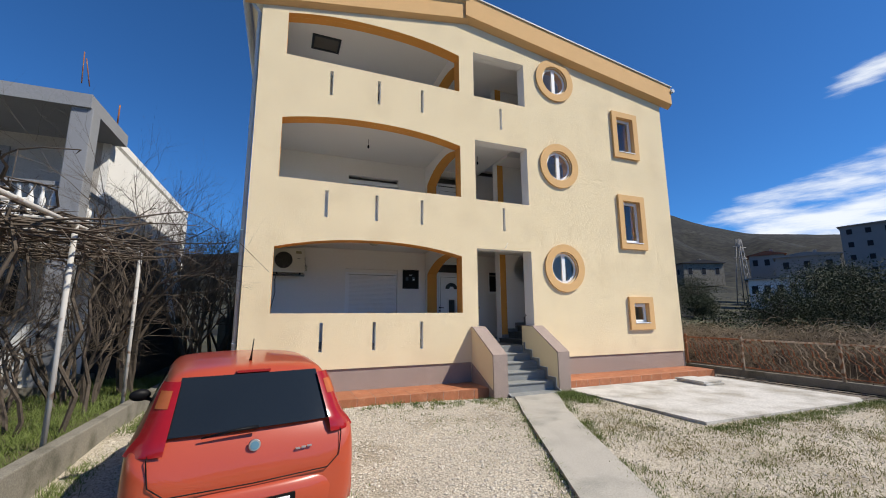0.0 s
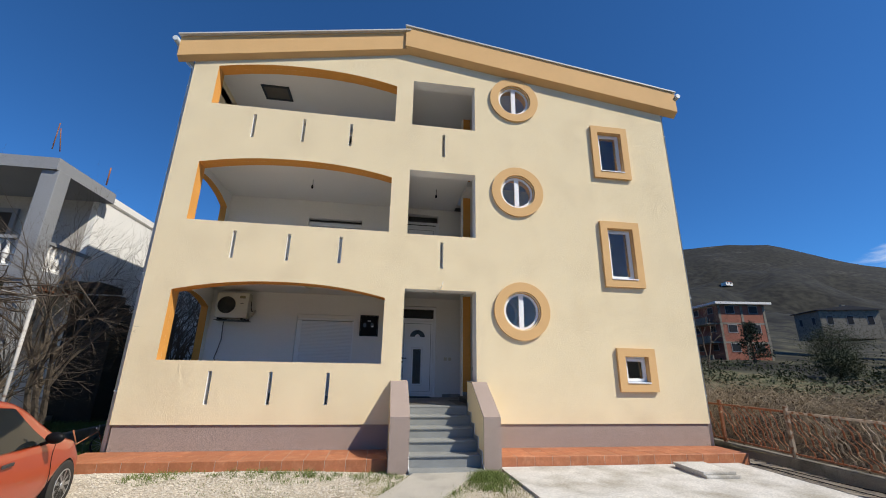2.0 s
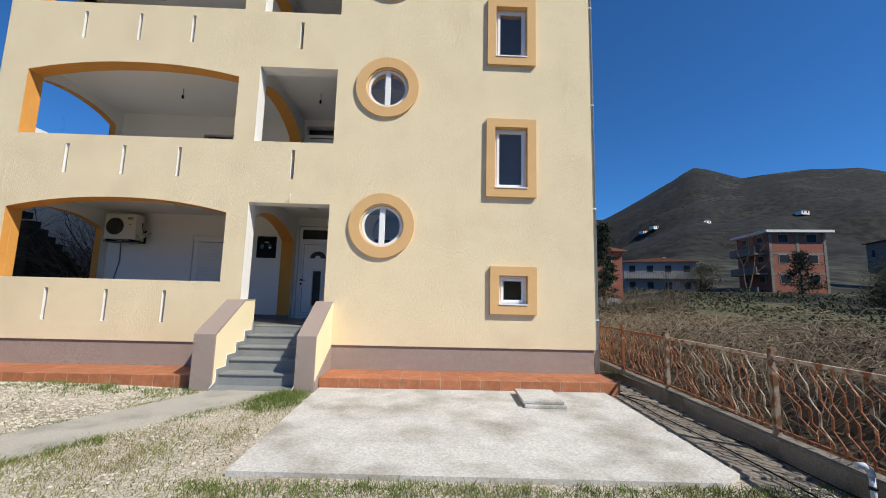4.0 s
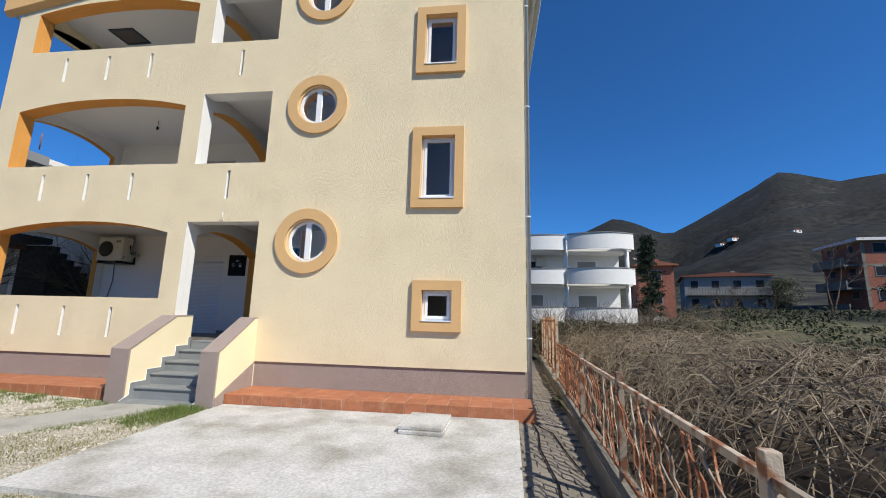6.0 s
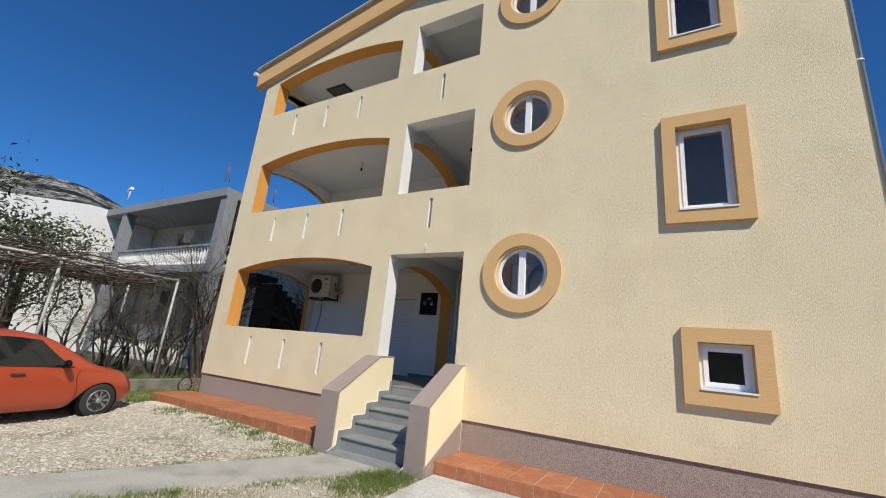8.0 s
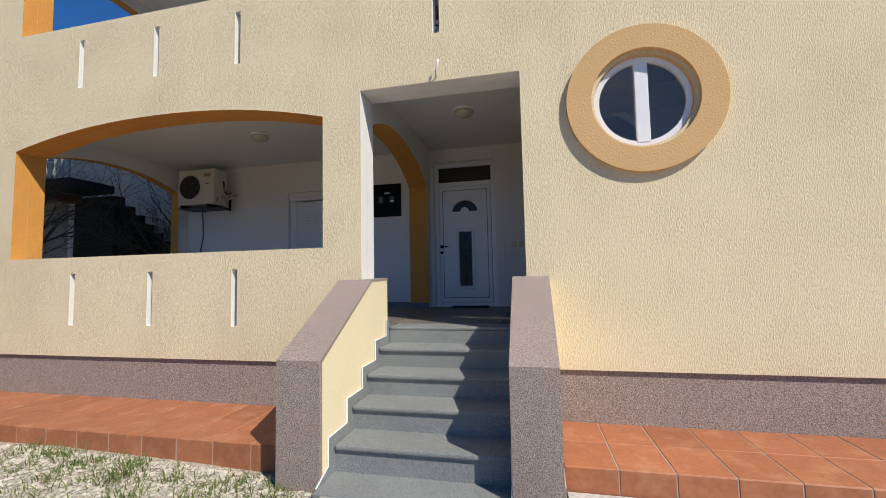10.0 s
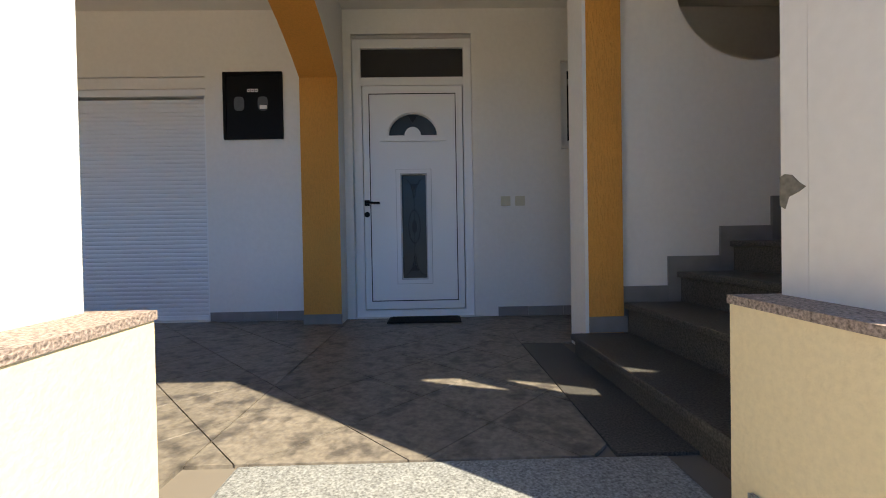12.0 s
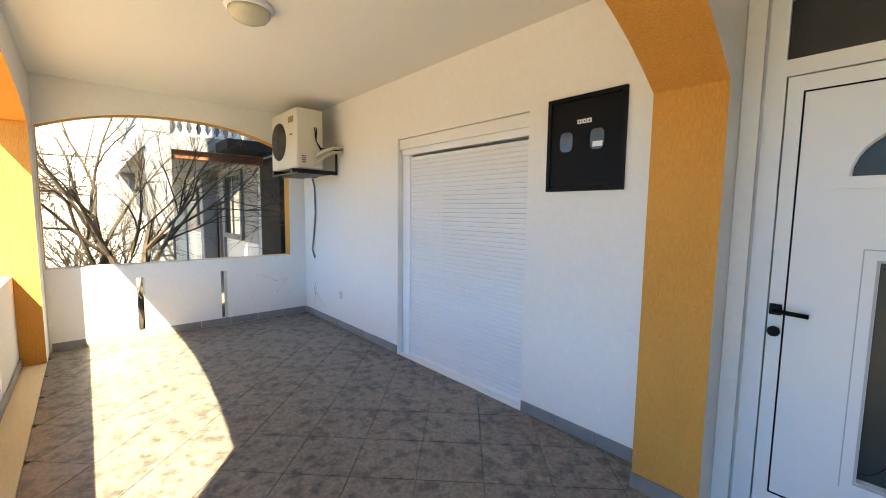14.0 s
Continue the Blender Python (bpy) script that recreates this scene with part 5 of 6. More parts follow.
hpart("wall", box(-21.5, -10.35, 3.5, 12.5, 0.0, 6.25), WALLWHITE, "white rendered body of the house")
hpart("wall", box(-10.35, -10.2, 3.5, 12.5, 0.0, 6.15), WALLWHITE)
# panel over the white wall, its grey deepened to stand for balcony shade
hpart("porch_wall", box(-18.58, -10.36, 3.488, 3.4995, 1.6, 6.10), SHADEWALL, "weathered grey plaster behind the balconies, darkened for shade")
hpart("terrace_slab", box(-17.2, -9.9, 1.48, 3.5, 0.1, 0.42), OLDCON)
hpart("balcony_slab", box(-18.59, -9.88, 1.46, 3.5, 3.45, 3.72), GREYPAINT, "grey balcony slab")
hpart("side_beam", box(-10.2, -9.95, 1.7, 3.5, 3.3, 3.449), BROWN, "brown painted beam")
hpart("roof_slab", box(-18.59, -9.9, 1.44, 3.6, 6.10, 6.40), GREYPAINT, "grey flat roof slab")
hpart("roof_slab", box(-21.5, -10.19, 3.6, 12.5, 6.26, 6.45), WALLWHITE)
for x in (-10.25, -17.2):
    for z0, z1 in ((0.42, 3.45), (3.72, 6.12)):
        hpart("column", box(x, x + 0.38, 1.5, 1.88, z0, z1, 0.02), GREYPAINT, "grey square column")
hpart("column", box(-14.2, -13.85, 3.1, 3.45, 0.42, 3.45, 0.02), GREYPAINT)
balus = None
bal_prof = [(0.055, 0.0), (0.055, 0.05), (0.035, 0.07), (0.03, 0.12), (0.058, 0.22), (0.062, 0.28), (0.04, 0.38), (0.028, 0.44), (0.03, 0.50), (0.055, 0.54), (0.055, 0.60)]
WHITECON = material("white_cast_concrete", (0.72, 0.71, 0.68), 0.85, vary=0.06)


def balustrade(xa, ya, xb, yb, z, n):
    """A run of cast balusters between two points, with plinth and hand rail."""
    global balus
    for nm, z0, z1, m in (("hand_rail", z + 0.66, z + 0.74, GREYPAINT), ("foot_rail", z, z + 0.055, WHITECON)):
        b = bmesh.new()
        w = 0.08
        if abs(xa - xb) > abs(ya - yb):
            add_box(b, min(xa, xb), max(xa, xb), ya - w, ya + w, z0, z1)
        else:
            add_box(b, xa - w, xa + w, min(ya, yb), max(ya, yb), z0, z1)
        hpart(nm, b, m)
    for k in range(n):
        u = (k + 0.5) / n
        if balus is None:
            balus = part("baluster", turned(bal_prof, n=10), WHITECON, house).data
            ob = [c for c in house.children if c.data == balus][0]
        else:
            ob = new("baluster", balus)
            ob.parent = house
        ob.location = (xa + (xb - xa) * u + 10.0, ya + (yb - ya) * u - 1.2, z + 0.056 - 0.25)


balustrade(-16.8, 1.66, -10.27, 1.66, 3.72, 36)
balustrade(-10.06, 1.9, -10.06, 3.45, 3.72, 10)
balustrade(-16.8, 1.66, -10.27, 1.66, 0.42, 34)
balustrade(-18.55, 1.66, -17.25, 1.66, 3.72, 7)
for x0, x1, z0, z1, nm in ((-12.9, -11.5, 1.75, 3.2, "window"), (-16.4, -15.0, 1.85, 3.1, "window"), (-14.0, -13.15, 0.42, 2.6, "door"), (-13.6, -12.2, 3.75, 5.6, "door"), (-16.2, -14.8, 4.5, 5.6, "window")):
    w = hpart(nm, add_sheet(bmesh.new(), rect(x0 - 0.12, x1 + 0.12, z0 - 0.12, z1 + 0.12), [(rect(x0, x1, z0, z1), 0)], 3.42, 3.487), GREYPAINT, "grey framed " + nm)
    b = box(x0, x1, 3.455, 3.486, z0, z1)
    hpart("dark_pane", b, CARGLASS if nm == "window" else DARKWOOD, "", w)
    b = box((x0 + x1) / 2 - 0.03, (x0 + x1) / 2 + 0.03, 3.44, 3.454, z0, z1)
    hpart("mullion", b, GREYPAINT, "", w)
hpart("tile_dado", box(-17.0, -10.36, 3.485, 3.499, 0.42, 1.6), material("white_wall_tile", (0.62, 0.64, 0.65), 0.4, vary=0.08, scale=12), "pale glazed dado")
hpart("outdoor_unit", box(-15.2, -14.5, 3.1, 3.49, 5.2, 5.7, 0.02), AC, "white air conditioner box")
hpart("roof_rods", add_tube(add_tube(bmesh.new(), [(-10.1, 1.4, 6.6), (-10.15, 1.45, 7.35)], 0.012, 5), [(-10.0, 1.5, 6.6), (-10.1, 1.45, 7.2)], 0.012, 5), RUST, "bare reinforcing rods")
hpart("roof_rods", add_tube(bmesh.new(), [(-10.1, 3.4, 6.6), (-10.1, 3.4, 7.15)], 0.02, 5), RUST)
hpart("aerial", add_tube(add_tube(bmesh.new(), [(-16.9, 1.4, 6.6), (-16.9, 1.4, 7.15)], 0.02, 6), [(-17.1, 1.4, 7.1), (-16.8, 1.4, 7.2)], 0.07, 8), WHITECON, "small white aerial")
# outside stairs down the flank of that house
# near-black colour carries the house's shade on the steps and landing
SHADECON = material("shaded_step_concrete", (0.03, 0.029, 0.027), 0.95, vary=0.3, scale=1.5)
FLANK = material("shaded_flank", (0.45, 0.45, 0.45), 0.95, vary=0.2, scale=1.0)
# thin sheet paints the cast shade onto the lower white flank
hpart("flank_base", box(-10.2, -10.185, 3.51, 12.5, 0.0, 3.0), FLANK, "lower flank of the white wall, greyed to stand for shade")
hpart("stair_landing", box(-10.19, -9.05, 2.6, 3.498, 3.46, 3.63), SHADECON)
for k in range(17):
    hpart("outside_step", box(-10.18, -9.05, 3.50 + 0.25 * k, 3.75 + 0.25 * k, 0.0, 3.42 - 0.183 * k), SHADECON)
hpart("flank_window", box(-10.205, -10.17, 8.6, 9.2, 2.2, 3.6), DARKWOOD, "dark flank window")
structure("wall_garden", box(-8.2, -6.9, 9.5, 9.7, -0.1, 1.7), OLDCON, "stained garden wall closing the side passage", "wall")
structure("wall_far_left", prism([(-9.5, 0.0), (3.45, 0.0), (3.45, 6.42), (0.8, 6.4), (-2.5, 5.8), (-9.5, 4.5)], -25.0, -18.6, "x"), WALLWHITE, "white gable wall of a further house", "wall")

# ---- pergola of pipes over the garden strip ----
PIPE = material("flaking_white_pipe", (0.46, 0.45, 0.42), 0.7, vary=0.2, scale=5, second=(0.20, 0.14, 0.10), second_scale=6, second_at=(0.58, 0.68))
perg = thing("pergola", "pale pipe pergola overgrown with bare vines", "pergola", (-8.26, -2.7, 0.3))
P0 = Matrix.Translation((8.16, 3.0, -0.3))


def ppart(name, bm, mat, label=""):
    bm.transform(P0)
    return part(name, bm, mat, perg, label)


for x, y in ((-8.16, -0.5), (-8.16, -2.9), (-8.16, -5.4), (-11.2, -0.3), (-11.2, -3.0), (-11.2, -5.6)):
    ppart("post", tube([(x, y, 0.26), (x, y, 2.8)], 0.03, 8), PIPE, "flaking white post")
for x in (-8.16, -9.2, -10.2, -11.2):
    ppart("long_pipe", tube([(x, -7.5, 2.8), (x, -0.45, 2.8)], 0.028, 8), PIPE)
for k in range(8):
    y = -0.5 - k * 0.85
    ppart("cross_pipe", tube([(-8.16, y, 2.84), (-11.3, y, 2.84)], 0.02, 6), PIPE)
for k in range(5):
    x = -8.5 - k * 0.55
    ppart("wire", tube([(x, -7.5, 2.87), (x, -0.4, 2.86)], 0.006, 4), PIPE)
# small bicycle wheel and frame leaning at the house corner
bike = thing("child_bicycle", "small old child's bicycle lying at the house corner", "bicycle", (-7.25, 0.35, 0.06), 25)
for x in (-0.32, 0.32):
    pts = [(x + 0.17 * math.cos(a), 0.03 * math.sin(a), 0.19 + 0.17 * math.sin(a)) for a in [2 * math.pi * i / 20 for i in range(21)]]
    wh = part("wheel", tube(pts, 0.016, 6), RUBBER, bike)
    for k in range(6):
        a = math.pi * k / 6
        part("spoke", tube([(x - 0.16 * math.cos(a), 0, 0.19 - 0.16 * math.sin(a)), (x + 0.16 * math.cos(a), 0, 0.19 + 0.16 * math.sin(a))], 0.004, 4), ALLOY, wh)
part("frame", add_tube(add_tube(bmesh.new(), [(-0.32, 0, 0.19), (-0.05, 0, 0.22), (0.22, 0, 0.42), (0.32, 0, 0.19)], 0.014, 6), [(-0.05, 0, 0.22), (-0.14, 0, 0.46)], 0.014, 6), RUST, bike)
part("handlebar", tube([(0.2, -0.2, 0.5), (0.22, 0, 0.44), (0.2, 0.2, 0.5)], 0.012, 6), ALLOY, bike)


# ---- far houses ----
ROOFTILE = material("red_roof_tile", (0.26, 0.10, 0.06), 0.85, vary=0.2, scale=1.5)
BRICK = material("bare_red_brick", (0.27, 0.105, 0.07), 0.9, vary=0.2, scale=0.8, fine=0.2, fine_scale=6)
GREYWALL = material("grey_house_render", (0.27, 0.265, 0.255), 0.9, vary=0.1, scale=0.5)
FARGLASS = material("far_window_dark", (0.02, 0.022, 0.026), 0.5, vary=0.2, spec=0.15)
DARKROOF = material("dark_slate_roof", (0.035, 0.035, 0.04), 0.6, vary=0.2)


def far_house(label, at, turn, w, d, h, storeys, wall, roof_mat, pitch=0.9, windows=3, balcony=None, extra=None):
    """A house standing off in the field: walls, roof, windows in storeys, and balconies."""
    t = thing("house", label, "house", at, turn)
    part("wall", box(-w / 2, w / 2, 0, d, -1.5, h), wall, t)
    if pitch:
        e = 0.4
        part("roof", prism([(-w / 2 - e, h), (w / 2 + e, h), (w / 2 + e, h + 0.12), (0, h + pitch), (-w / 2 - e, h + 0.12)], -e, d + e), roof_mat, t)
    else:
        part("roof", box(-w / 2 - 0.5, w / 2 + 0.5, -0.5, d + 0.3, h, h + 0.22), roof_mat, t)
    part("chimney", box(w * 0.12, w * 0.12 + 0.5, d * 0.4, d * 0.4 + 0.5, h + pitch * 0.3, h + pitch + 0.55), wall, t)
    sh = h / storeys
    for s in range(storeys):
        for k in range(windows):
            x = -w / 2 + w * (k + 0.5) / windows
            wn_ = part("window", box(x - 0.5, x + 0.5, -0.03, 0.0, s * sh + 0.9, s * sh + 0.9 + sh * 0.45), PVC if wall is WALLWHITE else GREYWALL, t)
            part("pane", box(x - 0.43, x + 0.43, -0.045, -0.031, s * sh + 0.97, s * sh + 0.83 + sh * 0.45), FARGLASS, wn_)
        for k in range(2):
            y = d * (k + 0.5) / 2
            wn_ = part("window", box(-w / 2 - 0.03, -w / 2, y - 0.45, y + 0.45, s * sh + 1.0, s * sh + 0.9 + sh * 0.42), PVC if wall is WALLWHITE else GREYWALL, t)
            part("pane", box(-w / 2 - 0.045, -w / 2 - 0.031, y - 0.38, y + 0.38, s * sh + 1.07, s * sh + 0.83 + sh * 0.42), FARGLASS, wn_)
        if balcony and s in balcony:
            b = part("balcony", box(-w / 2 + 0.3, w / 2 - 0.3, -1.2, -0.05, s * sh - 0.08, s * sh + 0.08), GREYWALL, t)
            part("rail", box(-w / 2 + 0.3, w / 2 - 0.3, -1.2, -1.14, s * sh + 0.85, s * sh + 0.93), GREYWALL, b)
            n = int(w / 0.35)
            bm = bmesh.new()
            for k in range(n):
                x = -w / 2 + 0.4 + (w - 0.8) * k / (n - 1)
                add_box(bm, x - 0.05, x + 0.05, -1.19, -1.15, s * sh + 0.09, s * sh + 0.85)
            tagged(part("balusters", bm, OLDCON, b), kind="stuff")
    return t


far_house("grey two-storey house with a balcony and low red roof", (37.6, 53.6, 3.0), -20, 10.2, 9, 5.2, 2, GREYWALL, ROOFTILE, 0.6, 4, (1,))
brick = far_house("unfinished three-storey red brick house with a flat roof", (53.0, 46.0, 3.4), -8, 5.0, 5, 5.5, 3, BRICK, WHITECON, 0.0, 2)
brick.scale = (1.45, 1.45, 1.56)
for s in range(3):
    part("floor_band", box(-2.52, 2.52, -0.02, 5.02, s * 1.83 + 1.72, s * 1.83 + 1.88), OLDCON, brick)
    b = part("balcony", box(-3.6, -2.55, 0.4, 4.5, s * 1.83 - 0.1, s * 1.83 + 0.05), OLDCON, brick)
    part("parapet", box(-3.6, -3.5, 0.4, 4.5, s * 1.83 + 0.05, s * 1.83 + 0.6), OLDCON, b)
for x in (-2.4, 0, 2.4):
    part("concrete_column", box(x - 0.12, x + 0.12, -0.03, 0.0, 0, 5.5), OLDCON, brick)
far_house("small house with red brick upper wall beside a conifer", (20.9, 34.7, 2.4), -10, 3.2, 6, 4.7, 2, BRICK, ROOFTILE, 0.5, 1)
far_house("long white house with a row of windows on the slope", (69.2, 31.3, 4.0), -62, 8.2, 6, 3.4, 1, WALLWHITE, GREYWALL, 0.0, 5)
far_house("grey block of flats high on the slope", (107.0, 31.0, 9.0), -72, 14, 10, 11.0, 4, GREYWALL, GREYWALL, 0.3, 5)
far_house("pale cottage on the slope", (90.5, 44.4, 11.0), -60, 6, 6, 3.2, 1, GREYWALL, ROOFTILE, 0.9, 3)
far_house("grey shell of a house on the slope", (78.9, 50.4, 9.3), -20, 9, 7, 3.4, 1, OLDCON, DARKROOF, 0.8, 3)
far_house("pale cottage among trees", (84.4, 34.5, 9.1), -64, 9, 6, 3.2, 1, GREYWALL, GREYWALL, 0.8, 3)
for k in range(9):
    a = radians(random.choice((18, 22, 26, 31, 36, 40, 45, 52, 57)) + random.uniform(-2, 2))
    r = random.uniform(420, 620)
    x, y = r * math.sin(a), r * math.cos(a)
    t = thing("hillside_house", "tiny pale house far up the dark hillside", "house", (x, y, land(x, y) - 0.5), 50 - math.degrees(a), group="houses on the hillside")
    part("wall", box(-4, 4, 0, 6, 0, 3.5), WALLWHITE, t)
    part("roof", prism([(-4.4, 3.5), (4.4, 3.5), (0, 4.4)], -0.3, 6.3), ROOFTILE, t)
    for x in (-2, 2):
        part("window", box(x - 0.6, x + 0.6, -0.05, 0, 1.5, 3.0), FARGLASS, t)

# white house with rounded balconies behind the passage
wh = thing("white_balcony_house", "white house with rounded balcony parapets and a flat roof", "house", (11.2, 24.4, 0.0), -1)
wh.scale = (1.42, 1.42, 1.40)
part("wall", box(-3.6, 2.6, 1.6, 9.0, 0.0, 5.7), WALLWHITE, wh)


def bulge(x0, x1, depth, z0, z1, thick):
    """A parapet bowed outwards."""
    bm = bmesh.new()
    n, rings = 24, []
    for i in range(n + 1):
        u = i / n
        x = x0 + (x1 - x0) * u
        y = -depth * math.sin(math.pi * (0.08 + 0.84 * u)) ** 0.7
        rings.append([bm.verts.new((x, y + a, z)) for a, z in ((0, z0), (0, z1), (thick, z1), (thick, z0))])
    for r, q in zip(rings, rings[1:]):
        for k in range(4):
            bm.faces.new((r[k], r[(k + 1) % 4], q[(k + 1) % 4], q[k])).smooth = False
    bm.faces.new(rings[0])
    bm.faces.new(rings[-1][::-1])
    return bm


for z in (1.0, 3.1, 5.0):
    for x0, x1, dp in ((-3.0, -0.6, 0.35), (-0.55, 2.85, 0.9)):
        par = part("balcony_parapet", bulge(x0, x1, dp, z - 0.08, z + 0.76, 0.15), WHITECON, wh, "white bowed parapet")
        part("coping", bulge(x0 - 0.02, x1 + 0.02, dp + 0.04, z + 0.762, z + 0.80, 0.22), GREYWALL, par)
    part("balcony_slab", box(-3.0, 2.8, 0.0, 1.6, z - 0.12, z + 0.02), WHITECON, wh)
for x in (-0.6, 2.6):
    for z0, z1 in ((0.0, 0.88), (1.02, 2.98), (3.12, 4.88)):
        part("column", turned([(0.11, z0), (0.11, z1)], (x, 0.1, 0), 14), WHITECON, wh)
part("roof", box(-3.7, 2.7, 1.5, 9.1, 5.702, 5.8), WHITECON, wh, "flat white roof slab")
for x, z in ((-2.2, 1.3), (0.8, 1.3), (-2.2, 3.3), (0.8, 3.3)):
    w = part("window", box(x - 0.6, x + 0.6, 1.56, 1.6, z, z + 1.3), PVC, wh)
    part("pane", box(x - 0.5, x + 0.5, 1.54, 1.559, z + 0.1, z + 1.2), FARGLASS if z > 2 and x < 0 else GREYWALL, w)
part("outdoor_unit", box(-2.1, -1.5, 1.2, 1.55, 4.2, 4.7, 0.02), AC, wh)
van = thing("parked_van", "pale grey parked car seen behind the hedge", "car", (17.6, 29.6, 1.0), 12)
part("body", prism([(-1.9, 0.3), (1.9, 0.3), (1.9, 0.95), (1.0, 1.05), (0.5, 1.55), (-1.5, 1.6), (-1.85, 1.1)], -0.8, 0.8), GREYWALL, van)
part("window", prism([(-1.4, 1.08), (0.85, 1.08), (0.42, 1.48), (-1.3, 1.5)], -0.815, -0.802), FARGLASS, van)
for x in (-1.2, 1.2):
    part("wheel", turned([(0.3, -0.85), (0.3, -0.65)], (x, 0, 0.3), 16, "y"), TYRE, van)
mast = thing("lattice_mast", "slender steel lattice mast on the slope", "mast", (70.8, 37.7, 3.2))
for x, y in ((-1, -1), (1, -1), (1, 1), (-1, 1)):
    part("leg", tube([(x, y, 0), (x * 0.25, y * 0.25, 12)], 0.09, 4), GREYWALL, mast)
for k in range(8):
    z0, z1 = k * 1.5, k * 1.5 + 1.5
    f0, f1 = 1 - 0.0625 * z0, 1 - 0.0625 * z1
    part("brace", add_tube(add_tube(bmesh.new(), [(-f0, -f0, z0), (f1, -f1, z1)], 0.05, 4), [(f0, -f0, z0), (-f1, -f1, z1)], 0.05, 4), GREYWALL, mast)
for z in (8.5, 10.5):
    part("arm", tube([(-1.8, 0, z), (1.8, 0, z)], 0.07, 4), GREYWALL, mast)

# ---- plants ----
BARK = material("grey_bark", (0.085, 0.068, 0.052), 0.95, vary=0.3, scale=6, fine=0.2, fine_scale=40)
TWIG = material("dry_twigs", (0.135, 0.10, 0.07), 0.95, vary=0.35, scale=2.5)
CANE = material("dry_bramble_canes", (0.25, 0.20, 0.135), 0.9, vary=0.5, scale=1.3)
LEAF = material("dull_green_leaves", (0.042, 0.052, 0.022), 0.7, vary=0.45, scale=3)
OLIVE = material("olive_leaves", (0.085, 0.10, 0.05), 0.7, vary=0.4, scale=2)
FIR = material("dark_fir_needles", (0.016, 0.028, 0.014), 0.8, vary=0.4, scale=2)
DRYLEAF = material("dead_bramble_leaves", (0.075, 0.055, 0.035), 0.9, vary=0.5, scale=2)


class Twigs:
    """Collects thin tapered bars quickly, for one mesh."""

    def __init__(self):
        self.v, self.f = [], []

    def bar(self, pts, radii, sides=3):
        rings = []
        for i, p in enumerate(pts):
            d = Vector(pts[min(i + 1, len(pts) - 1)]) - Vector(pts[max(i - 1, 0)])
            d = d.normalized() if d.length > 1e-6 else Vector((0, 0, 1))
            s = d.cross(Vector((0, 0, 1)) if abs(d.z) < 0.9 else Vector((1, 0, 0))).normalized()
            t = d.cross(s)
            base = len(self.v)
            for k in range(sides):
                a = 2 * math.pi * k / sides
                q = Vector(p) + radii[i] * (math.cos(a) * s + math.sin(a) * t)
                self.v.append(q[:])
            rings.append(base)
        for a, b in zip(rings, rings[1:]):
            for k in range(sides):
                j = (k + 1) % sides
                self.f.append((a + k, a + j, b + j, b + k))

    def leaf(self, p, size, way=None):
        n = Vector((random.gauss(0, 1), random.gauss(0, 1), random.gauss(0, 1) + 0.4)).normalized()
        a = n.orthogonal().normalized()
        a = (Matrix.Rotation(random.uniform(0, 6.28), 3, n) @ a)
        b = n.cross(a)
        base, p = len(self.v), Vector(p)
        for u, w, h in ((-1, 0, 0), (0, -0.4, 0.12), (1, 0, 0), (0, 0.4, 0.12)):
            self.v.append((p + size * (u * a + w * b + h * n))[:])
        self.f.append((base, base + 1, base + 2))
        self.f.append((base, base + 2, base + 3))

    def mesh(self, name, mat):
        me = bpy.data.meshes.new(name)
        me.from_pydata(self.v, [], self.f)
        me.materials.append(mat)
        return me


def grow(tw, p, d, length, radius, depth, spread, tips, droop=0.0, kids=(2, 4)):
    """A limb that bends, tapers and forks."""
    n = 4
    pts, radii = [Vector(p)], [radius]
    for i in range(n):
        d = (d + Vector((random.gauss(0, 0.13), random.gauss(0, 0.13), random.gauss(0, 0.09) - droop))).normalized()
        pts.append(pts[-1] + d * length / n)
        radii.append(radius * (1 - 0.5 * (i + 1) / n))
    tw.bar([q[:] for q in pts], radii, 5 if radius > 0.02 else 3)
    if depth == 0:
        tips.append(pts[-1])
        return
    for _ in range(random.randint(*kids)):
        k = random.randint(2, n)
        w = Matrix.Rotation(random.uniform(0, 6.28), 3, d) @ (d + d.orthogonal().normalized() * spread * random.uniform(0.5, 1.1)).normalized()
        grow(tw, pts[k], w, length * random.uniform(0.55, 0.82), radii[k] * 0.72, depth - 1, spread, tips, droop, kids)


def bare_tree(at, height, stems, label, spread=0.75, depth=4, mat=BARK, lean=0.25, kids=(2, 4)):
    t = thing("bare_shrub_tree", label, "tree", at, group="bare trees")
    for s in range(stems):
        tw, tips = Twigs(), []
        a = 6.28 * s / stems + random.uniform(-0.4, 0.4)
        d = Vector((lean * math.cos(a), lean * math.sin(a), 1)).normalized()
        grow(tw, (0.08 * math.cos(a), 0.08 * math.sin(a), -0.05), d, height * 0.36, 0.045 * height / 4, depth, spread, tips, 0.0, kids)
        ob = new("trunk" if s == 0 else "limb", tw.mesh("limb", mat))
        ob.parent = t
    return t


random.seed(11)
bare_tree((-8.6, 1.1, 0.22), 5.8, 4, "leafless many-stemmed tree beside the kerb wall", 0.65, 5, lean=0.18, kids=(3, 4))
bare_tree((-8.5, 5.4, 0.22), 5.9, 5, "leafless grey shrub in the side strip", 0.6, 5, TWIG, kids=(3, 4))
bare_tree((-8.1, 4.7, 0.1), 5.2, 4, "leafless grey shrub in the side strip", 0.55, 5, TWIG, 0.15, (3, 4))
bare_tree((-7.8, 6.2, 0.1), 6.3, 4, "leafless grey shrub in the side strip", 0.55, 5, TWIG, 0.15, (3, 4))
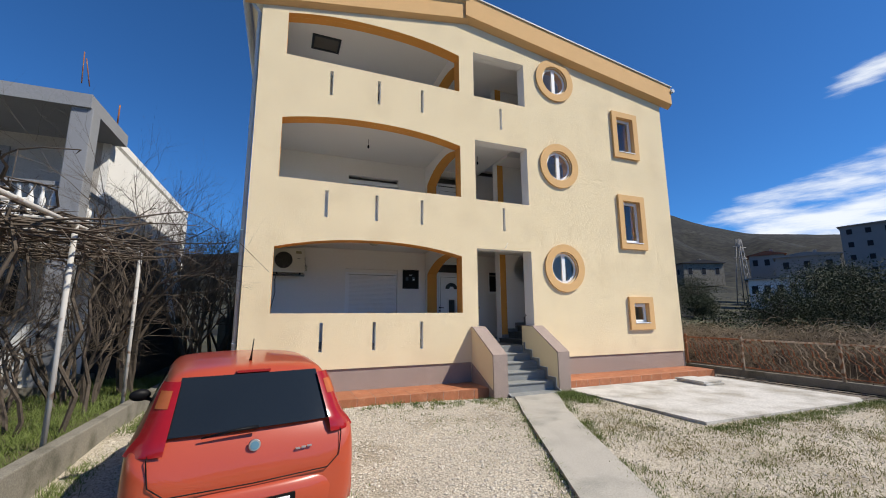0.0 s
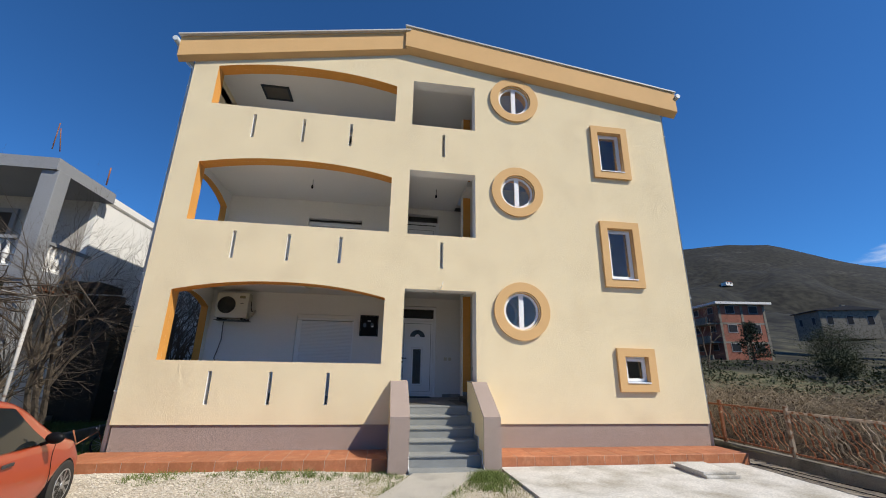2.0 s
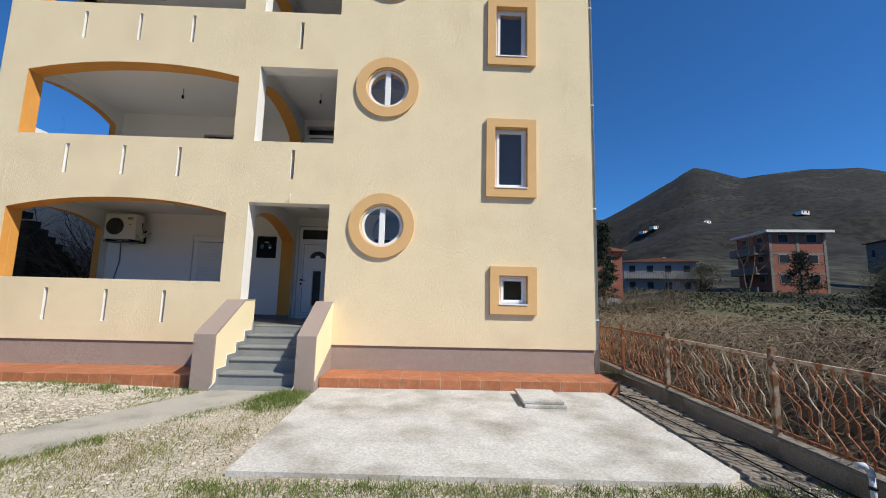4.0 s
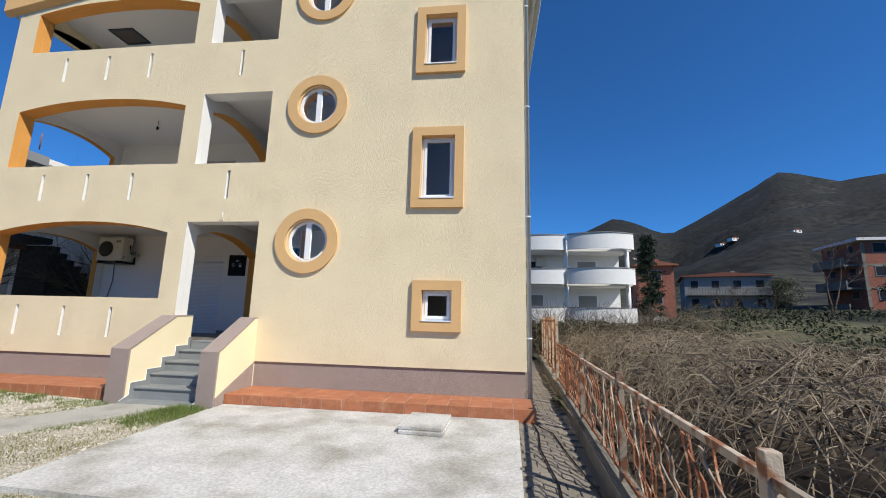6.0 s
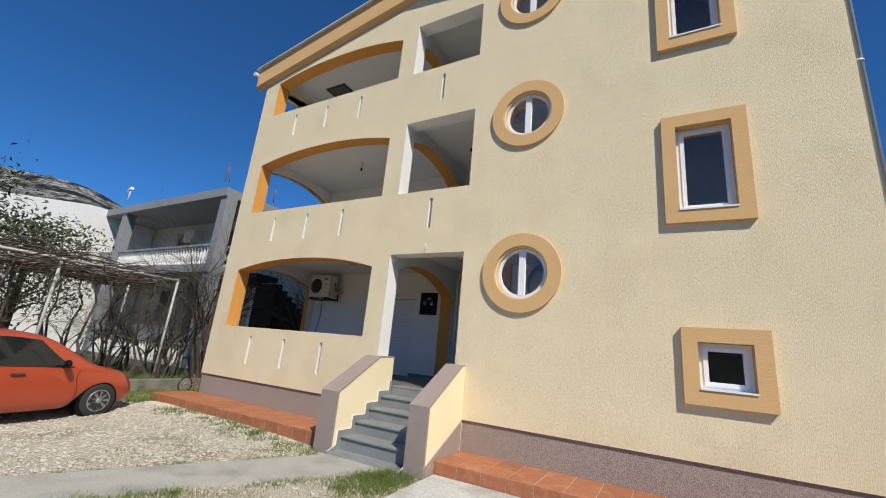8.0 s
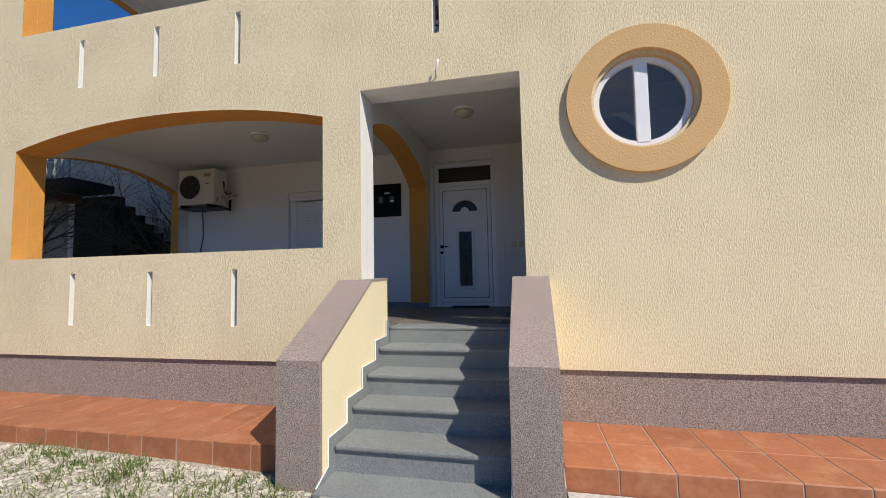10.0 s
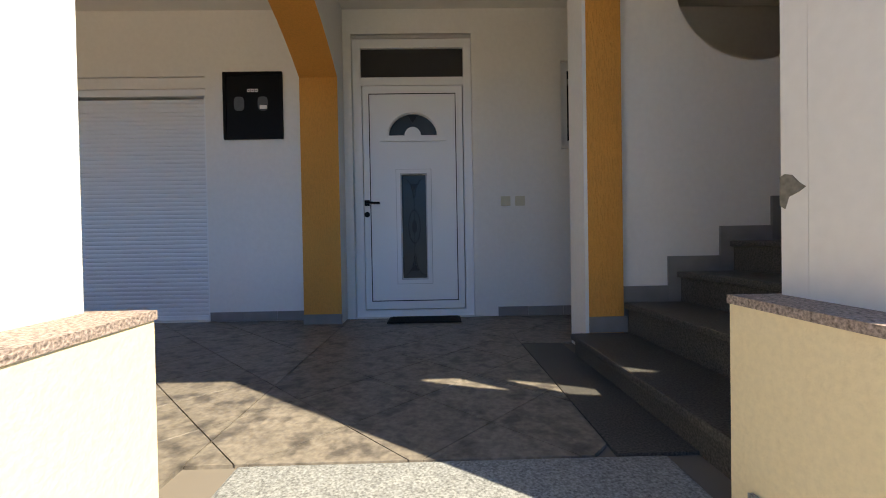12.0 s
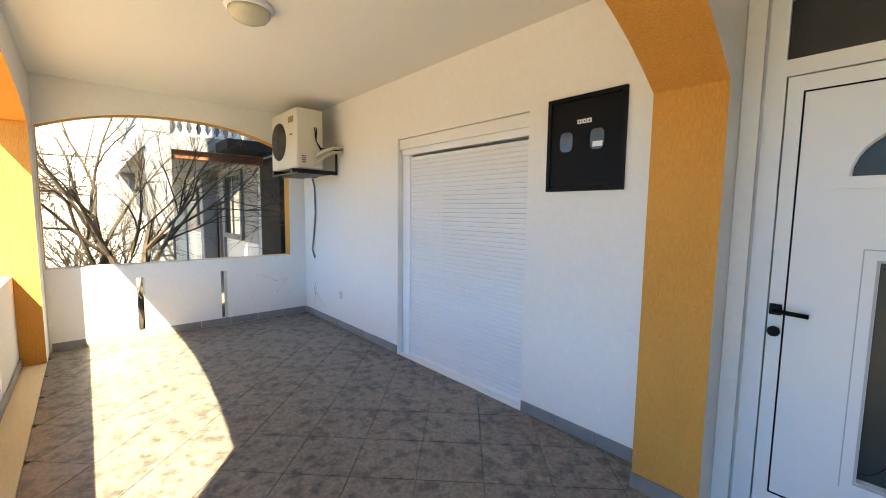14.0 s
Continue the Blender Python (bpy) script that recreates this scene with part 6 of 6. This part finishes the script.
bare_tree((-7.6, 7.6, 0.1), 5.0, 4, "leafless grey shrub in the side strip", 0.65, 5, TWIG)
bare_tree((-9.2, 0.2, 0.22), 3.6, 3, "leafless vine-tangled shrub by the pergola", 0.9, 5, BARK)
bare_tree((-7.2, 9.2, 0.1), 5.0, 3, "tall leafless shrub behind the house", 0.6, 5, TWIG)
bare_tree((-9.0, 7.8, 0.2), 5.2, 3, "tall leafless shrub behind the house", 0.6, 5, BARK)
bare_tree((40.5, 40.0, 3.0), 10.0, 2, "leafless tree before the brick house", 0.8, 5, TWIG)
bare_tree((33.0, 44.5, 2.6), 6.5, 2, "stocky pollarded leafless field tree", 0.7, 4, BARK)
bare_tree((16.0, 14.0, 0.7), 3.8, 3, "leafless thicket tree in the field", 0.8, 5, TWIG)
bare_tree((6.9, 9.6, 0.2), 3.2, 2, "leafless sapling beside the passage", 0.7, 4, BARK)

for x, y, h in ((-9.0, -1.7, 2.9), (-9.9, -2.6, 3.1), (-11.6, -4.2, 3.0)):
    bare_tree((x, y, 0.22), h, 3, "leafless vine-tangled shrub by the pergola", 0.95, 5, BARK)

for x, y, h in ((-9.5, 0.95, 3.6), (-10.4, 0.7, 3.4), (-8.9, 0.3, 3.2), (-11.4, 0.5, 3.2), (-12.6, 0.7, 3.2), (-10.0, -0.6, 3.0)):
    bare_tree((x, y, 0.22), h, 4, "dense leafless climber before the neighbouring porch", 0.85, 5, BARK, 0.22, (2, 4))

# vines on the pergola
random.seed(5)
vine = thing("grape_vine", "bare tangled grape vine on the pergola", "vine", (-9.6, -3.2, 0.25))
for s in range(14):
    tw = Twigs()
    x, y = random.uniform(-1.5, 1.3), random.uniform(-0.6, 3.0)
    pts = [(x, y, 0.0)]
    for k in range(6):
        pts.append((x + random.uniform(-0.12, 0.12), y + random.uniform(-0.12, 0.12), 0.43 * (k + 1)))
    tw.bar(pts, [0.034 - 0.003 * k for k in range(7)], 6)
    for q in range(11):
        p, d = Vector(pts[-1]) + Vector((0, 0, random.uniform(-0.3, 0.2))), Vector((random.gauss(0, 1), random.gauss(0, 1), 0.0)).normalized()
        run = [p[:]]
        for k in range(7):
            d = (d + Vector((random.gauss(0, 0.35), random.gauss(0, 0.35), random.gauss(0, 0.14)))).normalized()
            p = p + d * random.uniform(0.18, 0.35)
            p.z = min(max(p.z, 2.35), 2.85)
            run.append(p[:])
            if random.random() < 0.55:
                e = p + Vector((random.gauss(0, 0.25), random.gauss(0, 0.25), random.uniform(-0.5, 0.15)))
                tw.bar([p[:], e[:]], [0.006, 0.003])
        tw.bar(run, [0.018 - 0.0018 * k for k in range(8)], 4)
    ob = new("vine_stem", tw.mesh("vine_stem", BARK))
    ob.parent = vine


def leafy_tree(name, label, at, height, radius, leaves, size, mat, trunk_h=0.35, cone=False, clumps=26):
    """A trunk with limbs and a crown of many small leaves gathered in uneven clumps."""
    t = thing(name, label, "tree", at)
    tw, tips = Twigs(), []
    tw.bar([(0, 0, -0.2), (0.05, 0.02, height * trunk_h), (0.0, 0.06, height * 0.9)], [0.05 * height ** 0.8, 0.035 * height ** 0.8, 0.01], 7)
    centres = []
    for k in range(clumps):
        if cone:
            u = (k + 0.5) / clumps
            z, r = height * (0.12 + 0.86 * u), radius * (1 - u) ** 0.8 * random.uniform(0.5, 1.05)
        else:
            z, r = height * random.uniform(trunk_h, 0.95), radius * math.sqrt(random.random())
            r *= math.sin(math.pi * min(1, max(0.15, (z / height - trunk_h * 0.7) / (1.1 - trunk_h * 0.7))))
        a = random.uniform(0, 6.28)
        c = Vector((r * math.cos(a), r * math.sin(a), z))
        centres.append(c)
        tw.bar([(0, 0, max(0.1, z - 0.3 * r - 0.2)), (c * 0.6 + Vector((0, 0, z * 0.4 - 0.1)))[:], c[:]], [0.03, 0.02, 0.006], 4)
    ob = new("trunk", tw.mesh("trunk", BARK))
    ob.parent = t
    crown = Twigs()
    for _ in range(leaves):
        c = random.choice(centres)
        s = radius * (0.26 if not cone else 0.22)
        crown.leaf((c.x + random.gauss(0, s), c.y + random.gauss(0, s), c.z + random.gauss(0, s * (0.6 if not cone else 0.35))), size * random.uniform(0.5, 1.3))
    ob = new("crown", crown.mesh("crown", mat))
    ob.parent = t
    return t


random.seed(21)
leafy_tree("olive_tree", "grey-green olive tree above the pergola", (-11.9, -3.4, 0.2), 5.0, 1.9, 6500, 0.07, OLIVE)
leafy_tree("olive_tree", "grey-green olive tree above the pergola", (-13.6, -1.8, 0.2), 4.4, 1.7, 4500, 0.07, OLIVE)
leafy_tree("fir_tree", "dark conifer beside the white house", (17.8, 28.4, 1.2), 7.8, 1.15, 6000, 0.13, FIR, 0.1, True, 60)
leafy_tree("fir_tree", "small dark conifer in the field", (45.5, 38.0, 3.0), 5.2, 1.8, 3500, 0.13, FIR, 0.1, True, 40)
for x, y, h, r in ((24.5, 1.0, 4.0, 2.4), (19.5, -3.0, 3.0, 2.0), (31, 6.0, 4.6, 3), (27, 9.0, 3.0, 2.4), (36, 11, 4.8, 3.0), (41, 25, 2.4, 2.0), (44, 13, 5.0, 3.2), (64, 43, 5.5, 3.4),
                   (54, 18, 6, 3.6), (59, 38, 4.5, 3.0), (43, 52, 4.0, 2.4), (27, 50, 4.0, 2.2)):
    leafy_tree("evergreen_tree", "dark evergreen tree in the overgrown field", (x, y, land(x, y)), h, r, 9000, 0.085, LEAF, 0.12, clumps=40)

# brambles: uneven mound, dead leaves and arching canes
random.seed(3)


def mound(x, y):
    inside = ease(0.2, 1.2, x - fence_x(y)) * ease(16, 11.5, x) * ease(11.5, 8.0, y)
    return inside * (0.55 + 0.35 * noise.noise(Vector((x * 0.55, y * 0.55, 7))) + 0.25 * noise.noise(Vector((x * 1.6, y * 1.6, 2))))


uneven_sheet("ground_thicket", [(5.35, -12), (16, -12), (16, 11.5), (6.75, 11.5)], 0.16, 0.16, 0.05, DRYLEAF, "dark tangled floor of the bramble thicket", lambda x, y: max(0.0, land(x, y)) + mound(x, y))
canes, dead = Twigs(), Twigs()
for k in range(6600):
    near = k < 4800
    y = random.uniform(-11, 9.5)
    x = fence_x(y) + random.uniform(0.18, 4.2) if near else random.uniform(9.5, 16)
    z = 0.15 + max(0.0, land(x, y)) + mound(x, y) * 0.8
    a, L = random.uniform(0, 6.28), random.uniform(0.5, 1.7) + (1.0 if k % 14 == 0 else 0.0)
    up = random.uniform(0.25, 0.75) + (0.35 if k % 14 == 0 else 0.0)
    pts = []
    for i in range(6):
        u = i / 5
        pts.append((x + L * u * math.cos(a) + random.gauss(0, 0.03), y + L * u * math.sin(a) + random.gauss(0, 0.03), z + up * 4 * u * (0.95 - u) * 0.9 + random.gauss(0, 0.015)))
    if min(p[0] - fence_x(p[1]) for p in pts) < 0.06:
        continue
    r = random.uniform(0.003, 0.0075)
    canes.bar(pts, [r * (1 - 0.6 * i / 5) for i in range(6)], 3)
    if k % 2 == 0:
        q = pts[random.randint(1, 4)]
        canes.bar([q, (q[0] + random.gauss(0, 0.2), q[1] + random.gauss(0, 0.2), q[2] + random.gauss(0.05, 0.14))], [r * 0.6, r * 0.3], 3)
for k in range(26000):
    y = random.uniform(-11, 9.8)
    x = fence_x(y) + 0.14 + random.uniform(0, 7.8)
    z = 0.16 + max(0.0, land(x, y)) + mound(x, y) + abs(random.gauss(0, 0.16))
    dead.leaf((x, y, z), random.uniform(0.015, 0.05))
tagged(new("bramble_canes", canes.mesh("bramble_canes", CANE)), "tangle of dry arching bramble canes behind the fence", "brambles", "", "stuff")
tagged(new("bramble_leaves", dead.mesh("bramble_leaves", DRYLEAF)), "dead brown leaves among the brambles", "leaves", "", "stuff")
hedge, hl = Twigs(), Twigs()
for k in range(15000):
    x, y = random.uniform(6.3, 13.5), random.gauss(10.4, 0.9)
    top = 1.5 + 0.5 * noise.noise(Vector((x * 0.8, y, 0))) - 0.5 * abs(y - 10.4)
    hl.leaf((x, y, 0.2 + land(x, y) + max(0.05, top) * math.sqrt(random.random())), random.uniform(0.03, 0.07))
for k in range(900):
    x, y = random.uniform(6.3, 13.5), random.gauss(10.3, 0.7)
    hedge.bar([(x, y, 0.2 + land(x, y)), (x + random.gauss(0, 0.3), y + random.gauss(0, 0.3), 1.1 + land(x, y)), (x + random.gauss(0, 0.5), y + random.gauss(0, 0.5), random.uniform(1.5, 2.4) + land(x, y))], [0.012, 0.008, 0.003], 3)
tagged(new("wild_hedge_leaves", hl.mesh("wild_hedge_leaves", LEAF)), "dark green leaves of a wild hedge before the white house", "hedge", "", "stuff")
tagged(new("wild_hedge_twigs", hedge.mesh("wild_hedge_twigs", TWIG)), "bare twigs of the wild hedge", "hedge", "", "stuff")
# rough scrub further out in the field
scrub = Twigs()
for k in range(34000):
    a, r = radians(random.uniform(5, 95)), random.uniform(14, 60)
    x, y = r * math.sin(a), r * math.cos(a)
    clump = noise.noise(Vector((x * 0.25, y * 0.25, 5)))
    if clump < -0.05 or (x < 14 and y > 13 and y < 25):
        continue
    scrub.leaf((x, y, max(0.1, land(x, y) + 0.1) + (0.2 + 1.8 * max(0, clump)) * random.random()), random.uniform(0.05, 0.13) * (1 + r / 60))
tagged(new("field_scrub", scrub.mesh("field_scrub", LEAF)), "low dark scrub scattered over the field", "scrub", "", "stuff")


# ---- weeds, grass, pebbles ----
def path_edge(y):
    """Left and right edge of the footpath at y."""
    if y > -2.4:
        u = (-1.1 - y) / 1.3
        return -1.34 - 0.56 * u, -0.24 - 0.85 * u
    u = (-2.4 - y) / 3.0
    return -1.9 - 1.35 * u, -1.09 - 1.5 * u


def on_paving(x, y):
    a, b = path_edge(y)
    return (a < x < b and y < -1.0) or (0.2 < x < 5.8 and -4.1 < y < 0) or y > -0.86


grass = Twigs()
random.seed(8)


def tuft(x, y, z, h, n, spread):
    for _ in range(n):
        px, py = x + random.gauss(0, spread), y + random.gauss(0, spread)
        dx, dy, hh = random.gauss(0, 0.6) * h, random.gauss(0, 0.6) * h, h * random.uniform(0.5, 1.2)
        w = random.uniform(0.002, 0.005)
        a = random.uniform(0, 6.28)
        c, s = w * math.cos(a), w * math.sin(a)
        base = len(grass.v)
        grass.v += [(px - c, py - s, z), (px + c, py + s, z), (px + dx * 0.4 + c * 0.7, py + dy * 0.4 + s * 0.7, z + hh * 0.6), (px + dx * 0.4 - c * 0.7, py + dy * 0.4 - s * 0.7, z + hh * 0.6), (px + dx, py + dy, z + hh)]
        grass.f += [(base, base + 1, base + 2, base + 3), (base + 3, base + 2, base + 4)]


def ground_z(x, y):
    return -0.005 + yard_lift(x, y)


for k in range(420):
    x, y = random.uniform(-7.9, 0.2), -0.9 - abs(random.gauss(0, 0.35))
    if not on_paving(x, y) and noise.noise(Vector((x * 0.9, y, 1))) > -0.1:
        tuft(x, y, ground_z(x, y), random.uniform(0.03, 0.09), 16, 0.05)
for k in range(520):
    y = random.uniform(-8, -1.2)
    a, b = path_edge(y)
    x = b + abs(random.gauss(0, 0.12)) if random.random() < 0.65 else a - abs(random.gauss(0, 0.08))
    if not on_paving(x, y) and noise.noise(Vector((x, y * 1.2, 4))) > -0.15:
        tuft(x, y, ground_z(x, y), random.uniform(0.03, 0.08), 14, 0.05)
for k in range(260):
    x, y = 0.0 + random.gauss(-0.25, 0.22), -1.15 - abs(random.gauss(0, 0.4))
    if not on_paving(x, y):
        tuft(x, y, ground_z(x, y), random.uniform(0.05, 0.12), 18, 0.05)
for k in range(380):
    x, y = random.uniform(0.1, 5.2), -4.18 - abs(random.gauss(0, 0.18))
    tuft(x, y, ground_z(x, y), random.uniform(0.02, 0.07), 12, 0.05)
for k in range(1500):
    x, y = random.uniform(-8, 5.6), random.uniform(-11, -1.2)
    if on_paving(x, y) or noise.noise(Vector((x * 0.6, y * 0.6, 9))) < 0.14 - 0.14 * (x > -1.5):
        continue
    tuft(x, y, ground_z(x, y), random.uniform(0.015, 0.05), 12, 0.08)
for k in range(700):
    x, y = random.uniform(-8.0, -6.6), random.uniform(-1.3, 2.5)
    tuft(x, y, ground_z(x, y), random.uniform(0.04, 0.12), 14, 0.06)
for k in range(2600):
    x, y = -8.3 - abs(random.gauss(0, 1.3)), random.uniform(-7.5, 3.4)
    tuft(x, y, 0.22, random.uniform(0.05, 0.16), 12, 0.08)
for k in range(600):
    tuft(random.uniform(-8.0, -7.75), random.uniform(-7, 1.5), ground_z(-7.9, -3), random.uniform(0.03, 0.1), 10, 0.06)
tagged(new("grass", grass.mesh("grass", GRASS)), "green tufts of grass and weeds in the gravel", "grass", "", "stuff")

# thin dry turf in the gravel beside the footpath and the slab
grass = Twigs()
STRAW = material("dry_grass", (0.24, 0.21, 0.085), 0.8, vary=0.35, scale=3.0, second=(0.17, 0.185, 0.055), second_scale=1.6, second_at=(0.42, 0.6))
random.seed(21)
for k in range(22000):
    x, y = random.uniform(-2.2, 5.7), random.uniform(-9.5, -1.2)
    if on_paving(x, y):
        continue
    f = noise.noise(Vector((x * 0.75, y * 0.95, 2))) + 0.5 * noise.noise(Vector((x * 2.5, y * 2.5, 5)))
    if f < random.uniform(-0.45, 0.35):
        continue
    tuft(x, y, ground_z(x, y), random.uniform(0.015, 0.05), 7, 0.06)
for k in range(1800):
    x, y = random.uniform(-8, -2.2), random.uniform(-9, -1.2)
    if not on_paving(x, y) and noise.noise(Vector((x * 0.8, y * 0.8, 7))) > 0.18:
        tuft(x, y, ground_z(x, y), random.uniform(0.01, 0.035), 7, 0.06)
tagged(new("dry_grass", grass.mesh("dry_grass", STRAW)), "thin straw-coloured turf growing through the gravel", "grass", "", "stuff")

stones = Twigs()
random.seed(14)
for k in range(46000):
    x, y = random.uniform(-8, 5.7), -0.9 - 9.0 * random.random() ** 1.6
    if on_paving(x, y) or (x > path_edge(y)[1] and random.random() < 0.55):
        continue
    r = random.uniform(0.006, 0.024)
    z = ground_z(x, y) + 0.004 + 0.018 * noise.fractal(Vector((x, y, 3)) * 0.9, 1.0, 2.0, 4)
    base = len(stones.v)
    sx, sy, sz = r * random.uniform(0.7, 1.4), r * random.uniform(0.7, 1.4), r * random.uniform(0.4, 0.8)
    a = random.uniform(0, 6.28)
    c, s = math.cos(a), math.sin(a)
    for u, w, h in ((1, 0.2, 0), (-0.2, 1, 0.2), (-1, -0.1, 0), (0.1, -1, 0.1), (0.15, 0.1, 1), (-0.1, 0, -0.6)):
        stones.v.append((x + sx * u * c - sy * w * s, y + sx * u * s + sy * w * c, z + sz * h))
    for i in range(4):
        j = (i + 1) % 4
        stones.f += [(base + i, base + j, base + 4), (base + j, base + i, base + 5)]
tagged(new("gravel_stones", stones.mesh("gravel_stones", PEBBLE)), "loose pale limestone chips", "gravel", "", "stuff")

# ---- laid pieces: terracotta ledge, porch tiles, skirting, pavers ----
def slab_mesh(name, w, d, h, mat, b=0.004):
    """One shared piece with worn edges, its base at the origin's middle."""
    bm = bmesh.new()
    top = [(-w / 2 + b, -d / 2 + b), (w / 2 - b, -d / 2 + b), (w / 2 - b, d / 2 - b), (-w / 2 + b, d / 2 - b)]
    low = [(-w / 2, -d / 2), (w / 2, -d / 2), (w / 2, d / 2), (-w / 2, d / 2)]
    rings = [[bm.verts.new((x, y, z)) for x, y in loop] for loop, z in ((low, 0), (low, h - b), (top, h))]
    for r, q in zip(rings, rings[1:]):
        for k in range(4):
            bm.faces.new((r[k], r[(k + 1) % 4], q[(k + 1) % 4], q[k]))
    bm.faces.new(rings[-1])
    bm.faces.new(rings[0][::-1])
    me = bpy.data.meshes.new(name)
    bm.to_mesh(me)
    bm.free()
    me.materials.append(mat)
    return me


def piece(name, me, parent, m):
    ob = new(name, me)
    ob.parent = parent
    ob.matrix_basis = m
    return ob


for x0, x1, yf in ((-6.92, -1.775, -0.83), (0.205, 5.27, -0.79)):
    led = thing("tiled_ledge", "low terracotta-tiled ledge along the house front", "ledge", ((x0 + x1) / 2, 0.0, 0.0), group="ledges along the front")
    cx = (x0 + x1) / 2
    part("ledge_core", box(x0 - cx + 0.004, x1 - cx - 0.004, yf + 0.004, 0.028, -0.1, 0.196), PATHMAT, led)
    n = round((x1 - x0) / 0.335)
    w = (x1 - x0) / n
    d = (-yf + 0.026) / 2
    top_me, front_me = slab_mesh("tile", w - 0.006, d - 0.006, 0.012, TERRA), slab_mesh("tile", w - 0.006, 0.205, 0.012, TERRA)
    for k in range(n):
        x = x0 - cx + (k + 0.5) * w
        for r in range(2):
            piece("tile", top_me, led, pose(x, yf + d * (r + 0.5), 0.188 + random.uniform(-0.001, 0.001)))
        piece("tile", front_me, led, pose(x, yf + 0.012, 0.094, 90, 0, 0))
    side_me = slab_mesh("tile", d - 0.006, 0.205, 0.012, TERRA)
    for r in range(2):
        for x, s in ((x0 - cx + 0.012, -90), (x1 - cx - 0.012, 90)):
            piece("tile", side_me, led, pose(x, yf + d * (r + 0.5), 0.094, 90, 0, s))

floor_tiles = thing("porch_tiles", "mottled brown-grey stone tiles laid diagonally on the porch", "floor tiles", (-3.2, 1.6, 0.938), kind="structure")
S = 0.36
tile_me = slab_mesh("tile", S - 0.004, S - 0.004, 0.012, TILE, 0.0015)


def clipped_tile(cx, cy, x0, x1, y0, y1):
    """A cut tile: the diagonal square trimmed to the rectangle."""
    h = (S - 0.004) / math.sqrt(2)
    poly = [(cx + h, cy), (cx, cy + h), (cx - h, cy), (cx, cy - h)]
    for axis, lim, sign in ((0, x0, 1), (0, x1, -1), (1, y0, 1), (1, y1, -1)):
        out = []
        for p, q in zip(poly, poly[1:] + poly[:1]):
            a, b = sign * (p[axis] - lim), sign * (q[axis] - lim)
            if a >= 0:
                out.append(p)
            if (a >= 0) != (b >= 0):
                u = a / (a - b)
                out.append((p[0] + (q[0] - p[0]) * u, p[1] + (q[1] - p[1]) * u))
        poly = out
        if len(poly) < 3:
            return None
    area = abs(sum(p[0] * q[1] - q[0] * p[1] for p, q in zip(poly, poly[1:] + poly[:1]))) / 2
    return poly if area > 0.002 else None


g = S / math.sqrt(2)
for rx0, rx1, ry0, ry1 in ((-6.475, -1.563, 0.322, 2.905), (-1.557, -0.29, 0.63, 2.905), (-0.287, 4.9, 1.955, 2.905)):
    for i in range(-40, 40):
        for j in range(-12, 20):
            if (i + j) % 2:
                continue
            cx, cy = i * g - 0.12, j * g + 0.1
            if not (rx0 - g < cx < rx1 + g and ry0 - g < cy < ry1 + g):
                continue
            poly = clipped_tile(cx, cy, rx0, rx1, ry0, ry1)
            if not poly:
                continue
            if rx0 + g < cx < rx1 - g and ry0 + g < cy < ry1 - g:
                piece("tile", tile_me, floor_tiles, pose(cx + 3.2, cy - 1.6, 0, 0, 0, 45))
            else:
                bm = prism([(x + 3.2, y - 1.6) for x, y in poly], 0.0, 0.012, "z")
                part("tile", bm, TILE, floor_tiles)
landing = thing("landing_slab", "dark grey granite strip beside the inner stairs", "floor slab", (-0.17, 1.2, 0.938))
part("strip", box(-0.115, 0.134, -0.565, 0.75, 0.0, 0.012, 0.002), DARKGRANITE, landing)

skirt = thing("skirting", "grey tile skirting round the porch", "skirting", (-3.2, 1.6, 0.95), kind="structure")


def skirt_run(xa, ya, xb, yb):
    L = math.hypot(xb - xa, yb - ya)
    n = max(1, round(L / 0.33))
    turn = math.degrees(math.atan2(yb - ya, xb - xa))
    me = slab_mesh("skirting_tile", L / n - 0.004, 0.08, 0.01, SKIRT, 0.002)
    for k in range(n):
        u = (k + 0.5) / n
        piece("skirting_tile", me, skirt, pose(xa + (xb - xa) * u + 3.2, ya + (yb - ya) * u - 1.6, 0.042, 90, 0, turn))


skirt_run(-6.47, 2.908, -4.285, 2.908)
skirt_run(-2.755, 2.908, -1.90, 2.908)
skirt_run(-1.895, 2.698, -1.58, 2.698)
skirt_run(-0.33, 2.908, 0.9, 2.908)
skirt_run(-6.478, 0.34, -6.478, 2.9)
skirt_run(-6.24, 0.154, -1.97, 0.154)
for c in skirt.children:
    if abs(c.matrix_basis.translation.x - (-6.478 + 3.2)) < 0.01:
        c.matrix_basis = c.matrix_basis @ pose(0, 0, 0, 0, 180, 0)
    elif abs(c.matrix_basis.translation.y - (0.154 - 1.6)) < 0.01:
        c.matrix_basis = c.matrix_basis @ pose(0, 0, 0, 0, 180, 0)

paving = thing("side_paving", "grey concrete pavers along the side passage", "paving", (5.3, 0, 0.0), kind="structure")
pav_me = slab_mesh("paver", 0.205, 0.126, 0.022, PAVER, 0.006)
for j in range(70):
    y = -3.9 + j * 0.133
    for i in range(7):
        x = -0.33 + i * 0.213 + (0.1 if j % 2 else 0)
        if x + 5.3 > fence_x(y) - 0.2 or (x + 5.3 < 5.3 and y > -0.85):
            continue
        piece("paver", pav_me, paving, pose(x, y, random.uniform(-0.003, 0.003), random.uniform(-0.6, 0.6), random.uniform(-0.6, 0.6), random.uniform(-1, 1)))
